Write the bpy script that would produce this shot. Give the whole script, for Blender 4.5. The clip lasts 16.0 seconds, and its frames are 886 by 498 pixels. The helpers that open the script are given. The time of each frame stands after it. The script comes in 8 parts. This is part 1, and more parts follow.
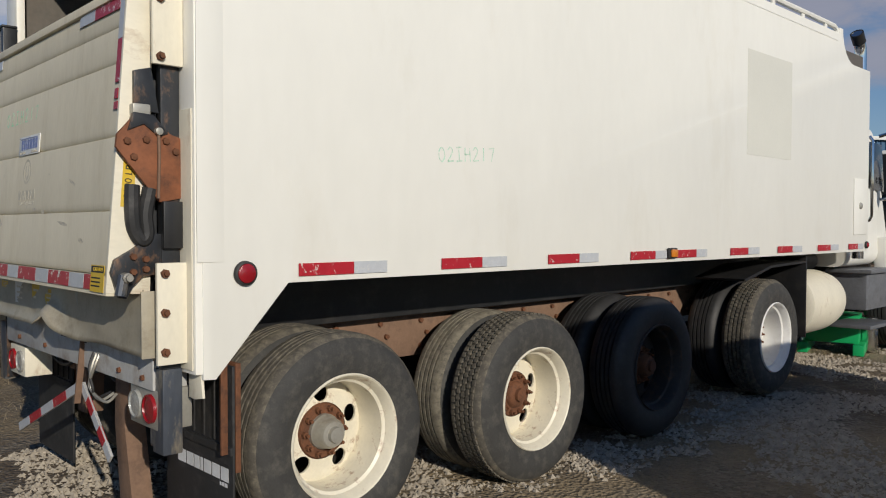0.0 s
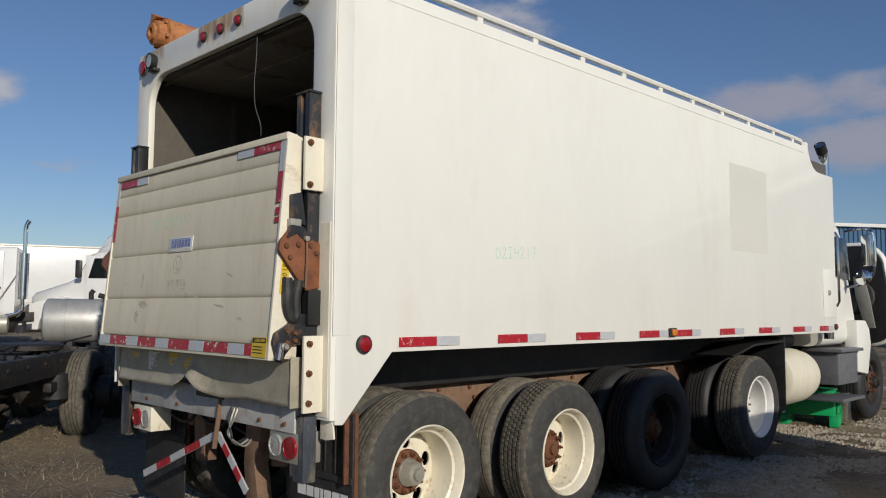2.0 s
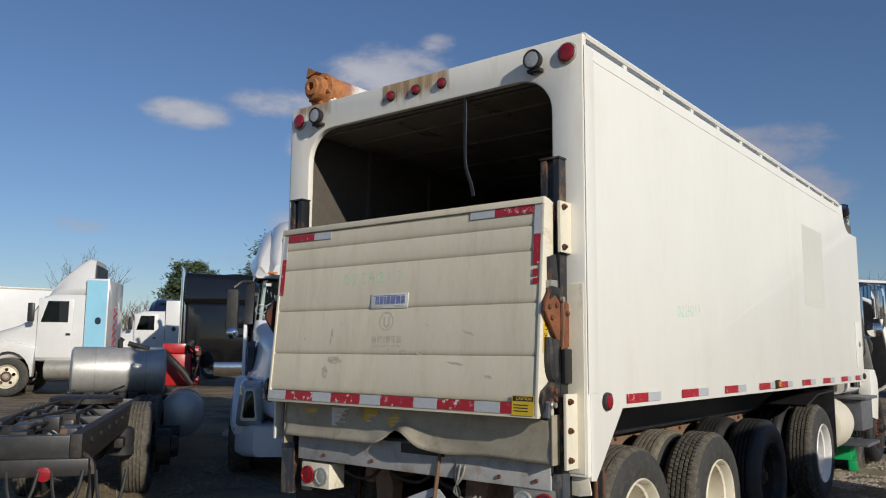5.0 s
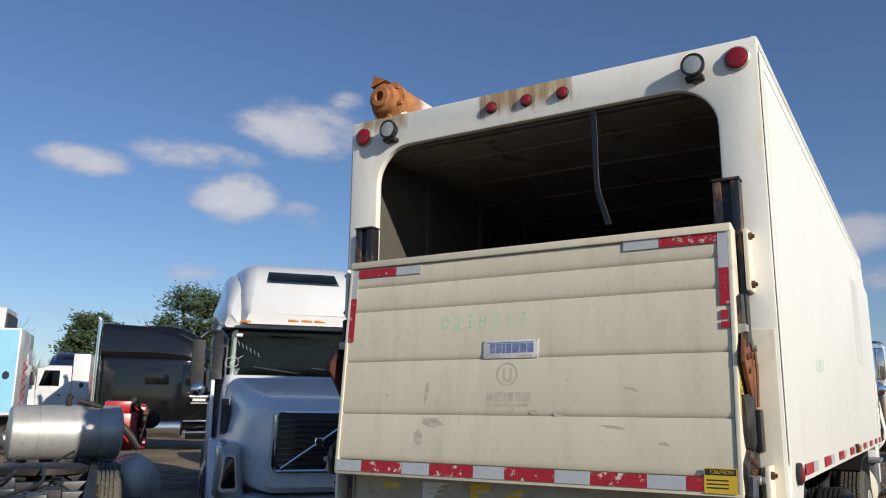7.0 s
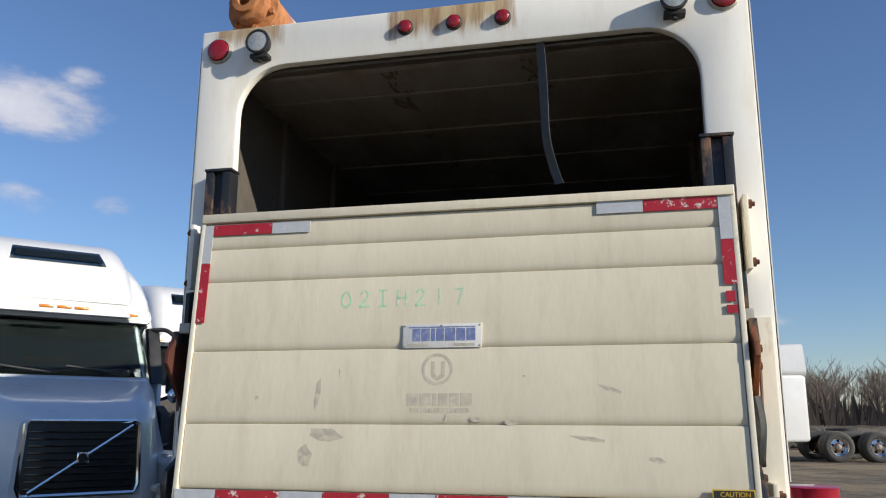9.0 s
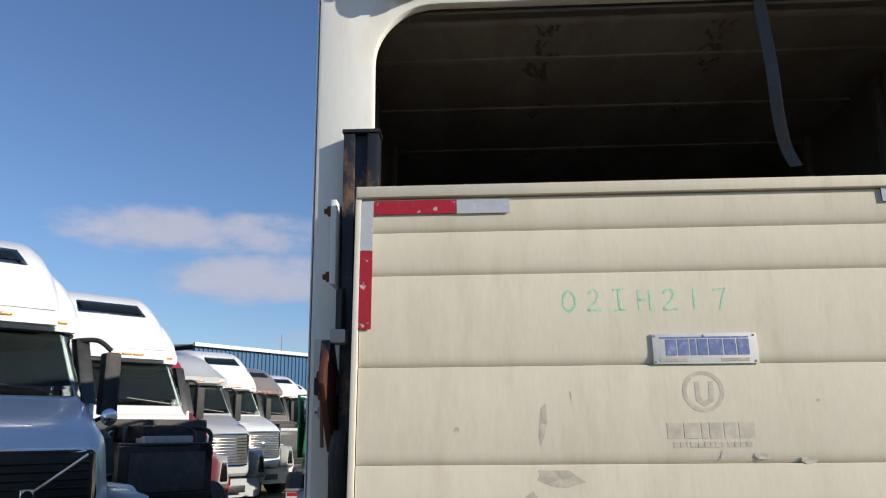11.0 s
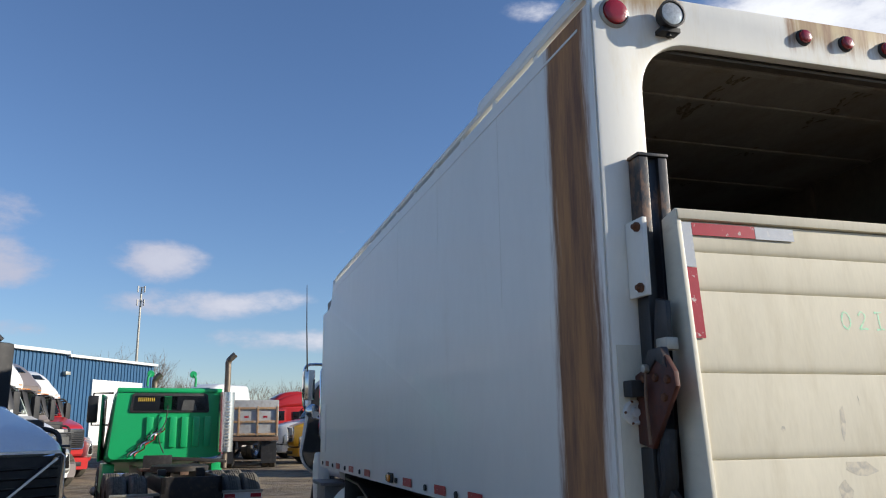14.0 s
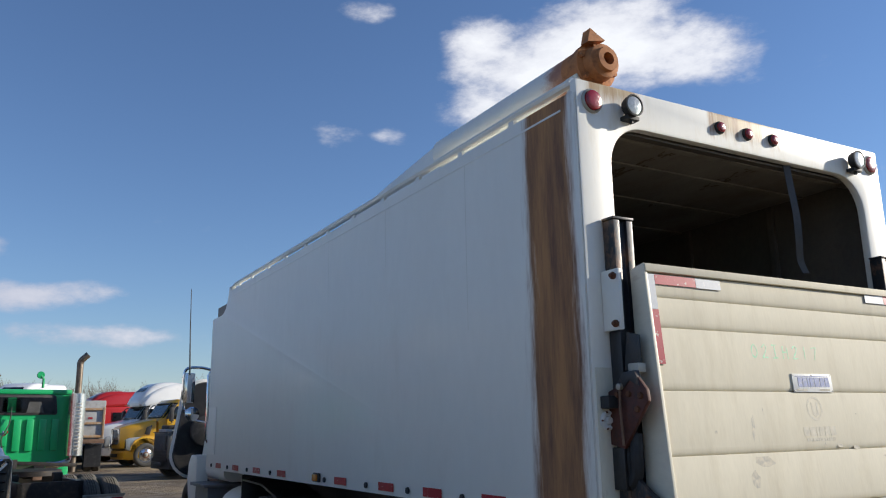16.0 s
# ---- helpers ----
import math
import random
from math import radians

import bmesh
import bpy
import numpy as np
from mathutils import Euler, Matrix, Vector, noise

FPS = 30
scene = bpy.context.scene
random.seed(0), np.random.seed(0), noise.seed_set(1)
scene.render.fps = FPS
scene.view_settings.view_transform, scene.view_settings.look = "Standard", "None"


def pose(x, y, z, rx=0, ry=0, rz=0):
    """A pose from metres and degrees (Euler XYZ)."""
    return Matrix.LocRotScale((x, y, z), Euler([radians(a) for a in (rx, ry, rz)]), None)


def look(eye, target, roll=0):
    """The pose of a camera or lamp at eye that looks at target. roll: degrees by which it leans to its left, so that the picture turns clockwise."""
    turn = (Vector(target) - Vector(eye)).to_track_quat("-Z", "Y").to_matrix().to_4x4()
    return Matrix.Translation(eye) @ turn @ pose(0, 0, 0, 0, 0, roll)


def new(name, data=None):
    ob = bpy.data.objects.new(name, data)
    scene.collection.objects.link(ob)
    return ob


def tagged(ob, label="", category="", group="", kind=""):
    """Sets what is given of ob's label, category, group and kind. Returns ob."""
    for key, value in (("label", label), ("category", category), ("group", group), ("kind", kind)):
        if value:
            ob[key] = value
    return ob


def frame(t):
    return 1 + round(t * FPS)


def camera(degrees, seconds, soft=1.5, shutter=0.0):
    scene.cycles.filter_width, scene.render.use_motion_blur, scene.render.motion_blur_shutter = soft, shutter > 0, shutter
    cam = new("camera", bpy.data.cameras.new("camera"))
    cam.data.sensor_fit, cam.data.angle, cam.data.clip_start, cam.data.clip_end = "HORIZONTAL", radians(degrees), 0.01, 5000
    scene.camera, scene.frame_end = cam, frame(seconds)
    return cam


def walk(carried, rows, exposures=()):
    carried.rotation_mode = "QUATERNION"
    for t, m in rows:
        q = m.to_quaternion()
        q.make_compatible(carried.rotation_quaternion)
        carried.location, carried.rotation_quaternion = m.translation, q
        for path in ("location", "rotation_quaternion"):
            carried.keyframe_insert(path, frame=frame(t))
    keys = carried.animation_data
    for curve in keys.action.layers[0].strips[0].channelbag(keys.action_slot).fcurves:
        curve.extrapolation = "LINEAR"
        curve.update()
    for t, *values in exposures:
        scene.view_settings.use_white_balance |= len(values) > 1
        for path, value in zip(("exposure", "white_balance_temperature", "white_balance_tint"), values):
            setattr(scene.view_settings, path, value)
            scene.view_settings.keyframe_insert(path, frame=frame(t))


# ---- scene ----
cam = camera(58.5, 16.0, soft=1.1)
PATH = [
    (0, (-1.45, -4.234, 1.528), (-0.074, -2.783, 1.473), 0.1),
    (0.5, (-1.775, -4.401, 1.539), (-0.398, -2.952, 1.595), 0.3),
    (1, (-2.034, -4.632, 1.51), (-0.658, -3.185, 1.617), 0.2),
    (1.5, (-2.306, -4.775, 1.529), (-0.923, -3.336, 1.663), 0.3),
    (2, (-2.573, -4.711, 1.533), (-1.169, -3.295, 1.684), 0.4),
    (2.5, (-2.773, -4.566, 1.539), (-1.331, -3.189, 1.696), 0.4),
    (3, (-2.997, -4.385, 1.557), (-1.51, -3.059, 1.733), 0.4),
    (3.5, (-3.357, -4.219, 1.552), (-1.835, -2.938, 1.755), 0.5),
    (4, (-3.579, -3.967, 1.541), (-2.044, -2.702, 1.748), 0.5),
    (4.5, (-3.757, -3.655, 1.59), (-2.213, -2.402, 1.808), 0.5),
    (5, (-3.988, -3.387, 1.604), (-2.43, -2.159, 1.864), 0.5),
    (5.2, (-4.022, -3.254, 1.614), (-2.454, -2.044, 1.891), 0.5),
    (7.3, (-3.927, -1.631, 1.593), (-2.227, -0.664, 2.013), 0.5),
    (7.5, (-3.905, -1.498, 1.587), (-2.183, -0.573, 2.009), 0.5),
    (8, (-3.805, -1.208, 1.599), (-2.021, -0.411, 2.025), 0.4),
    (8.2, (-3.713, -1.112, 1.596), (-1.893, -0.396, 2.015), 0.4),
    (10.3, (-2.728, 0.155, 1.671), (-0.784, 0.325, 2.108), -0.6),
    (10.5, (-2.715, 0.299, 1.679), (-0.768, 0.446, 2.112), -0.6),
    (11, (-2.705, 0.68, 1.684), (-0.759, 0.773, 2.136), -0.5),
    (11.5, (-2.635, 1.022, 1.637), (-0.688, 1.064, 2.091), -0.5),
    (12, (-2.629, 1.388, 1.655), (-0.683, 1.338, 2.112), -0.6),
    (12.5, (-2.713, 1.722, 1.684), (-0.773, 1.552, 2.141), -0.7),
    (13, (-2.652, 2.032, 1.657), (-0.73, 1.714, 2.11), -0.7),
    (13.5, (-2.587, 2.343, 1.678), (-0.689, 1.898, 2.125), -0.8),
    (14, (-2.632, 2.712, 1.698), (-0.766, 2.149, 2.145), -0.7),
    (14.5, (-2.636, 3.049, 1.696), (-0.814, 2.353, 2.139), -0.8),
    (15, (-2.664, 3.364, 1.712), (-0.9, 2.532, 2.152), -0.9),
    (15.5, (-2.804, 3.64, 1.738), (-1.08, 2.726, 2.179), -0.9),
    (16, (-2.934, 3.74, 1.733), (-1.239, 2.774, 2.174), -1.0),
]
EXPOSURES = [(0.0, -0.42), (1.5, -0.4), (3.5, -0.52), (4.5, -0.45), (5.2, -0.26), (7.5, 0.12), (8.2, 0.27), (10.5, 0.34), (12.5, 0.4), (13.5, 0.45), (15.0, 0.46), (16.0, 0.4)]
walk(cam, [(t, look(eye, target, roll)) for t, eye, target, roll in PATH], EXPOSURES)

from mathutils.bvhtree import BVHTree


# ---------------------------------------------------------------- sky, sun, exposure
SUN_TRAVEL = Vector((0.34, 1.0, -0.4)).normalized()
sun_az = math.atan2(-SUN_TRAVEL.y, -SUN_TRAVEL.x)
sun_el = math.asin(-SUN_TRAVEL.z)

world = bpy.data.worlds.new("sky")
scene.world = world
world.use_nodes = True
wn, wl = world.node_tree.nodes, world.node_tree.links
wn.clear()
w_out = wn.new("ShaderNodeOutputWorld")
w_bg = wn.new("ShaderNodeBackground")
w_sky = wn.new("ShaderNodeTexSky")
w_sky.sky_type = "NISHITA"
w_sky.sun_disc = False
w_sky.sun_elevation = sun_el
w_sky.sun_rotation = math.pi / 2 - sun_az
w_sky.air_density, w_sky.dust_density, w_sky.ozone_density = 1.1, 0.05, 5.0
w_bg.inputs["Strength"].default_value = 0.095


def wmath(op, a, b=None):
    n = wn.new("ShaderNodeMath")
    n.operation = op
    for i, v in enumerate((a, b)):
        if v is None:
            continue
        if isinstance(v, (int, float)):
            n.inputs[i].default_value = v
        else:
            wl.new(v, n.inputs[i])
    return n.outputs[0]


# Clouds: ragged flat-based heaps at (azimuth, elevation, half width, half height, strength), in degrees.
CLOUDS = [
    (56.4, 16.2, 3.4, 1.2, 0.9), (49.6, 17.5, 5.2, 1.3, 1.0), (42.3, 19.9, 5.6, 2.2, 1.15), (46.6, 14.7, 3.6, 2.1, 1.0), (41.4, 13.9, 2.9, 1.2, 0.7),
    (38.9, 21.9, 1.5, 0.7, 0.5), (49.5, 9.3, 2.9, 0.9, 0.55), (36.4, 14.1, 1.8, 0.8, 0.5), (54.7, 6.3, 4.0, 0.8, 0.4), (63.7, 8.2, 2.2, 0.6, 0.35),
    (75.4, 13.6, 2.0, 1.3, 0.6), (71.0, 9.3, 2.4, 0.7, 0.4), (23.0, 13.9, 8.0, 2.0, 1.0), (18.0, 14.0, 6.0, 1.6, 0.8), (16.7, 10.6, 7.4, 1.9, 0.9),
    (20.0, 10.4, 4.0, 1.6, 0.6), (3.2, 11.4, 3.9, 1.6, 0.85), (0.8, 8.8, 6.6, 1.2, 0.8), (-5.2, 9.2, 2.6, 0.9, 0.5), (11.9, 6.7, 2.6, 0.7, 0.45),
    (-5.8, 6.4, 6.2, 0.9, 0.65), (-40.6, 26.0, 10.6, 4.4, 1.3), (-49.0, 25.0, 5.6, 2.9, 1.15), (-33.8, 27.3, 4.6, 2.6, 1.0), (-34.0, 22.6, 5.0, 2.0, 0.9),
    (-24.0, 29.3, 2.2, 0.9, 0.5), (-22.0, 20.8, 2.1, 1.0, 0.5), (-25.3, 20.9, 1.5, 0.7, 0.45),
    (-80, 24, 9, 3, 0.8), (-120, 18, 12, 2.5, 0.7), (110, 16, 9, 2.0, 0.7), (150, 20, 10, 2.5, 0.7), (-160, 22, 9, 2.5, 0.6),
]
w_co = wn.new("ShaderNodeTexCoord")
w_sep = wn.new("ShaderNodeSeparateXYZ")
wl.new(w_co.outputs["Generated"], w_sep.inputs[0])
az = wmath("MULTIPLY", wmath("ARCTAN2", w_sep.outputs[1], w_sep.outputs[0]), 180 / math.pi)
el = wmath("MULTIPLY", wmath("ARCSINE", w_sep.outputs[2]), 180 / math.pi)
w_noise = wn.new("ShaderNodeTexNoise")
w_noise.inputs["Scale"].default_value = 9.0
w_noise.inputs["Detail"].default_value = 7.0
w_noise.inputs["Roughness"].default_value = 0.62
w_map = wn.new("ShaderNodeMapping")
w_map.inputs["Scale"].default_value = (1, 1, 2.2)
wl.new(w_co.outputs["Generated"], w_map.inputs[0])
wl.new(w_map.outputs[0], w_noise.inputs["Vector"])
rag = wmath("SUBTRACT", w_noise.outputs["Fac"], 0.5)
cover = None
for ca, ce, hw, hh, strength in CLOUDS:
    u = wmath("MULTIPLY", wmath("SUBTRACT", az, ca), 1 / hw)
    v = wmath("MULTIPLY", wmath("SUBTRACT", el, ce), 1 / hh)
    d = wmath("SUBTRACT", 1.0, wmath("ADD", wmath("MULTIPLY", u, u), wmath("MULTIPLY", v, v)))
    d = wmath("MULTIPLY", wmath("MAXIMUM", d, -1.5), strength)
    cover = d if cover is None else wmath("MAXIMUM", cover, d)
dens = wmath("ADD", cover, wmath("MULTIPLY", rag, 3.0))
w_ramp = wn.new("ShaderNodeMapRange")
w_ramp.interpolation_type = "SMOOTHSTEP"
w_ramp.inputs["From Min"].default_value = 0.0
w_ramp.inputs["From Max"].default_value = 1.05
w_ramp.inputs["To Max"].default_value = 0.86
wl.new(dens, w_ramp.inputs["Value"])
def slope(v, a, b, lo, hi):
    r = wn.new("ShaderNodeMapRange")
    r.inputs["From Min"].default_value, r.inputs["From Max"].default_value = a, b
    r.inputs["To Min"].default_value, r.inputs["To Max"].default_value = lo, hi
    wl.new(v, r.inputs["Value"])
    return r.outputs[0]


# clouds stand whiter to the north and to the south-east than in between
whiteness = wmath("MAXIMUM", slope(az, 25.0, 45.0, 0.1, 0.75), slope(az, 10.0, -25.0, 0.1, 1.25))
w_tone = wn.new("ShaderNodeMapRange")
w_tone.inputs["From Min"].default_value = -0.2
w_tone.inputs["From Max"].default_value = 1.8
wl.new(dens, w_tone.inputs["Value"])
w_cc = wn.new("ShaderNodeMix")
w_cc.data_type = "RGBA"
w_cc.inputs["A"].default_value = (3.9, 3.95, 4.9, 1)
w_cc.inputs["B"].default_value = (8.6, 8.7, 8.9, 1)
wl.new(wmath("MULTIPLY", w_tone.outputs[0], whiteness), w_cc.inputs["Factor"])
w_mix = wn.new("ShaderNodeMix")
w_mix.data_type = "RGBA"
wl.new(w_ramp.outputs[0], w_mix.inputs["Factor"])
w_tint = wn.new("ShaderNodeVectorMath")
w_tint.operation = "MULTIPLY"
w_tint.inputs[1].default_value = (1.03, 0.985, 1.06)
wl.new(w_sky.outputs[0], w_tint.inputs[0])
wl.new(w_tint.outputs[0], w_mix.inputs["A"])
wl.new(w_cc.outputs["Result"], w_mix.inputs["B"])
wl.new(w_mix.outputs["Result"], w_bg.inputs["Color"])
wl.new(w_bg.outputs[0], w_out.inputs[0])

sun = new("sun", bpy.data.lights.new("sun", "SUN"))
sun.data.energy = 4.5
sun.data.angle = radians(0.6)
sun.data.color = (1.0, 0.925, 0.8)
sun.rotation_mode = "QUATERNION"
sun.rotation_quaternion = SUN_TRAVEL.to_track_quat("-Z", "Y")


# ---------------------------------------------------------------- materials
def material(name, color, rough=0.5, metal=0.0, vary=0.12, scale=6.0, grain=60.0, bump=0.1, other=None, amount=0.4, spread=(0.5, 0.7), stretch=(1, 1, 1), coat=0.0, random_tone=0.0, ior=1.5):
    """A painted, metal or earthy surface: base colour with fine and broad variation, a second tone in ragged patches, fine relief."""
    m = bpy.data.materials.new(name)
    m.use_nodes = True
    n, l = m.node_tree.nodes, m.node_tree.links
    b = n["Principled BSDF"]
    b.inputs["Roughness"].default_value = rough
    b.inputs["Metallic"].default_value = metal
    b.inputs["Coat Weight"].default_value = coat
    b.inputs["IOR"].default_value = ior
    co = n.new("ShaderNodeTexCoord")
    mp = n.new("ShaderNodeMapping")
    mp.inputs["Scale"].default_value = stretch
    l.new(co.outputs["Object"], mp.inputs[0])
    broad = n.new("ShaderNodeTexNoise")
    broad.inputs["Scale"].default_value = scale
    broad.inputs["Detail"].default_value = 5
    broad.inputs["Roughness"].default_value = 0.65
    fine = n.new("ShaderNodeTexNoise")
    fine.inputs["Scale"].default_value = grain
    fine.inputs["Detail"].default_value = 3
    l.new(mp.outputs[0], broad.inputs["Vector"])
    l.new(mp.outputs[0], fine.inputs["Vector"])
    both = n.new("ShaderNodeMath")
    both.operation = "MULTIPLY_ADD"
    l.new(broad.outputs["Fac"], both.inputs[0])
    both.inputs[1].default_value = 0.7
    half = n.new("ShaderNodeMath")
    half.operation = "MULTIPLY"
    l.new(fine.outputs["Fac"], half.inputs[0])
    half.inputs[1].default_value = 0.3
    l.new(half.outputs[0], both.inputs[2])
    tone = n.new("ShaderNodeMapRange")
    tone.inputs["From Min"].default_value, tone.inputs["From Max"].default_value = 0.3, 0.7
    tone.inputs["To Min"].default_value, tone.inputs["To Max"].default_value = 1 - vary, 1 + vary
    l.new(both.outputs[0], tone.inputs["Value"])
    value = tone.outputs[0]
    if random_tone:
        info = n.new("ShaderNodeObjectInfo")
        r = n.new("ShaderNodeMapRange")
        r.inputs["To Min"].default_value, r.inputs["To Max"].default_value = 1 - random_tone, 1 + random_tone
        l.new(info.outputs["Random"], r.inputs["Value"])
        mul = n.new("ShaderNodeMath")
        mul.operation = "MULTIPLY"
        l.new(r.outputs[0], mul.inputs[0])
        l.new(value, mul.inputs[1])
        value = mul.outputs[0]
    scaled = n.new("ShaderNodeVectorMath")
    scaled.operation = "SCALE"
    l.new(value, scaled.inputs["Scale"])
    if other:
        mask = n.new("ShaderNodeTexNoise")
        mask.inputs["Scale"].default_value = scale * 1.7
        mask.inputs["Detail"].default_value = 8
        mask.inputs["Roughness"].default_value = 0.7
        l.new(mp.outputs[0], mask.inputs["Vector"])
        cut = n.new("ShaderNodeMapRange")
        cut.inputs["From Min"].default_value, cut.inputs["From Max"].default_value = spread
        cut.inputs["To Max"].default_value = amount
        l.new(mask.outputs["Fac"], cut.inputs["Value"])
        mix = n.new("ShaderNodeMix")
        mix.data_type = "RGBA"
        mix.inputs["A"].default_value = (*color, 1)
        mix.inputs["B"].default_value = (*other, 1)
        l.new(cut.outputs[0], mix.inputs["Factor"])
        l.new(mix.outputs["Result"], scaled.inputs[0])
    else:
        scaled.inputs[0].default_value = color
    l.new(scaled.outputs[0], b.inputs["Base Color"])
    if bump:
        bp = n.new("ShaderNodeBump")
        bp.inputs["Strength"].default_value = bump
        bp.inputs["Distance"].default_value = 0.01
        l.new(both.outputs[0], bp.inputs["Height"])
        l.new(bp.outputs[0], b.inputs["Normal"])
    return m


WHITE = material("white_paint", (0.78, 0.77, 0.715), 0.48, vary=0.04, scale=0.9, grain=14, bump=0.05, other=(0.6, 0.55, 0.44), amount=0.35, spread=(0.55, 0.8), stretch=(1, 1, 0.35), coat=0.04)
WHITE_TRUCK = material("tractor_white", (0.72, 0.72, 0.71), 0.25, vary=0.05, scale=2, bump=0.02, other=(0.5, 0.48, 0.44), amount=0.3, spread=(0.55, 0.8), coat=0.5)
CREAM = material("weathered_white_paint", (0.74, 0.69, 0.56), 0.5, vary=0.1, scale=3, bump=0.06, other=(0.33, 0.19, 0.09), amount=0.7, spread=(0.6, 0.75), stretch=(1, 1, 0.4))
GATE = material("weathered_aluminium_plank", (0.66, 0.605, 0.47), 0.8, 0.0, vary=0.08, scale=2.2, grain=70, bump=0.05, other=(0.44, 0.37, 0.24), amount=0.5, spread=(0.5, 0.78), stretch=(1.5, 0.28, 1), random_tone=0.04)
STEEL = material("dull_steel", (0.4, 0.385, 0.34), 0.45, 0.45, vary=0.15, scale=4, bump=0.08, other=(0.22, 0.18, 0.13), amount=0.5)
GREY_BEAM = material("grey_painted_beam", (0.42, 0.42, 0.41), 0.55, vary=0.15, scale=4, bump=0.1, other=(0.2, 0.13, 0.08), amount=0.6)
ALU = material("polished_aluminium", (0.7, 0.7, 0.7), 0.22, 1.0, vary=0.1, scale=3, bump=0.03, other=(0.35, 0.33, 0.3), amount=0.4)
CHROME = material("chrome", (0.8, 0.8, 0.8), 0.08, 1.0, vary=0.04, bump=0.0)
RUST = material("rusted_steel", (0.15, 0.06, 0.028), 0.85, 0.1, vary=0.3, scale=8, grain=90, bump=0.4, other=(0.045, 0.025, 0.018), amount=0.8)
RUSTBLACK = material("worn_black_steel_with_rust", (0.022, 0.024, 0.028), 0.42, 0.1, vary=0.3, scale=6, grain=70, bump=0.25, other=(0.2, 0.11, 0.06), amount=0.85, spread=(0.52, 0.64), stretch=(1, 1, 0.6))
FRAME = material("rusty_frame_rail", (0.19, 0.115, 0.075), 0.85, 0.0, vary=0.25, scale=5, bump=0.3, other=(0.07, 0.045, 0.035), amount=0.7)
BLACK = material("black_paint", (0.018, 0.018, 0.019), 0.4, vary=0.2, scale=4, bump=0.05, other=(0.06, 0.055, 0.05), amount=0.5)
BLACK_GLOSS = material("gloss_black_paint", (0.007, 0.007, 0.008), 0.1, vary=0.2, scale=2, bump=0.01, other=(0.014, 0.014, 0.014), amount=0.35, coat=0.3)
DARKGREASE = material("greasy_black_metal", (0.022, 0.02, 0.019), 0.6, 0.2, vary=0.4, scale=9, bump=0.4, other=(0.09, 0.06, 0.04), amount=0.7)
TYRE = material("tyre_rubber", (0.04, 0.039, 0.037), 0.75, vary=0.25, scale=7, grain=120, bump=0.2, other=(0.13, 0.12, 0.10), amount=0.55, spread=(0.48, 0.72))
TREAD = material("dusty_tread_rubber", (0.085, 0.076, 0.062), 0.9, vary=0.25, scale=14, grain=120, bump=0.35, other=(0.24, 0.21, 0.155), amount=0.65, spread=(0.45, 0.7))
RUBBER = material("black_rubber", (0.02, 0.02, 0.021), 0.65, vary=0.25, scale=6, bump=0.15, other=(0.07, 0.065, 0.06), amount=0.6)
RIM = material("cream_wheel_paint", (0.74, 0.69, 0.56), 0.42, vary=0.1, scale=6, bump=0.06, other=(0.26, 0.11, 0.04), amount=0.85, spread=(0.56, 0.68))
RED = material("red_reflective_tape", (0.4, 0.018, 0.03), 0.35, vary=0.12, scale=20, grain=200, bump=0.03, other=(0.6, 0.55, 0.5), amount=0.9, spread=(0.6, 0.64))
RED_WORN = material("flaking_red_tape", (0.4, 0.018, 0.03), 0.4, vary=0.15, scale=13, grain=200, bump=0.05, other=(0.66, 0.62, 0.56), amount=1.0, spread=(0.575, 0.6))
SILVER = material("silver_reflective_tape", (0.48, 0.5, 0.53), 0.35, vary=0.1, scale=30, grain=200, bump=0.05, other=(0.66, 0.64, 0.58), amount=0.6, spread=(0.55, 0.65))
LENS_RED = material("red_lens", (0.27, 0.008, 0.014), 0.25, vary=0.15, scale=60, grain=200, bump=0.25, coat=0.5)
LENS_AMBER = material("amber_lens", (0.62, 0.2, 0.02), 0.15, vary=0.15, scale=60, grain=200, bump=0.2, coat=0.5)
LENS_CLEAR = material("clear_lamp_lens", (0.5, 0.5, 0.47), 0.1, 0.35, vary=0.25, scale=50, grain=200, bump=0.3, coat=0.6)
YELLOW = material("yellow_label", (0.68, 0.46, 0.03), 0.5, vary=0.1, bump=0.03, other=(0.5, 0.4, 0.2), amount=0.5)
LABEL = material("faded_white_label", (0.68, 0.68, 0.66), 0.5, vary=0.08, bump=0.03, other=(0.45, 0.42, 0.38), amount=0.5)
GREEN_INK = material("green_marker", (0.36, 0.78, 0.5), 0.6, vary=0.2, scale=30, bump=0, other=(0.58, 0.7, 0.5), amount=0.9, spread=(0.42, 0.56))
FADED = material("faded_grey_print", (0.54, 0.5, 0.4), 0.6, vary=0.2, scale=20, bump=0, other=(0.6, 0.54, 0.42), amount=0.9, spread=(0.42, 0.58))
BLUE_PRINT = material("blue_print", (0.16, 0.2, 0.4), 0.5, vary=0.2, scale=30, bump=0, other=(0.4, 0.42, 0.5), amount=0.7, spread=(0.5, 0.65))
WHITE_PRINT = material("white_print", (0.7, 0.7, 0.7), 0.6, vary=0.15, bump=0)
BLACK_PRINT = material("black_print", (0.02, 0.02, 0.02), 0.6, vary=0.1, bump=0)
ORANGE_RUST = material("orange_surface_rust", (0.42, 0.17, 0.06), 0.8, vary=0.25, scale=9, bump=0.3, other=(0.14, 0.05, 0.025), amount=0.8)
RUST_STAIN = material("rust_stained_panel", (0.36, 0.2, 0.09), 0.7, vary=0.22, scale=5, grain=60, bump=0.12, other=(0.12, 0.06, 0.03), amount=0.85, spread=(0.45, 0.62), stretch=(1, 1, 0.16))
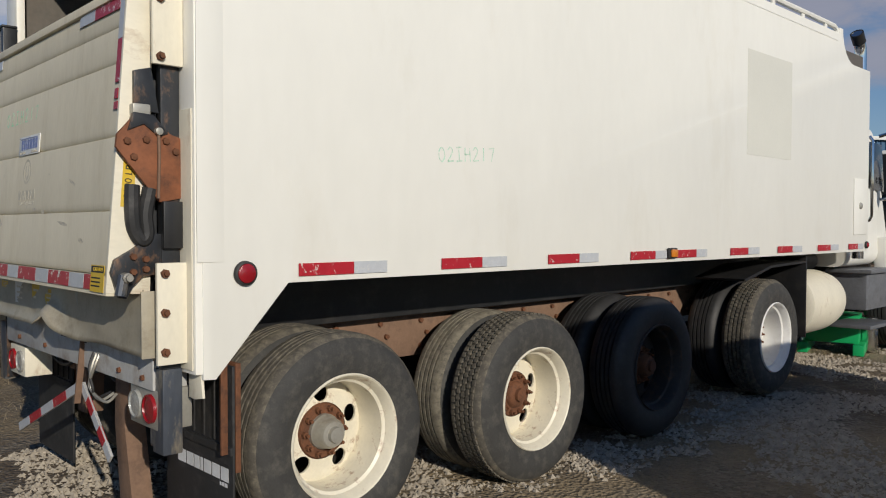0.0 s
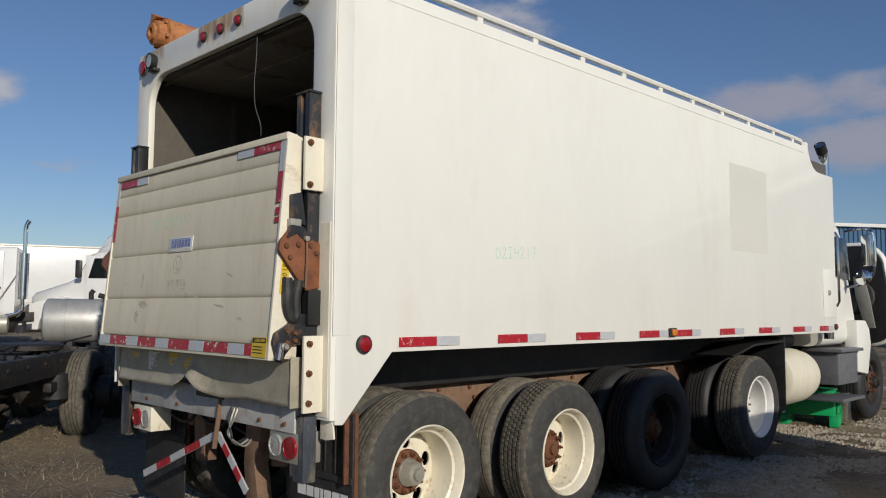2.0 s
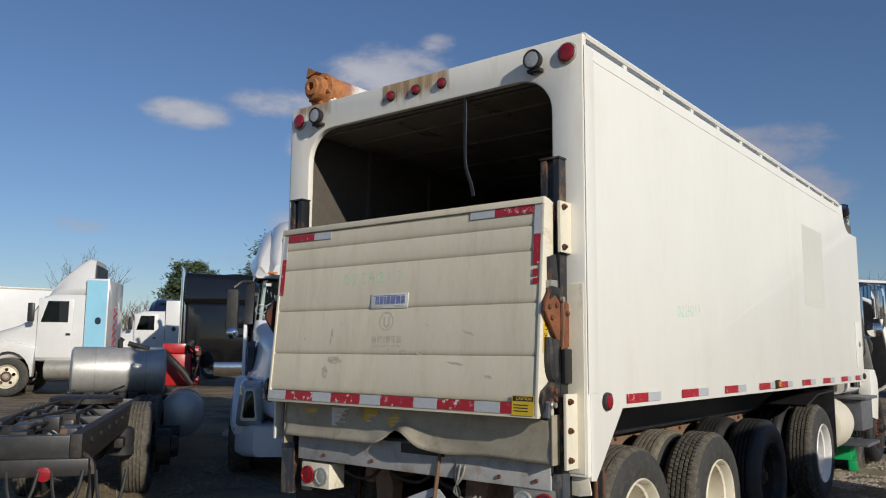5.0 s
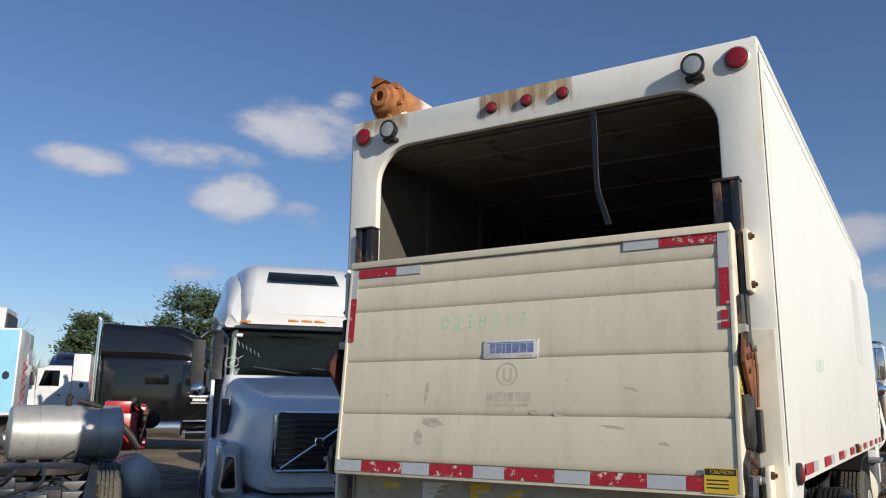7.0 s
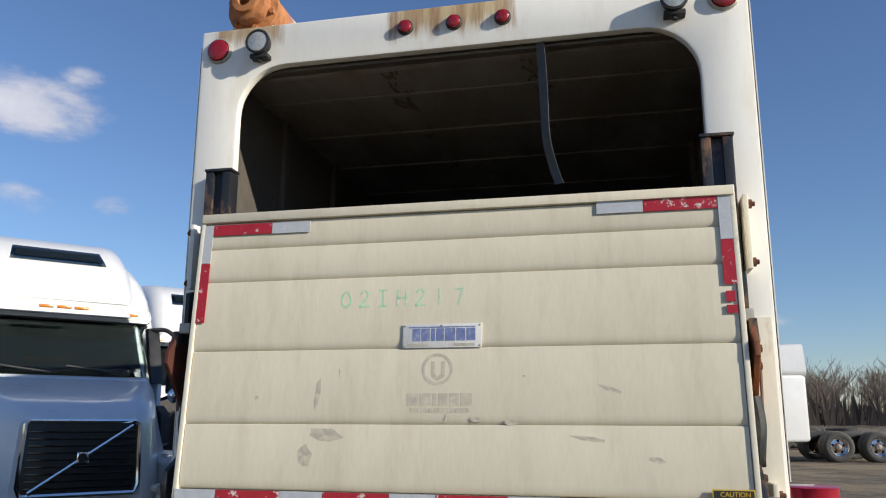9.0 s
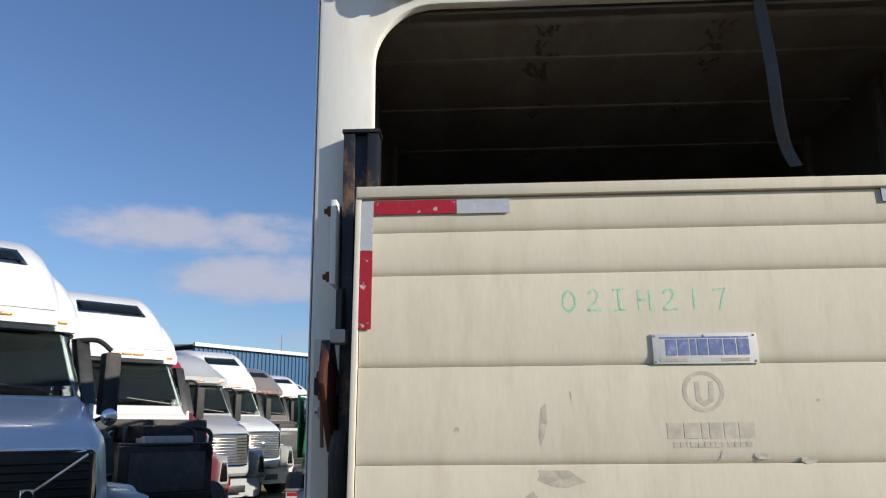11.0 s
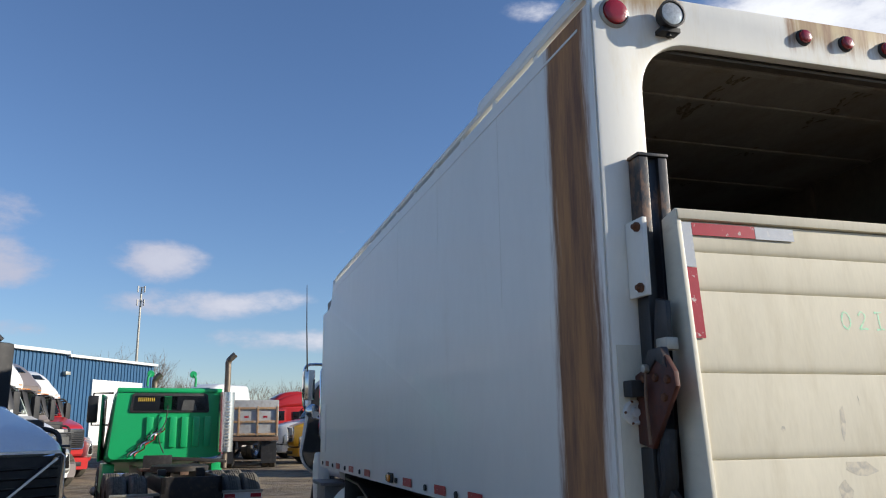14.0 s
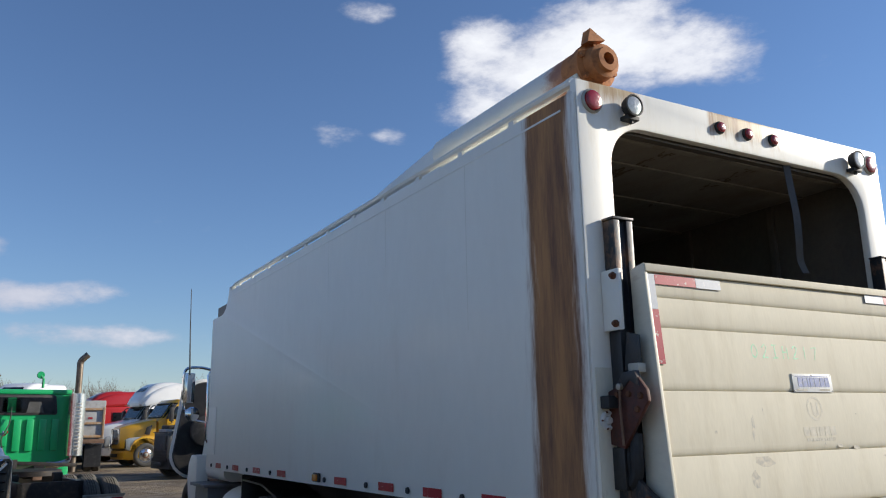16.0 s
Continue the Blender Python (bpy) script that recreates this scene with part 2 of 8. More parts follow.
PATCH = material("faded_decal_square", (0.68, 0.67, 0.6), 0.4, vary=0.04, scale=2, bump=0.03)
# Ceiling lighter, walls darker: bounce light and shade inside the box put into colour.
CEIL = material("stained_bounce_light_ceiling", (0.3, 0.28, 0.25), 0.6, 0.05, vary=0.25, scale=1.2, bump=0.1, other=(0.2, 0.16, 0.12), amount=0.8, spread=(0.42, 0.66), stretch=(0.5, 1.2, 1))
INNER = material("grimy_shade_dark_lining", (0.11, 0.1, 0.085), 0.55, 0.1, vary=0.3, scale=1.4, bump=0.1, other=(0.14, 0.11, 0.09), amount=0.8, spread=(0.4, 0.65), stretch=(0.6, 1, 0.5))
SMUDGE = material("dark_scuff", (0.44, 0.41, 0.35), 0.6, vary=0.2, scale=22, bump=0, other=(0.58, 0.52, 0.4), amount=1.0, spread=(0.38, 0.56))
WORN = material("worn_blue_black_steel", (0.07, 0.08, 0.1), 0.4, 0.35, vary=0.3, scale=6, bump=0.12, other=(0.35, 0.3, 0.22), amount=0.8, spread=(0.5, 0.64), stretch=(1, 1, 0.3))
DULLALU = material("dull_aluminium", (0.5, 0.49, 0.465), 0.42, 0.45, vary=0.18, scale=3, bump=0.06, other=(0.25, 0.25, 0.25), amount=0.5, stretch=(1, 1, 0.6))
CABINBLACK = material("unlit_cabin_black", (0.015, 0.015, 0.016), 0.8, vary=0.2, bump=0.05)


def stained(name, base, stain, deep, lo, hi, axis, soft, streak, rough=0.4, fade=None, gloss=0.0):
    """White paint with a rust run between two places along an axis of the truck, ragged and streaked downwards."""
    m = base.copy()
    m.name = name
    n, l = m.node_tree.nodes, m.node_tree.links
    b = n["Principled BSDF"]
    src = b.inputs["Base Color"].links[0].from_socket
    co = n.new("ShaderNodeTexCoord")
    sp = n.new("ShaderNodeSeparateXYZ")
    l.new(co.outputs["Object"], sp.inputs[0])
    mp = n.new("ShaderNodeMapping")
    mp.inputs["Scale"].default_value = streak
    l.new(co.outputs["Object"], mp.inputs[0])
    t = n.new("ShaderNodeTexNoise")
    t.inputs["Scale"].default_value, t.inputs["Detail"].default_value, t.inputs["Roughness"].default_value = 6.0, 7, 0.7
    l.new(mp.outputs[0], t.inputs["Vector"])
    def mth(op, a, c):
        q = n.new("ShaderNodeMath")
        q.operation = op
        for i, v in enumerate((a, c)):
            if isinstance(v, (int, float)):
                q.inputs[i].default_value = v
            else:
                l.new(v, q.inputs[i])
        return q.outputs[0]
    d = mth("MINIMUM", mth("SUBTRACT", sp.outputs[axis], lo), mth("SUBTRACT", hi, sp.outputs[axis]))
    if fade is not None:
        d = mth("MINIMUM", d, mth("MULTIPLY", mth("SUBTRACT", sp.outputs[2], fade[0]), fade[1]))
    d = mth("ADD", d, mth("MULTIPLY", mth("SUBTRACT", t.outputs["Fac"], 0.5), soft * 5))
    r = n.new("ShaderNodeMapRange")
    r.interpolation_type = "SMOOTHSTEP"
    r.inputs["From Min"].default_value, r.inputs["From Max"].default_value = -soft, soft
    l.new(d, r.inputs["Value"])
    tone = n.new("ShaderNodeMix")
    tone.data_type = "RGBA"
    tone.inputs["A"].default_value, tone.inputs["B"].default_value = (*stain, 1), (*deep, 1)
    tr = n.new("ShaderNodeMapRange")
    tr.inputs["From Min"].default_value, tr.inputs["From Max"].default_value = 0.38, 0.64
    l.new(t.outputs["Fac"], tr.inputs["Value"])
    l.new(tr.outputs[0], tone.inputs["Factor"])
    mx = n.new("ShaderNodeMix")
    mx.data_type = "RGBA"
    l.new(mth("MULTIPLY", r.outputs[0], 0.93), mx.inputs["Factor"])
    l.new(src, mx.inputs["A"])
    l.new(tone.outputs["Result"], mx.inputs["B"])
    l.new(mx.outputs["Result"], b.inputs["Base Color"])
    b.inputs["Roughness"].default_value = rough
    if gloss:
        b.inputs["Coat Roughness"].default_value = 0.1
        l.new(mth("MULTIPLY", mth("SUBTRACT", 1.0, r.outputs[0]), gloss), b.inputs["Coat Weight"])
        l.new(mth("ADD", mth("MULTIPLY", r.outputs[0], 0.4), rough), b.inputs["Roughness"])
    return m


RUSTY_WALL = stained("rust_run_white_paint", WHITE, (0.4, 0.175, 0.045), (0.15, 0.05, 0.013), 0.06, 0.46, 0, 0.05, (2.1, 1, 0.24), 0.5, gloss=0.14)
CREAMY = material("yellowed_white_paint", (0.87, 0.85, 0.78), 0.36, vary=0.04, scale=2.5, bump=0.05, other=(0.68, 0.57, 0.36), amount=0.6, spread=(0.53, 0.76), stretch=(1, 1, 0.25))
PORTAL_BASE = stained("portal_paint_low", CREAMY, (0.55, 0.42, 0.22), (0.3, 0.15, 0.06), -0.26, 0.3, 1, 0.05, (1, 2.6, 0.25), 0.4, (3.36, 1.0))
PORTAL = stained("portal_paint", PORTAL_BASE, (0.62, 0.5, 0.3), (0.4, 0.2, 0.07), 0.86, 1.2, 1, 0.045, (1, 2.8, 0.2), 0.4, (3.4, 1.0))
AUGER = stained("auger_paint", WHITE, (0.5, 0.2, 0.07), (0.3, 0.1, 0.04), -0.1, 0.34, 0, 0.08, (1, 1.5, 1.5), 0.5)
for node in RUSTY_WALL.node_tree.nodes:
    if node.type == "BUMP":
        node.inputs["Strength"].default_value, node.inputs["Distance"].default_value = 0.14, 0.02
PALE_INK = material("pale_green_marker", (0.4, 0.68, 0.52), 0.6, vary=0.2, scale=30, bump=0, other=(0.7, 0.72, 0.64), amount=0.8, spread=(0.4, 0.6))


def glass_material(name, tint, rough=0.02):
    m = bpy.data.materials.new(name)
    m.use_nodes = True
    n, l = m.node_tree.nodes, m.node_tree.links
    b = n["Principled BSDF"]
    b.inputs["Base Color"].default_value = (*tint, 1)
    b.inputs["Roughness"].default_value = rough
    b.inputs["Transmission Weight"].default_value = 1.0
    b.inputs["IOR"].default_value = 1.33
    return m


GLASS = glass_material("tinted_glass", (0.2, 0.26, 0.25))
PAINT = {}


def paint(name, color, rough=0.28, coat=0.4):
    if name not in PAINT:
        PAINT[name] = material(name + "_paint", color, rough, vary=0.07, scale=2, bump=0.02, other=tuple(c * 0.55 + 0.04 for c in color), amount=0.4, spread=(0.55, 0.8), coat=coat)
    return PAINT[name]


# ---------------------------------------------------------------- mesh helpers
def ground_z(x, y):
    """The yard lies level round the truck and rises gently beyond the row of tractors."""
    r = math.hypot(x - 1.0, y - 0.5)
    return 0.02 + 0.1 * (1 - math.exp(-max(0.0, r - 2.5) * 0.03)) + 0.5 * (1 - math.exp(-max(0.0, y - 3.5) * 0.06)) + 0.45 * (1 - math.exp(-max(0.0, x - 15.0) * 0.04)) + 0.012 * math.sin(x * 0.9) * math.sin(y * 1.1 + 0.7)


def link(name, bm, mat, parent=None, label="", smooth=True, angle=35):
    me = bpy.data.meshes.new(name)
    bm.normal_update()
    if smooth:
        for f in bm.faces:
            f.smooth = True
        lim = radians(angle)
        for e in bm.edges:
            if len(e.link_faces) == 2 and e.calc_face_angle(0.0) > lim:
                e.smooth = False
    bm.to_mesh(me)
    bm.free()
    for m in mat if isinstance(mat, (list, tuple)) else (mat,):
        me.materials.append(m)
    ob = new(name, me)
    if parent is not None:
        ob.parent = parent
    if label:
        ob["label"] = label
    return ob


part = link


def box(bm, x0, x1, y0, y1, z0, z1, bevel=0.0, m=None):
    vs = [bm.verts.new((x, y, z)) for x in (x0, x1) for y in (y0, y1) for z in (z0, z1)]
    idx = ((0, 1, 3, 2), (4, 6, 7, 5), (0, 4, 5, 1), (2, 3, 7, 6), (0, 2, 6, 4), (1, 5, 7, 3))
    fs = [bm.faces.new([vs[i] for i in f]) for f in idx]
    if m is not None:
        bmesh.ops.transform(bm, matrix=m, verts=vs)
    if bevel:
        es = list({e for f in fs for e in f.edges})
        bmesh.ops.bevel(bm, geom=es, offset=bevel, segments=2, affect="EDGES", profile=0.6)
    return bm


def B(*a, **k):
    return box(bmesh.new(), *a, **k)


def ring(bm, c, u, v, ru, rv, seg):
    return [bm.verts.new(c + u * (ru * math.cos(2 * math.pi * i / seg)) + v * (rv * math.sin(2 * math.pi * i / seg))) for i in range(seg)]


def bridge(bm, a, b):
    n = len(a)
    for i in range(n):
        bm.faces.new((a[i], a[(i + 1) % n], b[(i + 1) % n], b[i]))


def lathe(bm, origin, axis, profile, seg=24, cap=True):
    """Turn (distance along the axis, radius) points about the axis."""
    axis = Vector(axis).normalized()
    u = axis.orthogonal().normalized()
    v = axis.cross(u)
    o = Vector(origin)
    rings = [ring(bm, o + axis * d, u, v, r, r, seg) for d, r in profile]
    for a, b in zip(rings, rings[1:]):
        bridge(bm, a, b)
    if cap:
        bm.faces.new(list(reversed(rings[0])))
        bm.faces.new(rings[-1])
    return bm


def cyl(bm, p0, p1, r, seg=16, r1=None):
    d = Vector(p1) - Vector(p0)
    return lathe(bm, p0, d, [(0, r), (d.length, r if r1 is None else r1)], seg)


def tube(bm, pts, r, seg=8, r1=None):
    """A bent pipe along the points."""
    pts = [Vector(p) for p in pts]
    rings = []
    u = None
    for i, p in enumerate(pts):
        d = (pts[min(i + 1, len(pts) - 1)] - pts[max(i - 1, 0)]).normalized()
        u = d.orthogonal().normalized() if u is None else (u - d * u.dot(d)).normalized()
        k = r if r1 is None else r + (r1 - r) * i / (len(pts) - 1)
        rings.append(ring(bm, p, u, d.cross(u), k, k, seg))
    for a, b in zip(rings, rings[1:]):
        bridge(bm, a, b)
    bm.faces.new(list(reversed(rings[0])))
    bm.faces.new(rings[-1])
    return bm


def curve_pts(pts, n=6):
    """A smooth line through the points."""
    pts = [Vector(p) for p in pts]
    out = []
    for i in range(len(pts) - 1):
        a, b, c, d = pts[max(i - 1, 0)], pts[i], pts[i + 1], pts[min(i + 2, len(pts) - 1)]
        for k in range(n):
            t = k / n
            out.append(0.5 * ((2 * b) + (c - a) * t + (2 * a - 5 * b + 4 * c - d) * t * t + (3 * b - a - 3 * c + d) * t ** 3))
    return out + [pts[-1]]


def prism(bm, outline, axis, a, b, bevel=0.0):
    """An outline of 2D points pushed through from a to b along the axis ("x": points are y, z; "y": x, z; "z": x, y)."""
    def place(p, d):
        return {"x": (d, p[0], p[1]), "y": (p[0], d, p[1]), "z": (p[0], p[1], d)}[axis]
    lo = [bm.verts.new(place(p, a)) for p in outline]
    hi = [bm.verts.new(place(p, b)) for p in outline]
    fs = [bm.faces.new(list(reversed(lo))), bm.faces.new(hi)]
    n = len(lo)
    for i in range(n):
        fs.append(bm.faces.new((lo[i], lo[(i + 1) % n], hi[(i + 1) % n], hi[i])))
    bmesh.ops.recalc_face_normals(bm, faces=fs)
    if bevel:
        bmesh.ops.bevel(bm, geom=list({e for f in fs for e in f.edges}), offset=bevel, segments=2, affect="EDGES", profile=0.6)
    return bm


def section(bm, x, wb, wt, zb, zt, r, n=5, dx_top=0.0, bow=0.0):
    """A rounded four-sided ring across the x axis: half widths below and above, heights, corner radius."""
    pts = []
    for cy, cz, a0 in ((wb, zb, -90), (wt, zt, 0), (-wt, zt, 90), (-wb, zb, 180)):
        sy, sz = (1 if cy > 0 else -1), (1 if cz == zt else -1)
        ox, oz = cy - sy * r, cz - sz * r
        for i in range(n + 1):
            a = radians(a0 + 90 * i / n)
            pts.append((ox + r * math.cos(a), oz + r * math.sin(a)))
    out = []
    for y, z in pts:
        k = (z - zb) / max(zt - zb, 1e-6)
        out.append(bm.verts.new((x + dx_top * k - bow * (y / max(wb, wt)) ** 2, y, z)))
    return out


def loft(bm, rows, n=5):
    rings = [section(bm, *r[:6], n=n, **(r[6] if len(r) > 6 else {})) for r in rows]
    for a, b in zip(rings, rings[1:]):
        bridge(bm, a, b)
    bm.faces.new(list(reversed(rings[0])))
    bm.faces.new(rings[-1])
    bmesh.ops.recalc_face_normals(bm, faces=bm.faces[:])
    return bm


def text(name, body, size, mat, parent, m, label="", extrude=0.0008, spacing=1.0, thin=0.0):
    cu = bpy.data.curves.new(name, "FONT")
    cu.body, cu.size, cu.extrude, cu.space_character = body, size, extrude, spacing
    cu.align_x, cu.align_y = "CENTER", "CENTER"
    cu.offset = thin
    cu.materials.append(mat)
    ob = new(name, cu)
    ob.parent = parent
    ob.matrix_local = m
    if label:
        ob["label"] = label
    return ob


def thing(name, label, category, m=None, group="", kind=""):
    e = new(name)
    e.empty_display_size = 0.2
    if m is not None:
        e.matrix_world = m
    return tagged(e, label, category, group, kind)


def basis(o, x, y):
    """A placing matrix with its x and y axes along the given directions."""
    x, y = Vector(x).normalized(), Vector(y).normalized()
    z = x.cross(y)
    m = Matrix((x, y, z)).transposed().to_4x4()
    m.translation = o
    return m


def hole_disc(bm, x_of, r_in, r_out, holes, r_hole, seg=6):
    """A wheel disc across the y axis with round hand holes; x_of(r) gives its depth."""
    rm = (r_in + r_out) / 2
    n = holes * 2
    def pt(r, a):
        return bm.verts.new((r * math.cos(a), x_of(r), r * math.sin(a)))
    for k in range(n):
        a0, a1 = 2 * math.pi * k / n, 2 * math.pi * (k + 1) / n
        rim = [(r_in, a0 + (a1 - a0) * i / seg) for i in range(seg)] + [(r_in + (r_out - r_in) * i / seg, a1) for i in range(seg)]
        rim += [(r_out, a1 - (a1 - a0) * i / seg) for i in range(seg)] + [(r_out - (r_out - r_in) * i / seg, a0) for i in range(seg)]
        if k % 2:
            bm.faces.new([pt(*p) for p in rim])
            continue
        am = (a0 + a1) / 2
        out, inn, deep = [], [], []
        for r, a in rim:
            x, z = r * math.cos(a - am) - rm, r * math.sin(a - am)
            th = math.atan2(z, x)
            hx, hz = rm + r_hole * math.cos(th), r_hole * math.sin(th)
            hr, ha = math.hypot(hx, hz), math.atan2(hz, hx) + am
            out.append(pt(r, a))
            inn.append(pt(hr, ha))
            v = pt(hr, ha)
            v.co.y += 0.012
            deep.append(v)
        bridge(bm, out, inn)
        bridge(bm, inn, deep)
    bmesh.ops.remove_doubles(bm, verts=bm.verts[:], dist=0.0004)
    return bm


def make_tyre(parent, r, width, bands=4, blocks=False, mats=None):
    """A tyre about the y axis, its outer face at y = 0 and the rest towards +y."""
    bm = bmesh.new()
    w = width
    prof = [(0.012, 0.292), (0.0, 0.31), (-0.012, 0.36), (-0.014, 0.41), (-0.004, 0.455), (0.012, r - 0.022), (0.03, r - 0.006), (0.045, r)]
    half = [(d, k) for d, k in prof]
    mid = []
    for i in range(bands):
        c = 0.045 + (w - 0.09) * (i + 1) / (bands + 1)
        mid += [(c - 0.007, r + 0.002), (c - 0.005, r - 0.014), (c + 0.005, r - 0.014), (c + 0.007, r + 0.002)]
    full = half + mid + [(w - d, k) for d, k in reversed(half)]
    lathe(bm, (0, 0, 0), (0, 1, 0), full, 56, cap=False)
    ob = part("tyre", bm, list(mats or (TYRE, TREAD)), parent, angle=50)
    for p in ob.data.polygons:
        c = p.center
        p.material_index = 1 if math.hypot(c.x, c.z) > r - 0.018 else 0
    if blocks:
        bm = bmesh.new()
        n = 84
        lanes = bands + 1
        step = (w - 0.09) / (bands + 1)
        for j in range(lanes):
            c = 0.045 + step * (j + 0.5)
            for i in range(n):
                a = 2 * math.pi * (i + 0.5 * (j % 2)) / n
                q = Matrix.Rotation(-a, 4, "Y") @ Matrix.Translation((r + 0.003, c, 0))
                box(bm, -0.006, 0.006, -step / 2 + 0.007, step / 2 - 0.007, -r * math.pi / n * 0.74, r * math.pi / n * 0.74, m=q)
        part("tread_block", bm, TREAD, parent, smooth=False)
    return ob


def make_wheel(parent, m, r=0.5, width=0.27, rim_mat=None, hub_mat=None, holes=5, dish=0.15, blocks=False, detail=True, mats=None, name="wheel", hub_len=0.11, hub_r=0.085):
    """A steel disc wheel about its y axis: the rim is the part, tyre, hub and nuts hang under it."""
    rim_mat = rim_mat or RIM
    bm = bmesh.new()
    lathe(bm, (0, 0, 0), (0, 1, 0), [(-0.004, 0.296), (-0.012, 0.304), (-0.004, 0.31), (0.02, 0.306)], 48, cap=False)
    lathe(bm, (0, 0, 0), (0, 1, 0), [(-0.006, 0.297), (0.012, 0.287), (0.05, 0.276), (0.06, 0.262), (dish, 0.255), (width, 0.255)], 48, cap=False)
    lathe(bm, (0, 0, 0), (0, 1, 0), [(dish - 0.01, 0.257), (dish - 0.02, 0.235)], 48, cap=False)
    hole_disc(bm, lambda q: dish - 0.02 - 0.035 * max(0.0, (0.235 - q) / 0.12), 0.14, 0.238, holes, 0.044)
    bmesh.ops.recalc_face_normals(bm, faces=bm.faces[:])
    rim = part(name, bm, rim_mat, parent)
    rim.matrix_local = m
    make_tyre(rim, r, width, blocks=blocks, mats=mats)
    bm = bmesh.new()
    lathe(bm, (0, dish - 0.02, 0), (0, -1, 0), [(0, hub_r + 0.012), (hub_len * 0.45, hub_r + 0.006), (hub_len * 0.5, hub_r), (hub_len * 0.85, hub_r * 0.92), (hub_len, hub_r * 0.78), (hub_len + 0.004, hub_r * 0.5), (hub_len + 0.025, hub_r * 0.46), (hub_len + 0.028, 0.01)], 20)
    hb = part("hub", bm, hub_mat or RUST, rim)
    bm = bmesh.new()
    lathe(bm, (0, dish - 0.035, 0), (0, -1, 0), [(0, 0.145), (0.006, 0.138), (0.02, 0.132), (0.026, 0.07)], 24, cap=False)
    part("hub_flange", bm, RUST, rim)
    if detail:
        nut = None
        for i in range(10):
            a = 2 * math.pi * i / 10
            if nut is None:
                bm = bmesh.new()
                cyl(bm, (0, dish - 0.05, 0), (0, dish - 0.08, 0), 0.016, 6)
                cyl(bm, (0, dish - 0.08, 0), (0, dish - 0.1, 0), 0.009, 6)
                nut = part("lug_nut", bm, RUST, rim)
                o = nut
            else:
                o = new("lug_nut", nut.data)
                o.parent = rim
            o.matrix_local = Matrix.Translation((0.113 * math.cos(a), 0, 0.113 * math.sin(a)))
    return rim


def dup(ob, parent, m):
    """The same part once more under a parent, with its sub-parts."""
    o = ob.copy()
    scene.collection.objects.link(o)
    o.parent = parent
    o.matrix_local = m
    for c in ob.children:
        dup(c, o, c.matrix_local.copy())
    return o


RIGHT, LEFT = Matrix.Identity(4), Matrix.Rotation(math.pi, 4, "Z")


STROKES = {
    "0": [[(0.3, 0.0), (0.05, 0.3), (0.08, 0.75), (0.3, 1.0), (0.55, 0.75), (0.58, 0.3), (0.3, 0.0)]],
    "2": [[(0.05, 0.8), (0.3, 1.0), (0.52, 0.8), (0.4, 0.5), (0.02, 0.02)], [(0.02, 0.02), (0.6, 0.06)]],
    "1": [[(0.3, 0.98), (0.28, 0.02)]],
    "I": [[(0.3, 0.98), (0.32, 0.0)], [(0.05, 0.97), (0.58, 1.0)], [(0.05, 0.0), (0.6, 0.03)]],
    "H": [[(0.08, 1.0), (0.05, 0.0)], [(0.55, 0.98), (0.58, 0.02)], [(0.06, 0.5), (0.56, 0.54)]],
    "7": [[(0.02, 0.93), (0.58, 1.0)], [(0.58, 1.0), (0.25, 0.0)]],
}


def hand_number(parent, m, size, mat, width, body="02IH217", step=1.0):
    """A number drawn by hand with a paint marker: flat ragged strokes."""
    r = random.Random(3)
    for k, c in enumerate(body):
        bm = bmesh.new()
        for line in STROKES[c]:
            pts = [Vector((q[0], q[1], 0)) for q in line]
            pts = curve_pts(pts, 5) if len(pts) > 2 else [pts[0].lerp(pts[1], i / 6) for i in range(7)]
            prev = None
            for i, p in enumerate(pts):
                d = (pts[min(i + 1, len(pts) - 1)] - pts[max(i - 1, 0)]).normalized()
                nn = Vector((-d.y, d.x, 0)) * width * r.uniform(0.6, 1.3)
                o = Vector(((k - (len(body) - 1) / 2) * size * step * 0.9 + p.x * size, (p.y - 0.5 + 0.02 * (k % 3)) * size, 0.0006))
                cur = (bm.verts.new(o - nn), bm.verts.new(o + nn))
                if prev:
                    bm.faces.new((prev[0], cur[0], cur[1], prev[1]))
                prev = cur
        bmesh.ops.recalc_face_normals(bm, faces=bm.faces[:])
        ex = bmesh.ops.extrude_face_region(bm, geom=bm.faces[:])
        bmesh.ops.translate(bm, verts=[e for e in ex["geom"] if isinstance(e, bmesh.types.BMVert)], vec=(0, 0, 0.0003))
        o = part("marker_figure", bm, mat, parent, "green hand-drawn figure" if k == 0 else "", smooth=False)
        o.matrix_local = m


def letter_blocks(parent, x0, x1, y0, y1, widths, mat, z, gap, name="print_bar"):
    """A word that is not to be read: one plain block for each letter, with small gaps."""
    unit = (x1 - x0) / (sum(widths) + gap * (len(widths) - 1))
    x = x0
    for w in widths:
        part(name, B(x, x + w * unit, y0, y1, z, z + 0.0009), mat, parent, smooth=False)
        x += (w + gap) * unit


# ---------------------------------------------------------------- the feed truck
W2 = 1.275
ARMRUST = material("brown_plate_rust", (0.21, 0.075, 0.032), 0.75, 0.05, vary=0.3, scale=7, bump=0.25, other=(0.09, 0.04, 0.025), amount=0.8, spread=(0.5, 0.66))
STEPGREY = material("dark_grey_step", (0.16, 0.165, 0.18), 0.5, 0.2, vary=0.2, scale=6, bump=0.1, other=(0.08, 0.075, 0.07), amount=0.5)
DUSTY = material("pale_dusty_tread", (0.19, 0.17, 0.13), 0.95, vary=0.25, scale=16, grain=140, bump=0.4, other=(0.09, 0.08, 0.065), amount=0.8, spread=(0.45, 0.62))
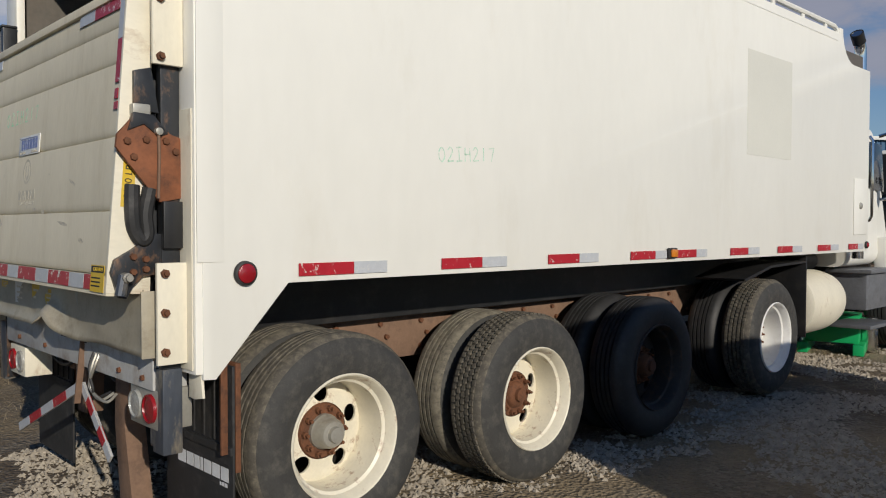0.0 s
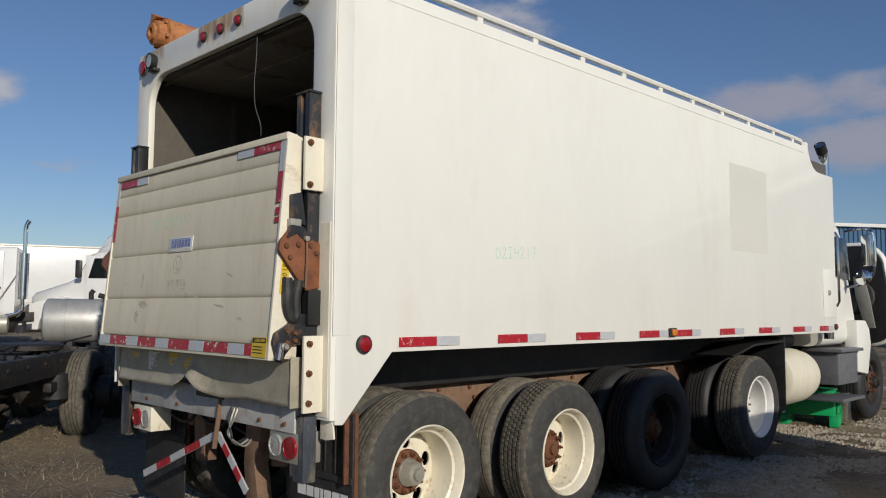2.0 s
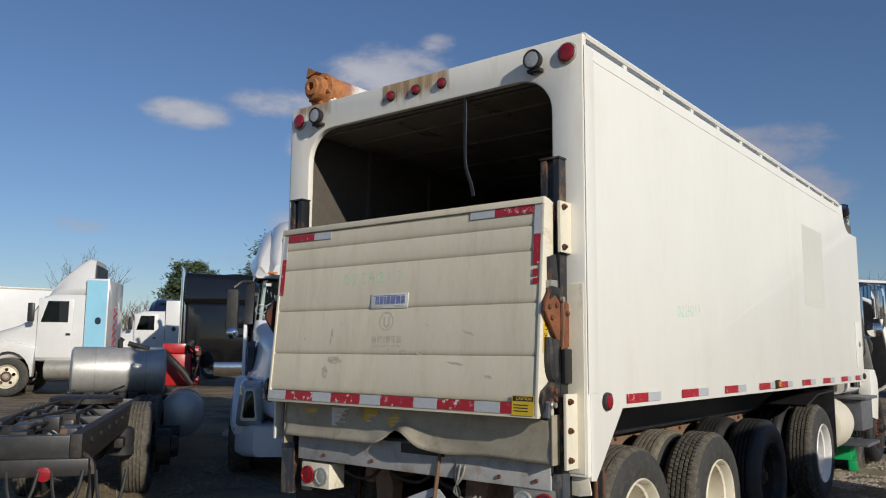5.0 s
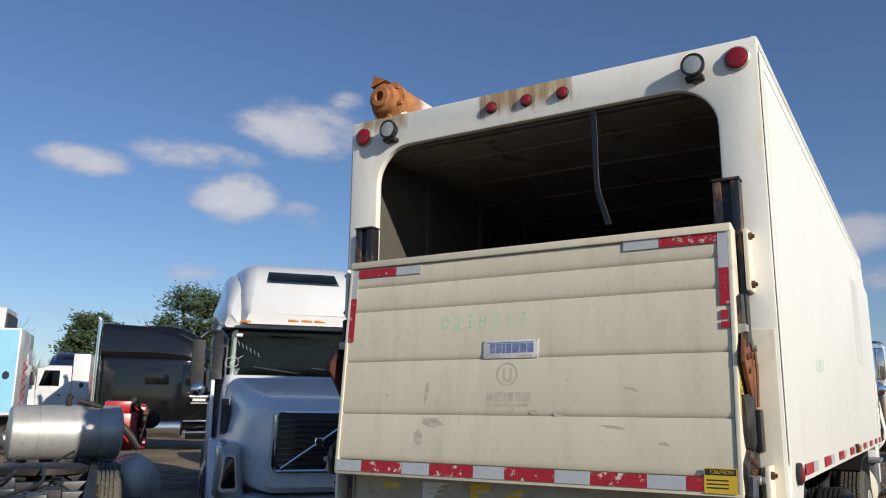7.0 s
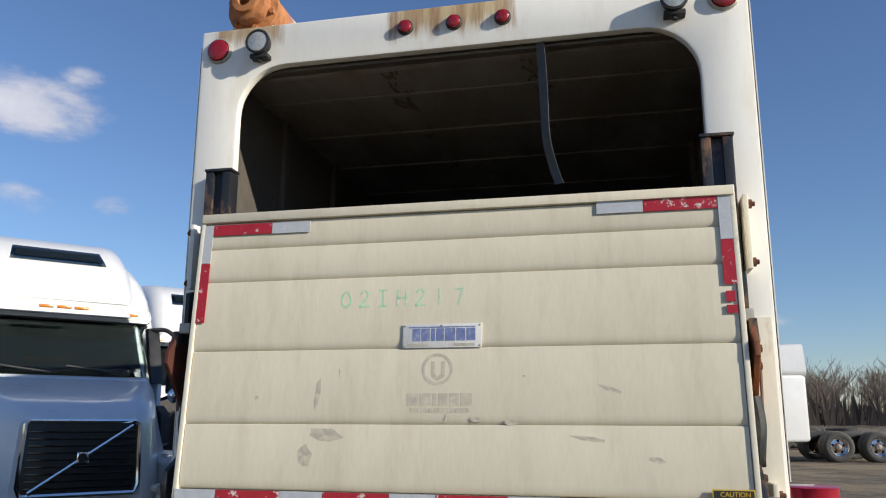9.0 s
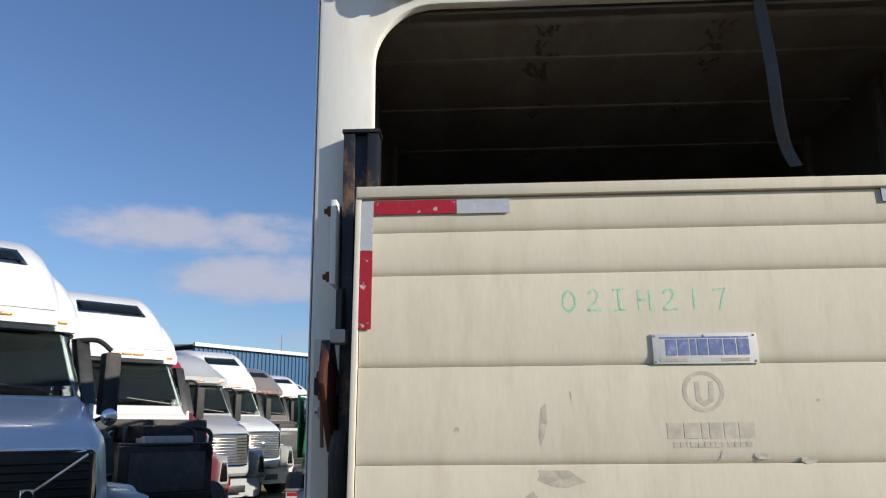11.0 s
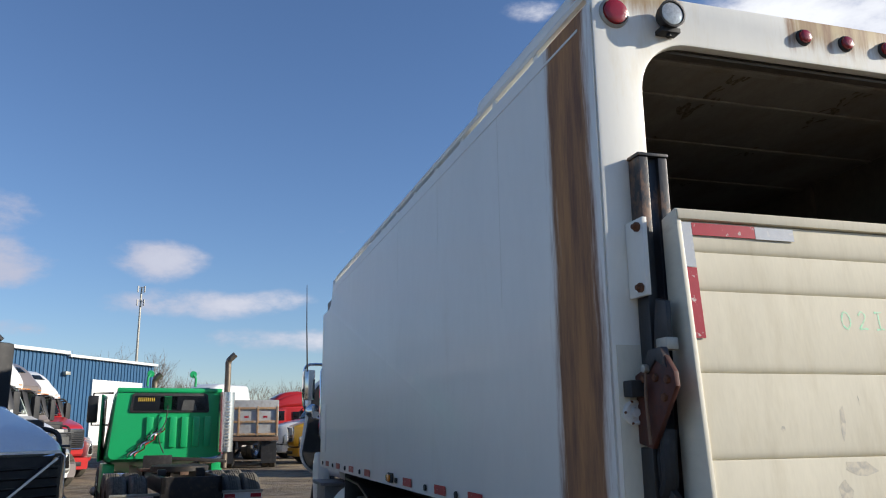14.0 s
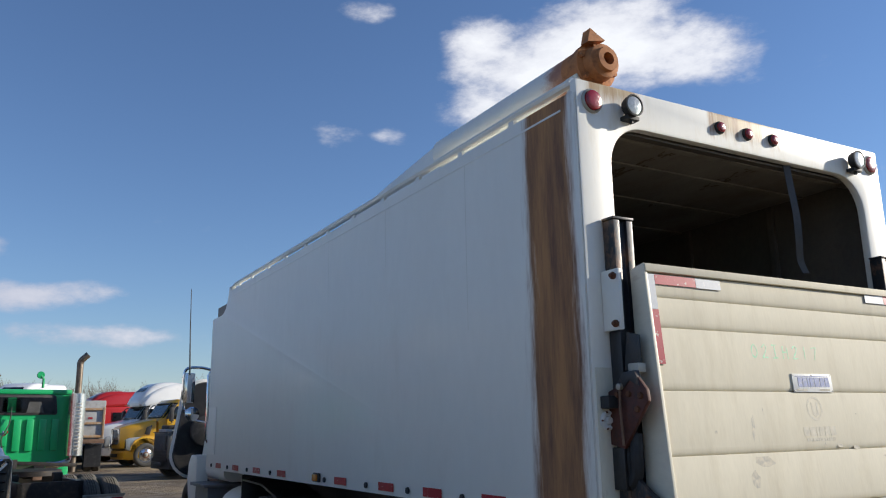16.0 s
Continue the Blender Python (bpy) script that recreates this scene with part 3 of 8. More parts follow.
STRAP = material("grey_webbing", (0.06, 0.062, 0.066), 0.6, vary=0.2, scale=20, bump=0.1, other=(0.07, 0.07, 0.07), amount=0.6)
RUSTDARK = material("dark_red_rust", (0.09, 0.025, 0.015), 0.6, 0.1, vary=0.3, scale=8, bump=0.3, other=(0.03, 0.02, 0.02), amount=0.8)
APRON = material("dull_apron_sheet", (0.4, 0.36, 0.28), 0.5, 0.2, vary=0.15, scale=4, bump=0.08, other=(0.2, 0.16, 0.1), amount=0.6, spread=(0.5, 0.7))
truck = thing("feed_truck", "white bulk feed truck with rear lift gate, parked on gravel", "truck")


def side_outline():
    pts = [(0.03, 0.91), (0.085, 0.905), (0.43, 1.285), (7.5, 1.285), (7.5, 3.16), (7.05, 3.16)]
    for i in range(7):
        a = radians(-90 - 90 * i / 6)
        pts.append((7.05 + 0.31 * math.cos(a), 3.47 + 0.31 * math.sin(a)))
    pts += [(6.66, 3.47), (6.66, 3.415), (0.03, 3.415)]
    return pts


for name, y0, y1, mt in (("side_wall", -W2, -W2 + 0.035, WHITE), ("side_wall", W2 - 0.035, W2, RUSTY_WALL)):
    part(name, prism(bmesh.new(), side_outline(), "y", y0, y1, 0.004), mt, truck, "white painted smooth side sheet", angle=30)
# a fold line and a lower sill strip that stand a little proud
for s in (-1, 1):
    yo = s * W2
    lo, hi = sorted((yo - s * 0.001, yo + s * 0.003))
    part("side_trim", B(0.125, 6.6, lo, hi, 3.334, 3.346, 0.001), WHITE, truck)
    part("corner_sheet", B(0.005, 0.122, lo, hi, 1.385, 3.4, 0.001), WHITE if s < 0 else RUSTY_WALL, truck)
for x, z0 in ((1.1, 2.3), (2.25, 2.9), (3.4, 2.8)):
    part("sheet_seam", B(x, x + 0.005, W2 - 0.001, W2 + 0.0012, z0, 3.33), PATCH, truck, smooth=False)
part("roof", B(0.05, 6.6, -W2 + 0.036, W2 - 0.036, 3.33, 3.37), WHITE, truck)
bm = bmesh.new()
prism(bm, [(6.58, 3.37), (7.05, 3.10), (7.5, 3.10), (7.5, 3.06), (7.03, 3.06), (6.56, 3.33)], "y", -W2 + 0.036, W2 - 0.036)
part("nose_panel", bm, WHITE, truck)
part("front_wall", B(7.44, 7.48, -W2 + 0.036, W2 - 0.036, 1.3, 3.055), WHITE, truck)
part("box_floor", B(0.06, 7.44, -W2 + 0.036, W2 - 0.036, 1.29, 1.34), STEEL, truck)
part("inner_lining", B(0.09, 7.4, -W2 + 0.04, -W2 + 0.1, 1.345, 3.3), INNER, truck, "grimy inner wall of the box, coloured darker for its shade")
part("inner_lining", B(0.09, 7.4, W2 - 0.1, W2 - 0.04, 1.345, 3.3), INNER, truck, "grimy inner wall of the box, coloured darker for its shade")
part("inner_ceiling", B(0.09, 7.4, -W2 + 0.101, W2 - 0.101, 3.29, 3.325), CEIL, truck, "stained inner ceiling of the box, coloured lighter for bounce light")
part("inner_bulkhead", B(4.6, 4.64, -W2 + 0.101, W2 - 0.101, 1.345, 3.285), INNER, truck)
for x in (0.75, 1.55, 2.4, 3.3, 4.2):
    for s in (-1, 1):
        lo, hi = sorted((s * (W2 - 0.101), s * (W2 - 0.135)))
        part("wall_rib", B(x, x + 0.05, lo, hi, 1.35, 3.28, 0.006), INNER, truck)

spts = curve_pts([(0.04, -0.385, 3.28), (0.03, -0.395, 3.1), (0.02, -0.4, 2.95), (0.025, -0.405, 2.8), (0.05, -0.43, 2.68), (0.04, -0.455, 2.6)], 5)
bm = bmesh.new()
prev = None
for i, p in enumerate(spts):
    lean = -0.5 + 0.06 * math.sin(i * 0.35)
    u = Vector((math.sin(lean), -math.cos(lean), 0)) * 0.021
    n = Vector((math.cos(lean), math.sin(lean), 0)) * 0.0015
    cur = [bm.verts.new(q) for q in (p - u - n, p + u - n, p + u + n, p - u + n)]
    if prev:
        bridge(bm, prev, cur)
    else:
        bm.faces.new(list(reversed(cur)))
    prev = cur
bm.faces.new(prev)
bmesh.ops.recalc_face_normals(bm, faces=bm.faces[:])
part("hanging_strap", bm, STRAP, truck, "loose grey flat strap hanging inside the box")
# roof bows across the ceiling and ragged welded patches where ladders were
for x in (0.14, 0.5, 1.05, 1.65, 2.3, 3.0, 3.8):
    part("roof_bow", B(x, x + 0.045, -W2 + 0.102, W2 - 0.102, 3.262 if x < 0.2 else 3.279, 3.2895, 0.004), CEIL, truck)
SCAR = material("burnt_weld_marks", (0.1, 0.07, 0.045), 0.7, vary=0.3, scale=30, bump=0.3, other=(0.22, 0.18, 0.14), amount=0.9, spread=(0.4, 0.6))
rng_seam = random.Random(8)
for y in (0.379, -0.318):
    for x, k in ((0.3, 1.0), (0.56, 1.3), (1.1, 0.8), (1.72, 0.7)):
        for j in range(9):
            w, h = rng_seam.uniform(0.006, 0.016) * k, rng_seam.uniform(0.02, 0.06) * k
            bm = bmesh.new()
            loop = [bm.verts.new((h * math.cos(i * 0.785) * rng_seam.uniform(0.6, 1.2), w * math.sin(i * 0.785) * rng_seam.uniform(0.5, 1.3), 0)) for i in range(8)]
            bm.faces.new(loop)
            bmesh.ops.reverse_faces(bm, faces=bm.faces[:])
            o = part("weld_scar", bm, SCAR, truck, smooth=False)
            o.matrix_local = Matrix.Translation((x + rng_seam.uniform(-0.1, 0.1) * k, y + rng_seam.uniform(-0.05, 0.05) * k, 3.2885 - 0.0003 * j)) @ Matrix.Rotation(rng_seam.uniform(-0.7, 0.7), 4, "Z")

# rear portal frame with rounded upper corners
def portal():
    bm = bmesh.new()
    yo, zt, yi, zo, r = W2 - 0.004, 3.478, 1.06, 3.266, 0.23
    outer = [(yo, 0.93), (yo, zt), (-yo, zt), (-yo, 0.93)]
    inner = [(-yi, 0.93)]
    for i in range(9):
        a = radians(180 - 90 * i / 8)
        inner.append((-yi + r + r * math.cos(a), zo - r + r * math.sin(a)))
    for i in range(9):
        a = radians(90 - 90 * i / 8)
        inner.append((yi - r + r * math.cos(a), zo - r + r * math.sin(a)))
    inner.append((yi, 0.93))
    return prism(bm, outer + inner, "x", -0.002, 0.05, 0.014)


part("rear_frame", portal(), PORTAL, truck, "white rear portal frame, rust-stained at its top")
part("rain_gutter", prism(bmesh.new(), [(-1.0, 3.262), (1.0, 3.262), (1.0, 3.25), (-1.0, 3.25)], "x", 0.055, 0.1), INNER, truck)
for s in (-1, 1):
    y = s * 1.155
    bm = B(-0.008, -0.003, y - 0.1, y + 0.1, 0.95, 2.0, 0.002)
    part("pillar_sheet", bm, CREAM, truck)

# roof rails on both sides, on short posts
for s in (-1, 1):
    y = s * (W2 - 0.03)
    part("roof_rail", tube(bmesh.new(), [(0.05, y, 3.478), (6.4, y, 3.478), (6.58, y, 3.475), (6.64, y, 3.455), (6.65, y, 3.41)], 0.026, 8), WHITE, truck)
    for x in (0.58, 1.16, 1.745, 2.32, 2.895, 3.475, 4.045, 4.63, 5.21, 5.82, 6.34):
        part("rail_post", B(x, x + 0.055, y - 0.012, y + 0.012, 3.4, 3.47, 0.004), WHITE, truck)

# discharge auger on the roof's edge, with its rusty end bearing
auger = part("auger_tube", lathe(bmesh.new(), (0.08, 1.05, 3.625), (1, 0, 0), [(0, 0.118), (0.02, 0.122), (1.62, 0.122)], 24), AUGER, truck, "white auger tube stained orange by rust")
bm = bmesh.new()
ridge = [(1.58, 3.72), (1.66, 3.775), (1.76, 3.83), (2.8, 3.73), (4.4, 3.56), (6.0, 3.4)]
rows_c = [[bm.verts.new((x, y, 3.371 if k in (0, 3) else z)) for k, y in enumerate((1.12, 0.98, 0.9, 0.78))] for x, z in ridge]
for a, b in zip(rows_c, rows_c[1:]):
    bridge(bm, a, b)
bm.faces.new(list(reversed(rows_c[0])))
bm.faces.new(rows_c[-1])
bmesh.ops.recalc_face_normals(bm, faces=bm.faces[:])
part("auger_cover", bm, WHITE, auger)
bm = bmesh.new()
lathe(bm, (0.13, 1.05, 3.625), (-1, 0, 0), [(0, 0.132), (0.05, 0.135), (0.06, 0.1), (0.12, 0.096), (0.13, 0.07), (0.15, 0.066), (0.152, 0.035), (0.1, 0.03)], 18)
bearing = part("auger_bearing", bm, ORANGE_RUST, auger, "rusty orange auger end bearing")
for i in range(6):
    a = i * math.pi / 3 + 0.3
    y, z = 1.05 + 0.115 * math.cos(a), 3.625 + 0.115 * math.sin(a)
    bear_bolt = part("bolt", cyl(bmesh.new(), (0.09, y, z), (0.055, y, z), 0.014, 6), ORANGE_RUST, truck)
    bear_bolt.parent = bearing
part("lifting_lug", prism(bmesh.new(), [(1.03, 3.75), (1.13, 3.8), (1.15, 3.72)], "x", 0.02, 0.08), ORANGE_RUST, bearing)
part("auger_band", lathe(bmesh.new(), (0.13, 1.05, 3.625), (1, 0, 0), [(0, 0.1235), (0.1, 0.1235)], 24), ORANGE_RUST, auger)
part("auger_cradle", B(0.1, 0.2, 0.95, 1.17, 3.47, 3.57, 0.01), CREAM, auger)


def round_lamp(name, x, y, z, r, lens, depth=0.03, label="", ring_mat=None):
    bm = bmesh.new()
    lathe(bm, (x, y, z), (-1, 0, 0), [(0, r * 1.24), (depth * 0.3, r * 1.22), (depth * 0.5, r * 1.06), (depth * 0.3, r)], 24)
    o = part(name, bm, ring_mat or RUBBER, truck, label)
    bm = bmesh.new()
    lathe(bm, (x - depth * 0.3, y, z), (-1, 0, 0), [(0, r), (depth * 0.45, r * 0.97), (depth * 0.6, r * 0.8), (depth * 0.66, r * 0.4), (depth * 0.67, 0.004)], 24)
    part("lens", bm, lens, o)
    return o


round_lamp("upper_tail_lamp", -0.002, -1.172, 3.372, 0.054, LENS_RED, 0.03, "red round lamp in a grey bezel", STEEL)
round_lamp("upper_tail_lamp", -0.002, 1.172, 3.365, 0.054, LENS_RED, 0.03, "red round lamp in a grey bezel", STEEL)
for y in (-0.225, 0.0, 0.23):
    round_lamp("marker_lamp", -0.002, y, 3.385, 0.031, LENS_RED, 0.03, "small red round marker lamp", RUBBER)
for y in (-0.966, 0.94):
    bm = bmesh.new()
    lathe(bm, (-0.012, y, 3.362), (-1, 0, 0), [(0, 0.02), (0.012, 0.05), (0.03, 0.056), (0.062, 0.061), (0.064, 0.053), (0.054, 0.05)], 22)
    box(bm, -0.055, -0.003, y - 0.045, y + 0.045, 3.288, 3.31, 0.004)
    tube(bm, [(-0.035, y, 3.29), (-0.037, y, 3.272)], 0.012, 6)
    o = part("work_lamp", bm, RUBBER, truck, "round work lamp on a short bracket")
    bm = bmesh.new()
    lathe(bm, (-0.064, y, 3.362), (-1, 0, 0), [(0, 0.05), (0.008, 0.049), (0.0125, 0.03), (0.0135, 0.003)], 22)
    part("lens", bm, LENS_CLEAR, o)

# side lamps and reflective tape
def side_lamp(x, s, z, r, lens, label):
    bm = bmesh.new()
    lathe(bm, (x, s * (W2 + 0.005), z), (0, s, 0), [(0, r * 1.25), (0.016, r * 1.2), (0.02, r), (0.012, r * 0.98)], 24)
    o = part("side_marker_lamp", bm, RUBBER, truck, label)
    bm = bmesh.new()
    lathe(bm, (x, s * (W2 + 0.012), z), (0, s, 0), [(0, r), (0.014, r * 0.95), (0.02, r * 0.6), (0.022, 0.004)], 24)
    part("lens", bm, lens, o)


side_lamp(0.215, -1, 1.335, 0.042, LENS_RED, "red round side marker lamp in black grommet")
side_lamp(7.44, -1, 1.352, 0.03, LENS_RED, "small red side marker lamp")
bm = B(3.515, 3.635, -W2 - 0.028, -W2 - 0.006, 1.31, 1.385, 0.012)
o = part("side_turn_lamp", bm, RUBBER, truck, "amber side lamp in a black bezel")
part("lens", B(3.535, 3.615, -W2 - 0.045, -W2 - 0.027, 1.32, 1.375, 0.01), LENS_AMBER, o)
bm = B(3.49, 3.63, W2 + 0.006, W2 + 0.028, 1.31, 1.385, 0.012)
o = part("side_turn_lamp", bm, RUBBER, truck, "amber side lamp in a black bezel")
part("lens", B(3.51, 3.61, W2 + 0.027, W2 + 0.045, 1.32, 1.375, 0.01), LENS_AMBER, o)


def strip(x0, x1, z0, z1, s, mat, name="reflective_tape"):
    lo, hi = sorted((s * (W2 + 0.0065), s * (W2 + 0.0085)))
    return part(name, B(x0, x1, lo, hi, z0, z1), mat, truck, smooth=False)


for x in (0.478, 1.341, 2.205, 3.07, 4.464, 5.318, 6.183, 6.95):
    k = 0.3 if x < 6.5 else 0.25
    strip(x, x + k, 1.312, 1.368, -1, RED)
    strip(x + k + 0.002, x + 2 * k - 0.1, 1.312, 1.368, -1, SILVER)
strip(3.66, 3.93, 1.312, 1.368, -1, RED)
strip(3.932, 4.09, 1.312, 1.368, -1, SILVER)
for x in (0.75, 1.45, 2.12, 2.95, 4.4, 5.2, 6.0, 6.75):
    strip(x, x + 0.24, 1.312, 1.368, 1, RED)
    bm = bmesh.new()
    lathe(bm, (x + 0.45, W2 + 0.006, 1.335), (0, 1, 0), [(0, 0.022), (0.012, 0.02)], 10)
    part("plug", bm, RUBBER, truck)

# a faded square, a locker door, the marker number on the side
part("faded_square", B(4.735, 5.574, -W2 - 0.002, -W2 - 0.0002, 2.122, 2.972), PATCH, truck, "faint greyer square where a decal was", smooth=False)
o = part("locker_door", B(7.08, 7.44, -W2 - 0.009, -W2 - 0.0005, 1.46, 2.03, 0.004), WHITE, truck)
bm = bmesh.new()
lathe(bm, (7.25, -W2 - 0.009, 1.756), (0, -1, 0), [(0, 0.035), (0.01, 0.033), (0.02, 0.015)], 14)
part("latch", bm, STEEL, o)
o = part("locker_door", B(7.08, 7.44, W2 + 0.0005, W2 + 0.009, 1.46, 2.03, 0.004), WHITE, truck)
hand_number(truck, basis((1.51, -W2, 1.91), (1, 0, 0.06), (-0.06, 0, 1)), 0.074, PALE_INK, 0.0034, step=0.94)

# ---------------------------------------------------------------- lift gate
GT, GB = Vector((-0.195, -0.02, 2.47)), Vector((-0.292, -0.02, 1.27))
slope = (GT - GB).normalized()
gate_m = basis(GB, (0, -1, 0), slope)
gate = part("lift_gate", B(-1.1, 1.1, 0.0, (GT - GB).length, -0.075, -0.03, 0.004), GATE, truck, "folded aluminium lift gate platform, weathered grey")
gate.matrix_local = gate_m
GH = (GT - GB).length
edges = [0.07, 0.321, 0.615, 0.91, 1.056, GH - 0.03]
for a, b in zip(edges, edges[1:]):
    bm = bmesh.new()
    prism(bm, [(a + 0.0004, -0.013), (a + 0.004, -0.009), (a + 0.011, -0.0055), (a + 0.022, -0.003), (a + 0.036, -0.002), (b - 0.006, -0.002), (b - 0.002, -0.004), (b - 0.0004, -0.013)], "x", -1.085, 1.085)
    part("plank", bm, GATE, gate, angle=32)
part("top_lip", B(-1.105, 1.105, GH - 0.028, GH + 0.012, -0.06, 0.014, 0.006), GATE, gate)
part("bottom_lip", B(-1.105, 1.105, -0.012, 0.066, -0.07, 0.004, 0.004), GATE, gate)
for s in (-1, 1):
    lo, hi = sorted((s * 1.088, s * 1.108))
    part("edge_rail", prism(bmesh.new(), [(0.0, 0.006), (0.0, -0.17), (0.2, -0.16), (GH, -0.09), (GH + 0.015, 0.006)], "x", lo, hi, 0.004), CREAM, gate)


def gtape(x0, x1, y0, y1, mat, z=0.005):
    part("reflective_tape", B(x0, x1, y0, y1, z - 0.003, z), mat, gate, smooth=False)


stops = (-1.095, -0.917, -0.646, -0.47, -0.206, -0.027, 0.242, 0.423, 0.694, 0.87, 0.945)
for k, (a, b) in enumerate(zip(stops, stops[1:])):
    gtape(a, b - 0.003, 0.006, 0.066, RED_WORN if k % 2 else SILVER, 0.0085)
gtape(-1.046, -0.775, 1.118, 1.165, RED)
gtape(-0.773, -0.6, 1.116, 1.164, SILVER)
gtape(-1.096, -1.048, 0.995, 1.165, SILVER)
gtape(-1.096, -1.048, 0.735, 0.993, RED)
gtape(0.77, 1.04, 1.128, 1.18, RED_WORN)
gtape(0.592, 0.768, 1.128, 1.176, SILVER)
gtape(1.044, 1.09, 1.004, 1.18, SILVER)
gtape(1.044, 1.09, 0.83, 1.002, RED_WORN)
gtape(1.046, 1.078, 0.765, 0.805, RED_WORN)
gtape(1.046, 1.084, 0.722, 0.752, RED_WORN)
hand_number(gate, Matrix.Translation((-0.209, 0.816, -0.0023)), 0.068, GREEN_INK, 0.0036, step=1.275)
o = part("name_plate", B(-0.176, 0.14, 0.613, 0.707, -0.001, 0.004, 0.001), LABEL, gate, "white name plate with worn blue lettering blocks")
part("print_bar", B(-0.152, 0.115, 0.692, 0.6965, 0.0042, 0.005), BLUE_PRINT, o, smooth=False)
letter_blocks(o, -0.135, 0.115, 0.64, 0.689, (1.0, 1.05, 0.5, 0.95, 1.3, 1.1, 1.1), BLUE_PRINT, 0.0042, 0.18)
letter_blocks(o, -0.154, -0.072, 0.62, 0.63, (1, 0.8, 0.7, 0.5, 1, 1, 0.4, 1, 1, 0.5, 1), FADED, 0.0042, 0.2)
letter_blocks(o, 0.03, 0.112, 0.62, 0.63, (1, 1, 1, 0.6, 1, 1, 1, 0.6, 1, 1, 1, 1), FADED, 0.0042, 0.2)
for bx, bz in ((-0.168, 0.62), (-0.168, 0.7), (0.132, 0.62), (0.132, 0.7), (-0.02, 0.7)):
    part("rivet", lathe(bmesh.new(), (bx, bz, 0.004), (0, 0, 1), [(0, 0.004), (0.0015, 0.003), (0.002, 0.001)], 8), STEEL, o)
bm = bmesh.new()
lathe(bm, (-0.035, 0.53, -0.0019), (0, 0, 1), [(0, 0.062), (0.0004, 0.062), (0.0004, 0.05), (0, 0.05)], 32, cap=False)
part("faded_mark", bm, FADED, gate, smooth=False)
bm = bmesh.new()
prism(bm, [(-0.06, 0.56), (-0.045, 0.56), (-0.045, 0.515), (-0.035, 0.503), (-0.02, 0.51), (-0.018, 0.56), (-0.003, 0.56), (-0.006, 0.5), (-0.035, 0.485), (-0.058, 0.502)], "z", -0.0022, -0.0015)
part("faded_mark", bm, FADED, gate, smooth=False)
letter_blocks(gate, -0.152, 0.104, 0.392, 0.438, (1.1, 1.15, 0.45, 0.95, 0.95, 1.15), FADED, -0.0022, 0.14, "faded_mark")
letter_blocks(gate, -0.136, 0.092, 0.366, 0.382, (1, 1, 0.5, 1.2, 1, 0.9, 0.7, 1, 0.9, 1, 0.9, 1, 1), FADED, -0.0022, 0.18, "faded_mark")
o = part("caution_label", B(0.947, 1.087, 0.0, 0.106, 0.0082, 0.0098), YELLOW, gate, "yellow caution label")
part("print_bar", B(0.951, 1.083, 0.076, 0.102, 0.0099, 0.0103), BLACK_PRINT, o, smooth=False)
text("print", "CAUTION", 0.022, YELLOW, o, Matrix.Translation((1.022, 0.089, 0.0106)), spacing=1.0)
for k in range(3):
    part("print_bar", B(0.957, 1.05, 0.02 + 0.016 * k, 0.026 + 0.016 * k, 0.0099, 0.0103), BLACK_PRINT, o, smooth=False)
m = basis((1.1095, 0.45, -0.05), (0, 1, 0), (0, 0, 1))
o = part("load_label", B(-0.11, 0.11, -0.025, 0.025, 0, 0.0012), YELLOW, gate, "yellow load label")
o.matrix_local = m
text("print", "2000 LBS", 0.04, BLACK_PRINT, o, Matrix.Translation((0, 0, 0.0018)))

# scuffs and smudges
for x, y, w, h, tilt in ((-0.521, 0.44, 0.022, 0.125, -6), (-0.781, 0.421, 0.018, 0.02, 0), (-0.433, 0.518, 0.005, 0.04, 5), (-0.478, 0.28, 0.14, 0.05, -8), (0.116, 0.34, 0.05, 0.018, -10), (0.001, 0.346, 0.006, 0.03, 0), (0.533, 0.272, 0.13, 0.016, -8), (0.25, 0.328, 0.05, 0.022, -6), (-0.56, 0.2, 0.06, 0.08, 10), (0.62, 0.45, 0.09, 0.016, -20), (0.3, 0.5, 0.012, 0.012, 0), (0.77, 0.2, 0.06, 0.02, -12)):
    bm = bmesh.new()
    vsx = [bm.verts.new((w * (0.5 + 0.25 * 0.3 * math.sin(3.1 * i + x * 9)) * math.cos(i * 0.6283), h * (0.5 + 0.25 * 0.3 * math.cos(2.3 * i + y * 7)) * math.sin(i * 0.6283), 0.0)) for i in range(10)]
    bm.faces.new(vsx)
    o = part("scuff", bm, SMUDGE, gate, smooth=False)
    o.matrix_local = Matrix.Translation((x, y, -0.0017)) @ Matrix.Rotation(radians(tilt), 4, "Z")

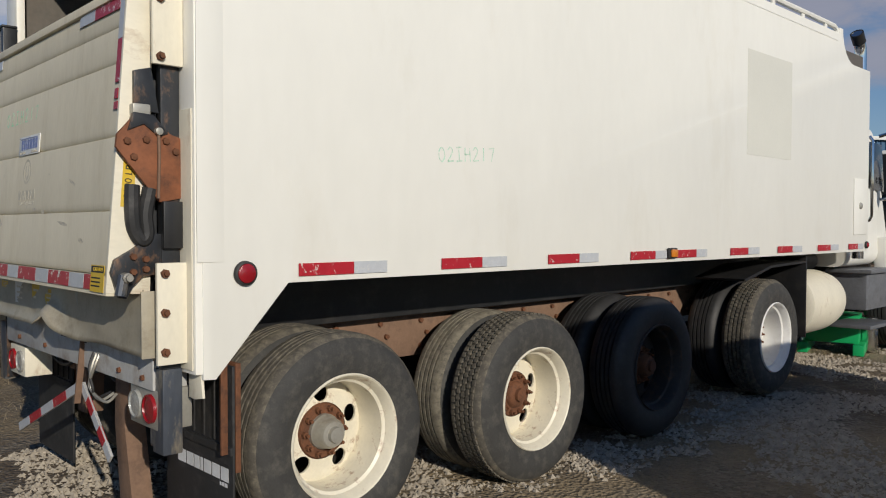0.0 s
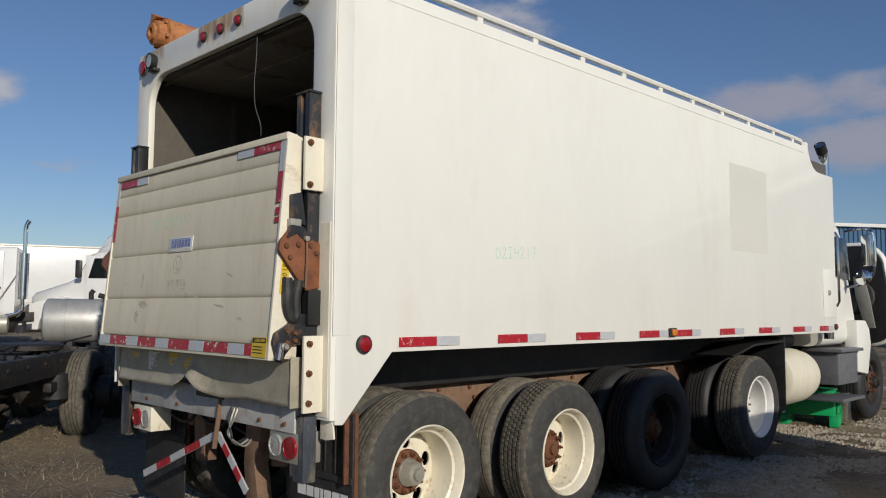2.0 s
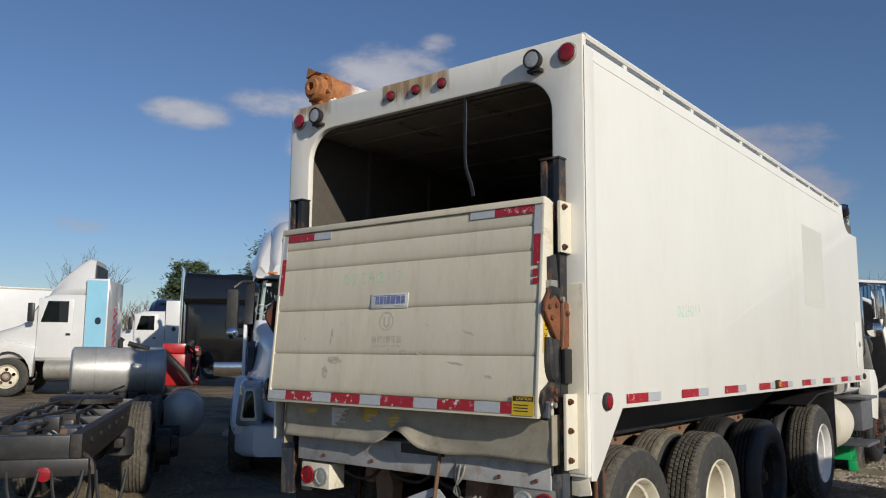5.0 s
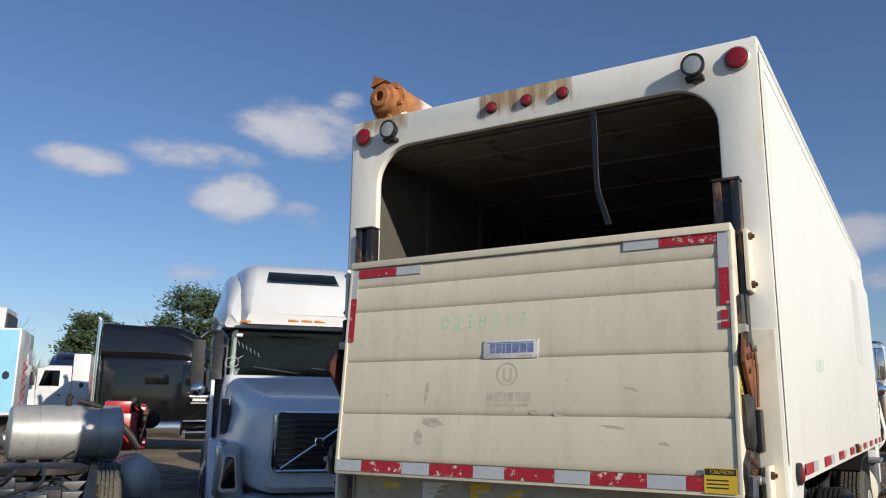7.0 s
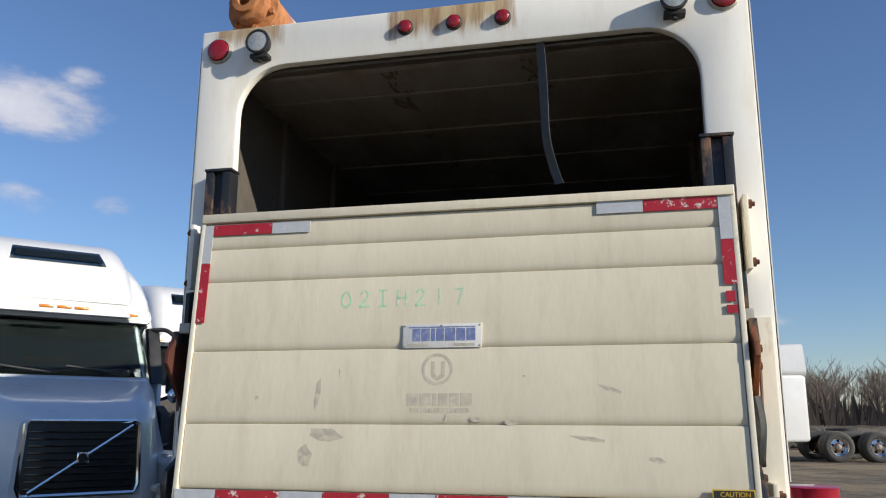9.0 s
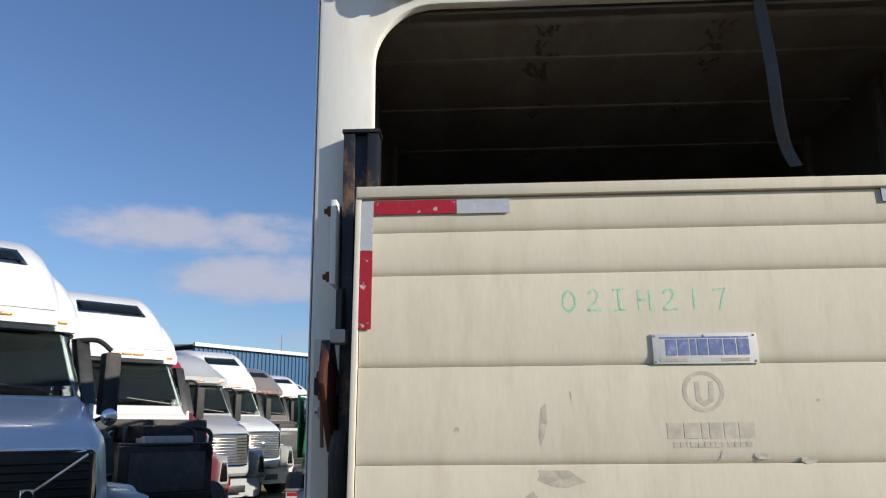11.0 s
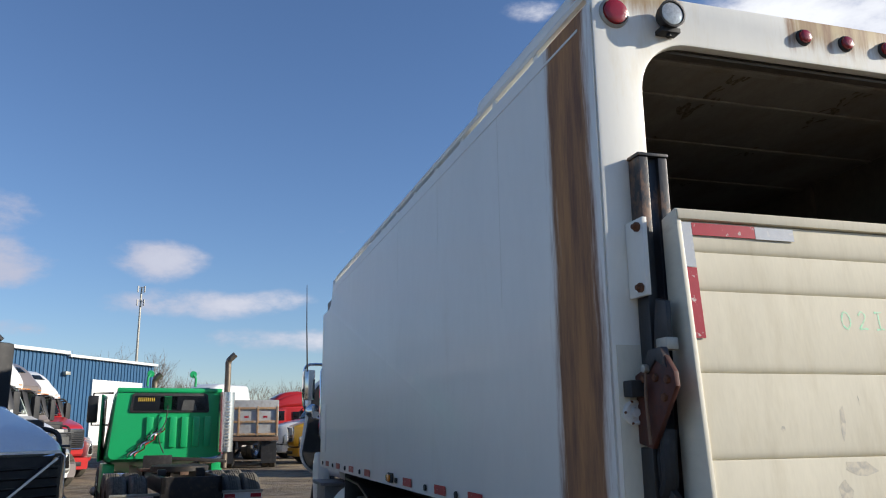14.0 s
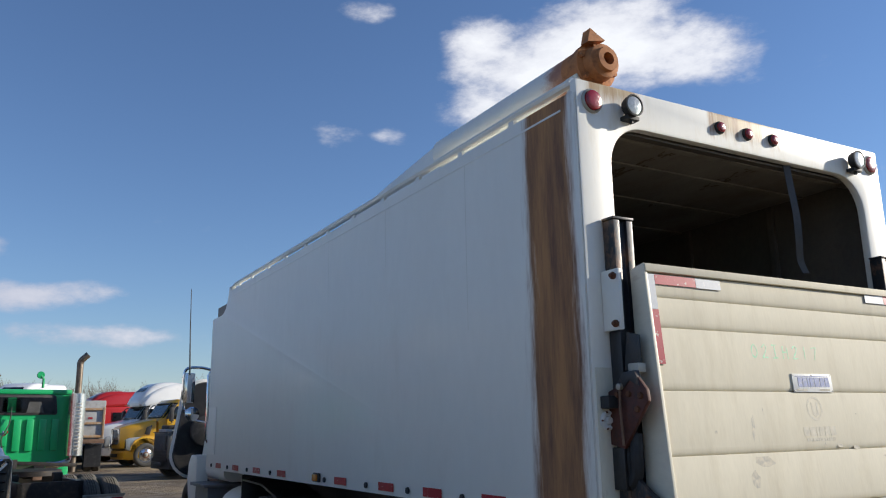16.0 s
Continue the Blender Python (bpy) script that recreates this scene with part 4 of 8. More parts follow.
# lift columns, brackets, arms
for s in (-1, 1):
    y = s * 1.092
    bm = bmesh.new()
    prism(bm, [(-0.006, y - 0.062), (-0.085, y - 0.062), (-0.085, y - 0.022), (-0.065, y - 0.022), (-0.065, y + 0.022), (-0.085, y + 0.022), (-0.085, y + 0.062), (-0.006, y + 0.062)], "z", 0.62, 2.72, 0.004)
    col = part("lift_column", bm, RUSTBLACK, truck, "black steel lift column with worn rusty paint")
    part("column_cap", B(-0.09, -0.005, y - 0.067, y + 0.067, 2.722, 2.735, 0.003), RUSTBLACK, col)
    for z0, z1, bolts, yo in ((2.17, 2.465, (2.2, 2.43), 1.165), (0.977, 1.385, (1.03, 1.187, 1.343), 1.19)):
        lo, hi = sorted((s * yo, s * (yo + 0.021)))
        pl = part("bracket_plate", B(-0.13, -0.004, lo, hi, z0, z1, 0.006), CREAM if s < 0 else WHITE, truck, "white bracket plate with rusty bolts")
        for z in bolts:
            bm = bmesh.new()
            cyl(bm, (-0.1, s * (yo + 0.021), z), (-0.1, s * (yo + 0.036), z), 0.018, 6)
            cyl(bm, (-0.1, s * (yo + 0.036), z), (-0.1, s * (yo + 0.047), z), 0.01, 8)
            part("bolt", bm, RUST, pl)
    # pivot arm plate beside the gate
    arm = part("pivot_arm", prism(bmesh.new(), [(-0.268, 1.835), (-0.262, 1.885), (-0.215, 1.94), (-0.19, 1.965), (-0.13, 1.955), (-0.05, 1.9), (-0.003, 1.885), (0.007, 1.645), (-0.095, 1.625), (-0.15, 1.69)], "y", *sorted((s * 1.145, s * 1.165)), 0.004), ARMRUST if s < 0 else RUSTDARK, truck, "rusty steel pivot arm of the lift gate")
    part("arm_cap", prism(bmesh.new(), [(-0.225, 1.9), (-0.2, 1.975), (-0.12, 1.97), (-0.06, 1.9), (-0.1, 1.885), (-0.16, 1.93)], "y", *sorted((s * 1.142, s * 1.172)), 0.004), RUSTBLACK, arm)
    for bx, bz in ((-0.225, 1.86), (-0.2, 1.8), (-0.15, 1.87), (-0.07, 1.87), (-0.03, 1.83)):
        part("bolt", lathe(bmesh.new(), (bx, s * 1.164, bz), (0, s, 0), [(0, 0.016), (0.012, 0.014), (0.014, 0.006)], 6), RUST, arm)
    part("tie_rod", tube(bmesh.new(), [(-0.105, s * 1.18, 1.9), (-0.106, s * 1.185, 1.8), (-0.108, s * 1.18, 1.64)], 0.006, 6), FRAME, arm)
    part("rod_eye", lathe(bmesh.new(), (-0.105, s * 1.17, 1.905), (0, s, 0), [(0, 0.015), (0.02, 0.015), (0.022, 0.008)], 12), STEEL, arm)
    if s > 0:
        arm.location = (0, 0.02, 0)
    part("upper_link", prism(bmesh.new(), [(-0.19, 1.99), (-0.19, 2.14), (-0.12, 2.16), (-0.09, 1.98)], "y", *sorted((s * 1.13, s * 1.15)), 0.004), RUSTBLACK, truck, "worn black link plate above the arm")
    hose = part("hydraulic_hose", tube(bmesh.new(), curve_pts([(-0.195, s * 1.135, 1.69), (-0.2, s * 1.145, 1.6), (-0.19, s * 1.14, 1.52), (-0.16, s * 1.14, 1.475), (-0.14, s * 1.14, 1.5), (-0.145, s * 1.14, 1.58), (-0.125, s * 1.14, 1.68)]), 0.03, 10), RUBBER, truck, "looped black rubber hose")
    hose.location = (0.07 if s > 0 else 0.0, 0, 0)
    low = part("pivot_arm", prism(bmesh.new(), [(-0.285, 1.35), (-0.27, 1.4), (-0.2, 1.44), (-0.12, 1.5), (-0.07, 1.5), (-0.075, 1.34), (-0.16, 1.33), (-0.2, 1.29), (-0.225, 1.245), (-0.255, 1.25)], "y", *sorted((s * 1.125, s * 1.15)), 0.004), RUSTBLACK, truck, "black steel lower arm with bolts")
    for bx, bz in ((-0.2, 1.41), (-0.15, 1.4), (-0.2, 1.35), (-0.15, 1.36)):
        part("bolt", lathe(bmesh.new(), (bx, s * 1.15, bz), (0, s, 0), [(0, 0.015), (0.014, 0.013)], 6), RUST, low)
    part("pin", lathe(bmesh.new(), (-0.235, s * 1.14, 1.33), (0, s, 0), [(0, 0.02), (0.05, 0.02), (0.055, 0.014), (0.07, 0.014)], 8), STEEL, low)
    part("roller", tube(bmesh.new(), [(-0.24, s * 1.16, 1.34), (-0.255, s * 1.16, 1.26)], 0.022, 10), WORN, low)
    part("stop_block", B(-0.088, -0.006, *sorted((s * 1.156, s * 1.182)), 1.44, 1.63, 0.006), BLACK, truck, "black stop block on the lift column")
    part("column_wear", B(-0.0872, -0.0858, *sorted((s * 1.035, s * 1.068)), 0.63, 1.0), WORN, col, smooth=False)
    part("column_foot", B(-0.088, -0.004, s * 1.11 - 0.05, s * 1.11 + 0.05, 0.6, 0.95, 0.006), WORN, col, "worn bare steel foot of the column")
    part("gate_catch", B(-0.2, -0.13, *sorted((s * 1.115, s * 1.165)), 1.965, 2.01, 0.006), STEEL, truck)
    part("cylinder_rod", tube(bmesh.new(), [(-0.05, s * 1.0, 1.0), (-0.05, s * 1.0, 2.5)], 0.022, 10), BLACK, truck)

part("cable_block", B(-0.07, -0.009, 1.15, 1.24, 1.807, 1.867, 0.008), RUBBER, truck, "black cable block on the pillar")
fl = part("socket_flange", lathe(bmesh.new(), (-0.0085, 1.2, 1.753), (-1, 0, 0), [(0, 0.046), (0.01, 0.045), (0.014, 0.036), (0.006, 0.03), (0.006, 0.02), (0.02, 0.016), (0.021, 0.003)], 22), LABEL, truck, "round white socket flange on the pillar")
for i in range(5):
    a = i * 1.2566
    part("bolt", lathe(bmesh.new(), (-0.018, 1.2 + 0.04 * math.cos(a), 1.753 + 0.04 * math.sin(a)), (-1, 0, 0), [(0, 0.006), (0.006, 0.004)], 6), RUST, fl)

# ---------------------------------------------------------------- tail: dented apron, cross beam, lamps, tape bars
bm = bmesh.new()
cols, rows = 84, 12
grid = []


def apron_edge(y):
    """Height of the torn lower edge: straight ends, a peak where it was pushed up."""
    return 1.02 + 0.085 * math.exp(-((y - 0.0) / 0.09) ** 2) + 0.07 * math.exp(-((y + 0.12) / 0.08) ** 2) - 0.018 * math.exp(-((y + 0.42) / 0.16) ** 2) - 0.02 * max(0, -y - 0.3)


for j in range(rows + 1):
    row = []
    for i in range(cols + 1):
        u, v = i / cols, j / rows
        y = 1.04 - 2.17 * u
        zlow = apron_edge(y)
        z = 1.275 + (zlow - 1.275) * v
        crush = math.exp(-((y + 0.05) / 0.2) ** 2)
        x = -0.15 - 0.02 * max(0, v - 0.8) / 0.2 * (1 if y > 0.1 else 0.2)
        x += crush * (0.03 * v ** 2 * math.sin(19 * y + 1.2) - 0.045 * v ** 3) - 0.03 * v * max(0.0, 1 - abs(y + 0.22) / 0.2)
        x += 0.012 * v * noise.noise((y * 5, v * 3, 1.7)) + 0.02 * crush * v * noise.noise((y * 14, v * 5, 4.0))
        row.append(bm.verts.new((x, y, z)))
    grid.append(row)
for j in range(rows):
    for i in range(cols):
        bm.faces.new((grid[j][i], grid[j][i + 1], grid[j + 1][i + 1], grid[j + 1][i]))
apron = part("rear_apron", bm, APRON, truck, "dented sheet-metal apron below the gate")
mod = apron.modifiers.new("thick", "SOLIDIFY")
mod.thickness = 0.006
for y, z, w, h, mt in ((0.78, 1.2, 0.12, 0.035, YELLOW), (0.5, 1.17, 0.16, 0.12, LABEL), (0.22, 1.16, 0.12, 0.15, YELLOW), (0.0, 1.17, 0.14, 0.09, YELLOW), (-0.3, 1.18, 0.2, 0.12, STEEL)):
    o = part("apron_label", B(-0.1565, -0.1545, y - w / 2, y + w / 2, z - h / 2, z + h / 2), mt, truck, smooth=False)
    if mt is not STEEL:
        for k in range(3):
            part("print_bar", B(-0.158, -0.1567, y - w * 0.38, y + w * 0.3, z - h * 0.3 + k * h * 0.25, z - h * 0.3 + k * h * 0.25 + h * 0.08), FADED, o, smooth=False)
bm = bmesh.new()
box(bm, -0.1, 0.05, -1.09, 0.97, 0.855, 1.04, 0.008)
beam = part("cross_beam", bm, GREY_BEAM, truck, "grey painted rear cross beam")
part("step_slot", B(-0.104, -0.1005, -0.35, 0.0, 0.975, 1.036), BLACK, beam, smooth=False)
part("apron_end", B(-0.165, -0.006, -1.142, -1.134, 1.0, 1.27, 0.002), APRON, truck, "folded end of the apron")
part("apron_end", B(-0.165, -0.006, 1.046, 1.054, 0.96, 1.27, 0.002), APRON, truck, "folded end of the apron")
for y in (0.7, 0.25, -0.75, -1.0):
    part("bolt", lathe(bmesh.new(), (-0.1, y, 0.9), (-1, 0, 0), [(0, 0.014), (0.012, 0.012)], 6), RUST, beam)
part("tail_skirt", B(0.0, 0.03, 0.95, 1.2, 0.62, 1.2, 0.006), STEEL, truck)
part("skirt_flap", prism(bmesh.new(), [(-1.149, 0.93), (-1.255, 0.93), (-1.27, 0.835), (-1.2, 0.822), (-1.149, 0.825)], "x", 0.028, 0.04, 0.002), CREAM, truck, "bent sheet flap at the skirt corner")
for s in (-1, 1):
    y, zl = (0.8, 0.752) if s > 0 else (-0.976, 0.776)
    hous = part("tail_lamp_box", B(-0.09, 0.06, y - 0.14, y + 0.14, zl - 0.085, zl + 0.085, 0.01), CREAM if s > 0 else STEEL, truck, "tail lamp box with two round lenses")
    for dy, lens in ((0.07, LENS_RED if s > 0 else LENS_CLEAR), (-0.07, LENS_CLEAR if s > 0 else LENS_RED)):
        bm = bmesh.new()
        lathe(bm, (-0.09, y + dy, zl), (-1, 0, 0), [(0, 0.062), (0.014, 0.06), (0.015, 0.052), (0.009, 0.05), (0.013, 0.03), (0.014, 0.003)], 20)
        part("lens", bm, lens, hous)
for s, (p, q) in ((1, ((-0.11, 0.69, 0.385), (-0.1, -0.27, 0.762))), (-1, ((-0.1, -0.29, 0.765), (-0.09, -0.61, 0.47)))):
    p, q = Vector(p), Vector(q)
    d = (q - p).normalized()
    y_ax = Vector((0, 0, 1)) - d * d.z
    m = basis(p, d, y_ax)
    L = (q - p).length
    bar = part("tape_bar", B(0, L, -0.024, 0.024, -0.004, 0.004, 0.002), GREY_BEAM, truck, "bent underride bar with red and white tape")
    bar.matrix_local = m
    n = 5
    for k in range(n):
        for zz in (0.0045, -0.0065):
            part("reflective_tape", B(L * k / n, L * (k + 1) / n - 0.003, -0.0225, 0.0225, zz, zz + 0.002), RED if k % 2 else SILVER, bar, smooth=False)
part("hitch_post", prism(bmesh.new(), [(-0.44, 0.86), (-0.62, 0.86), (-0.54, 0.6), (-0.66, 0.1), (-0.5, 0.1), (-0.42, 0.6)], "x", 0.0, 0.1, 0.006), FRAME, truck, "rusty bent hitch post")
part("hitch_gusset", prism(bmesh.new(), [(-0.5, 0.855), (-0.8, 0.855), (-0.7, 0.6), (-0.55, 0.58)], "x", 0.11, 0.13, 0.004), FRAME, truck, "rusty gusset plate")
part("hitch_post", prism(bmesh.new(), [(0.42, 0.85), (0.3, 0.85), (0.24, 0.72), (0.26, 0.5), (0.37, 0.5)], "x", 0.1, 0.2, 0.006), FRAME, truck, "rusty bent hitch post")
part("prop_rod", B(-0.015, 0.015, -0.006, 0.006, 0.0, 0.33, 0.003, m=pose(-0.125, -0.285, 0.68, 6, 4, 0)), FRAME, truck, "thin rusty prop rod")
for k, dy in enumerate((-0.43, -0.46, -0.49)):
    part("cable", tube(bmesh.new(), curve_pts([(-0.07, dy, 0.99), (-0.12, dy - 0.01, 0.88), (-0.12, dy + 0.05 * (k - 1), 0.78), (-0.1, dy - 0.03 - 0.03 * k, 0.73), (-0.05, dy - 0.09, 0.76)]), 0.007, 6), STEEL if k else RUBBER, truck)
for k, (y, z) in enumerate(((-0.3, 0.79), (0.1, 0.8), (0.55, 0.78))):
    part("air_line", tube(bmesh.new(), curve_pts([(0.08, y + 0.2, 0.9), (0.06, y + 0.1, z), (0.08, y - 0.1, z - 0.03), (0.1, y - 0.25, 0.88)]), 0.011, 6), RUBBER, truck)

# mud flap with the maker's word as bars
for s in (-1, 1):
    bm = bmesh.new()
    y0, y1 = sorted((s * 0.64, s * 1.27))
    box(bm, 0.16, 0.172, y0, y1, 0.13, 0.95, 0.003)
    flap = part("mud_flap", bm, RUBBER, truck, "black rubber mud flap with white print")
    for k in range(6):
        part("flap_rib", B(0.152, 0.162, y0 + 0.05 + 0.095 * k, y0 + 0.065 + 0.095 * k, 0.62, 0.92, 0.002), RUBBER, flap)
    part("flap_hem", B(0.15, 0.163, y0, y1, 0.575, 0.61, 0.003), RUBBER, flap)
    if s < 0:
        turned = basis((0.1595, 0, 0), (0, -1, 0), (0, 0, 1))
        o = part("print_panel", B(0.75, 1.24, 0.43, 0.53, -0.001, 0.0002), RUBBER, flap, smooth=False)
        o.matrix_local = turned
        letter_blocks(o, 0.762, 1.235, 0.456, 0.514, (1.3, 1.1, 0.8, 0.4, 1.1, 1.1, 1.1), WHITE_PRINT, 0.0004, 0.16)
        letter_blocks(o, 1.16, 1.225, 0.432, 0.448, (0.5, 1, 1), WHITE_PRINT, 0.0004, 0.2)
    part("flap_rail", B(0.175, 0.2, y0, y1, 0.5, 0.96, 0.004), RUST, truck)
    part("flap_iron", B(0.12, 0.15, *sorted((s * 1.235, s * 1.25)), 0.58, 1.0, 0.003), RUST, truck, "rusty flap hanger iron")

# ---------------------------------------------------------------- chassis and running gear
for s in (-1, 1):
    lo, hi = sorted((s * 0.5, s * 0.42))
    part("sub_frame", prism(bmesh.new(), [(0.25, 1.285), (0.35, 0.99), (6.2, 1.02), (6.3, 1.285)], "y", *sorted((s * 0.62, s * 0.58))), BLACK, truck, "black sill plate under the box")
    fr = part("frame_rail", B(0.1, 10.6, lo, hi, 0.72, 1.0, 0.01), FRAME, truck, "rust-brown frame rail")
    for k in range(16):
        for dz in (0.78, 0.86, 0.94):
            bx, by = 0.9 + k * 0.33 + (0.05 if dz == 0.86 else 0), hi if s > 0 else lo
            part("bolt", cyl(bmesh.new(), (bx, by, dz), (bx, by + s * 0.02, dz), 0.016, 6), RUST, fr)
for x in (0.5, 1.5, 2.9, 4.2, 5.9):
    part("cross_member", B(x, x + 0.1, -0.57, 0.57, 1.1, 1.28, 0.005), BLACK, truck)
AX = ((0.785, 0.525), (2.195, 0.505), (3.54, 0.53), (5.447, 0.565))
for x, HZ in AX:
    part("axle", cyl(bmesh.new(), (x, -0.95, HZ), (x, 0.95, HZ), 0.07, 12), DARKGREASE, truck)
    part("differential", lathe(bmesh.new(), (x - 0.22, 0, HZ), (1, 0, 0), [(0, 0.05), (0.05, 0.17), (0.2, 0.22), (0.36, 0.17), (0.42, 0.06)], 16), DARKGREASE, truck)
DRIVE = {}
DARKRUBBER = material("cleaner_black_tyre", (0.022, 0.022, 0.023), 0.6, vary=0.25, scale=7, bump=0.15, other=(0.05, 0.048, 0.045), amount=0.5)


def put_wheel(key, m, **k):
    if key not in DRIVE:
        DRIVE[key] = make_wheel(truck, m, **k)
    else:
        dup(DRIVE[key], truck, m)


DARKRIM = material("bare_dark_wheel", (0.035, 0.03, 0.027), 0.7, 0.2, vary=0.3, scale=6, bump=0.15, other=(0.12, 0.06, 0.03), amount=0.7)
CLEANRIM = material("clean_white_wheel", (0.8, 0.79, 0.76), 0.3, vary=0.06, scale=6, bump=0.03, other=(0.5, 0.45, 0.4), amount=0.4)
STYLES = ({"hub_mat": STEEL, "dish": 0.25, "hub_len": 0.13, "hub_r": 0.08}, {"blocks": True, "dish": 0.24, "hub_len": 0.07, "hub_r": 0.085}, {"rim_mat": DARKRIM, "dish": 0.2, "mats": (DARKRUBBER, DARKRUBBER)}, {"rim_mat": CLEANRIM, "blocks": True, "dish": 0.25, "hub_len": 0.06, "hub_mat": CLEANRIM})
for i, (x, HZ) in enumerate(AX):
    for s, turn in ((-1, RIGHT), (1, LEFT)):
        put_wheel("out%d" % i, Matrix.Translation((x, s * 1.215, HZ)) @ turn, **STYLES[i])
        put_wheel("in%d" % min(i, 2), Matrix.Translation((x, s * 0.885, HZ)) @ turn, rim_mat=DARKRIM, detail=False, mats=((TYRE, TREAD), (TYRE, DUSTY), (DARKRUBBER, DARKRUBBER))[min(i, 2)])
FX, HZ = 9.35, 0.57
for s, turn in ((-1, RIGHT), (1, LEFT)):
    put_wheel("front", Matrix.Translation((FX, s * 1.08, HZ)) @ turn, width=0.3, dish=0.06, hub_mat=DARKGREASE, rim_mat=DARKRIM, mats=(DARKRUBBER, DARKRUBBER))
part("front_axle", B(FX - 0.06, FX + 0.06, -1.0, 1.0, 0.46, 0.58, 0.02), DARKGREASE, truck)

# guards ahead of the drive wheels, fuel tank, steps, air tanks
for s in (-1, 1):
    lo, hi = sorted((s * 0.75, s * 1.2))
    part("wheel_guard", B(6.12, 6.14, lo, hi, 0.5, 1.26, 0.004), BLACK, truck, "black splash guard plate")
    part("guard_top", prism(bmesh.new(), [(4.9, 1.08), (5.4, 1.18), (6.12, 1.2), (6.12, 1.22), (5.38, 1.2), (4.88, 1.1)], "y", lo, hi), BLACK, truck)
    bm = bmesh.new()
    lathe(bm, (6.25, s * 0.9, 0.78), (1, 0, 0), [(0, 0.06), (0.015, 0.28), (0.04, 0.32), (0.5, 0.325), (0.75, 0.318), (0.92, 0.29), (1.05, 0.23), (1.13, 0.14), (1.16, 0.04)], 36)
    tank = part("fuel_tank", bm, CREAM, truck, "large cream-white painted fuel tank")
    bm = bmesh.new()
    box(bm, 7.85, 8.55, *sorted((s * 0.72, s * 1.16)), 0.62, 1.06, 0.03)
    box(bm, 7.8, 8.6, *sorted((s * 0.74, s * 1.22)), 1.03, 1.07, 0.008)
    box(bm, 7.8, 8.6, *sorted((s * 0.74, s * 1.22)), 0.42, 0.46, 0.008)
    part("battery_step", bm, STEPGREY, truck, "grey battery box with tread steps")
    part("air_tank", lathe(bmesh.new(), (6.6, s * 0.75, 1.18), (1, 0, 0), [(0, 0.05), (0.05, 0.1), (0.7, 0.1), (0.75, 0.05)], 16), BLACK, truck)

# cab, open bonnet, mirrors, exhausts
bm = bmesh.new()
loft(bm, [(7.62, 1.02, 0.98, 1.1, 2.66, 0.12), (7.8, 1.03, 0.99, 1.1, 2.72, 0.14), (8.55, 1.03, 0.97, 1.1, 2.72, 0.14), (8.75, 1.0, 0.93, 1.1, 2.64, 0.14), (9.12, 0.98, 0.9, 1.1, 1.95, 0.1)])
cab = part("cab", bm, WHITE, truck, "white day cab ahead of the box")
for s in (-1, 1):
    lo, hi = sorted((s * 1.005, s * 1.018))
    part("side_window", prism(bmesh.new(), [(7.95, 2.0), (8.8, 1.95), (8.7, 2.5), (8.0, 2.52)], "y", lo, hi, 0.003), BLACK_GLOSS, cab)
    part("cowl", prism(bmesh.new(), [(8.6, 0.75), (9.0, 0.7), (9.15, 1.1), (9.1, 1.3), (8.95, 1.42), (8.6, 1.42)], "y", *sorted((s * 0.98, s * 1.15)), 0.03), WHITE, cab)
    part("grab_rail", tube(bmesh.new(), [(7.62, s * 1.24, 1.6), (7.62, s * 1.27, 1.65), (7.62, s * 1.27, 2.45), (7.62, s * 1.24, 2.5)], 0.016, 8), CHROME, cab)
    mir = part("mirror_bracket", tube(bmesh.new(), curve_pts([(8.65, s * 1.0, 2.6), (8.68, s * 1.15, 2.63), (8.7, s * 1.33, 2.6), (8.7, s * 1.36, 2.4), (8.7, s * 1.34, 2.05), (8.68, s * 1.2, 1.9), (8.65, s * 1.02, 1.86)]), 0.02, 8), CHROME, truck)
    part("mirror_glass", B(8.66, 8.74, s * 1.275 - 0.07, s * 1.275 + 0.07, 2.13, 2.55, 0.02), CHROME, mir, "tall chrome door mirror")
    bm = bmesh.new()
    lathe(bm, (8.66, s * 1.23, 1.98), (-1, 0, 0), [(-0.06, 0.02), (-0.04, 0.07), (0.0, 0.1), (0.01, 0.1), (0.03, 0.06), (0.036, 0.01)], 20)
    part("convex_mirror", bm, CHROME, mir)
    st = part("exhaust_pipe", tube(bmesh.new(), curve_pts([(7.64, s * 1.13, 1.2), (7.64, s * 1.13, 2.0), (7.64, s * 1.13, 3.1), (7.64, s * 1.13, 3.38), (7.6, s * 1.13, 3.5), (7.52, s * 1.13, 3.58)]), 0.06, 14), CHROME, truck, "chrome exhaust stack with curved tip") if s < 0 else None
    if st:
        part("stack_mouth", lathe(bmesh.new(), (7.6, s * 1.13, 3.5), (-0.7, 0, 0.72), [(0, 0.066), (0.12, 0.068), (0.12, 0.056), (0.0, 0.05)], 16), BLACK, st)
# the one-piece bonnet stands tipped forward, its dark inside towards the cab
bm = bmesh.new()
loft(bm, [(10.02, 1.2, 1.08, 1.06, 2.52, 0.34, {"bow": -0.06}), (10.05, 1.23, 1.12, 1.03, 2.56, 0.38, {"bow": -0.06}), (10.14, 1.22, 1.1, 1.05, 2.54, 0.4), (10.35, 1.05, 0.95, 1.2, 2.4, 0.35), (10.6, 0.8, 0.8, 1.35, 2.2, 0.3)], n=8)
hood = part("bonnet", bm, WHITE, truck, "white bonnet tipped forward, black inside")
part("bonnet_lining", loft(bmesh.new(), [(9.985, 1.18, 1.06, 1.08, 2.5, 0.34, {"bow": -0.06}), (10.0195, 1.19, 1.07, 1.07, 2.51, 0.34, {"bow": -0.06})], n=8), BLACK, hood)
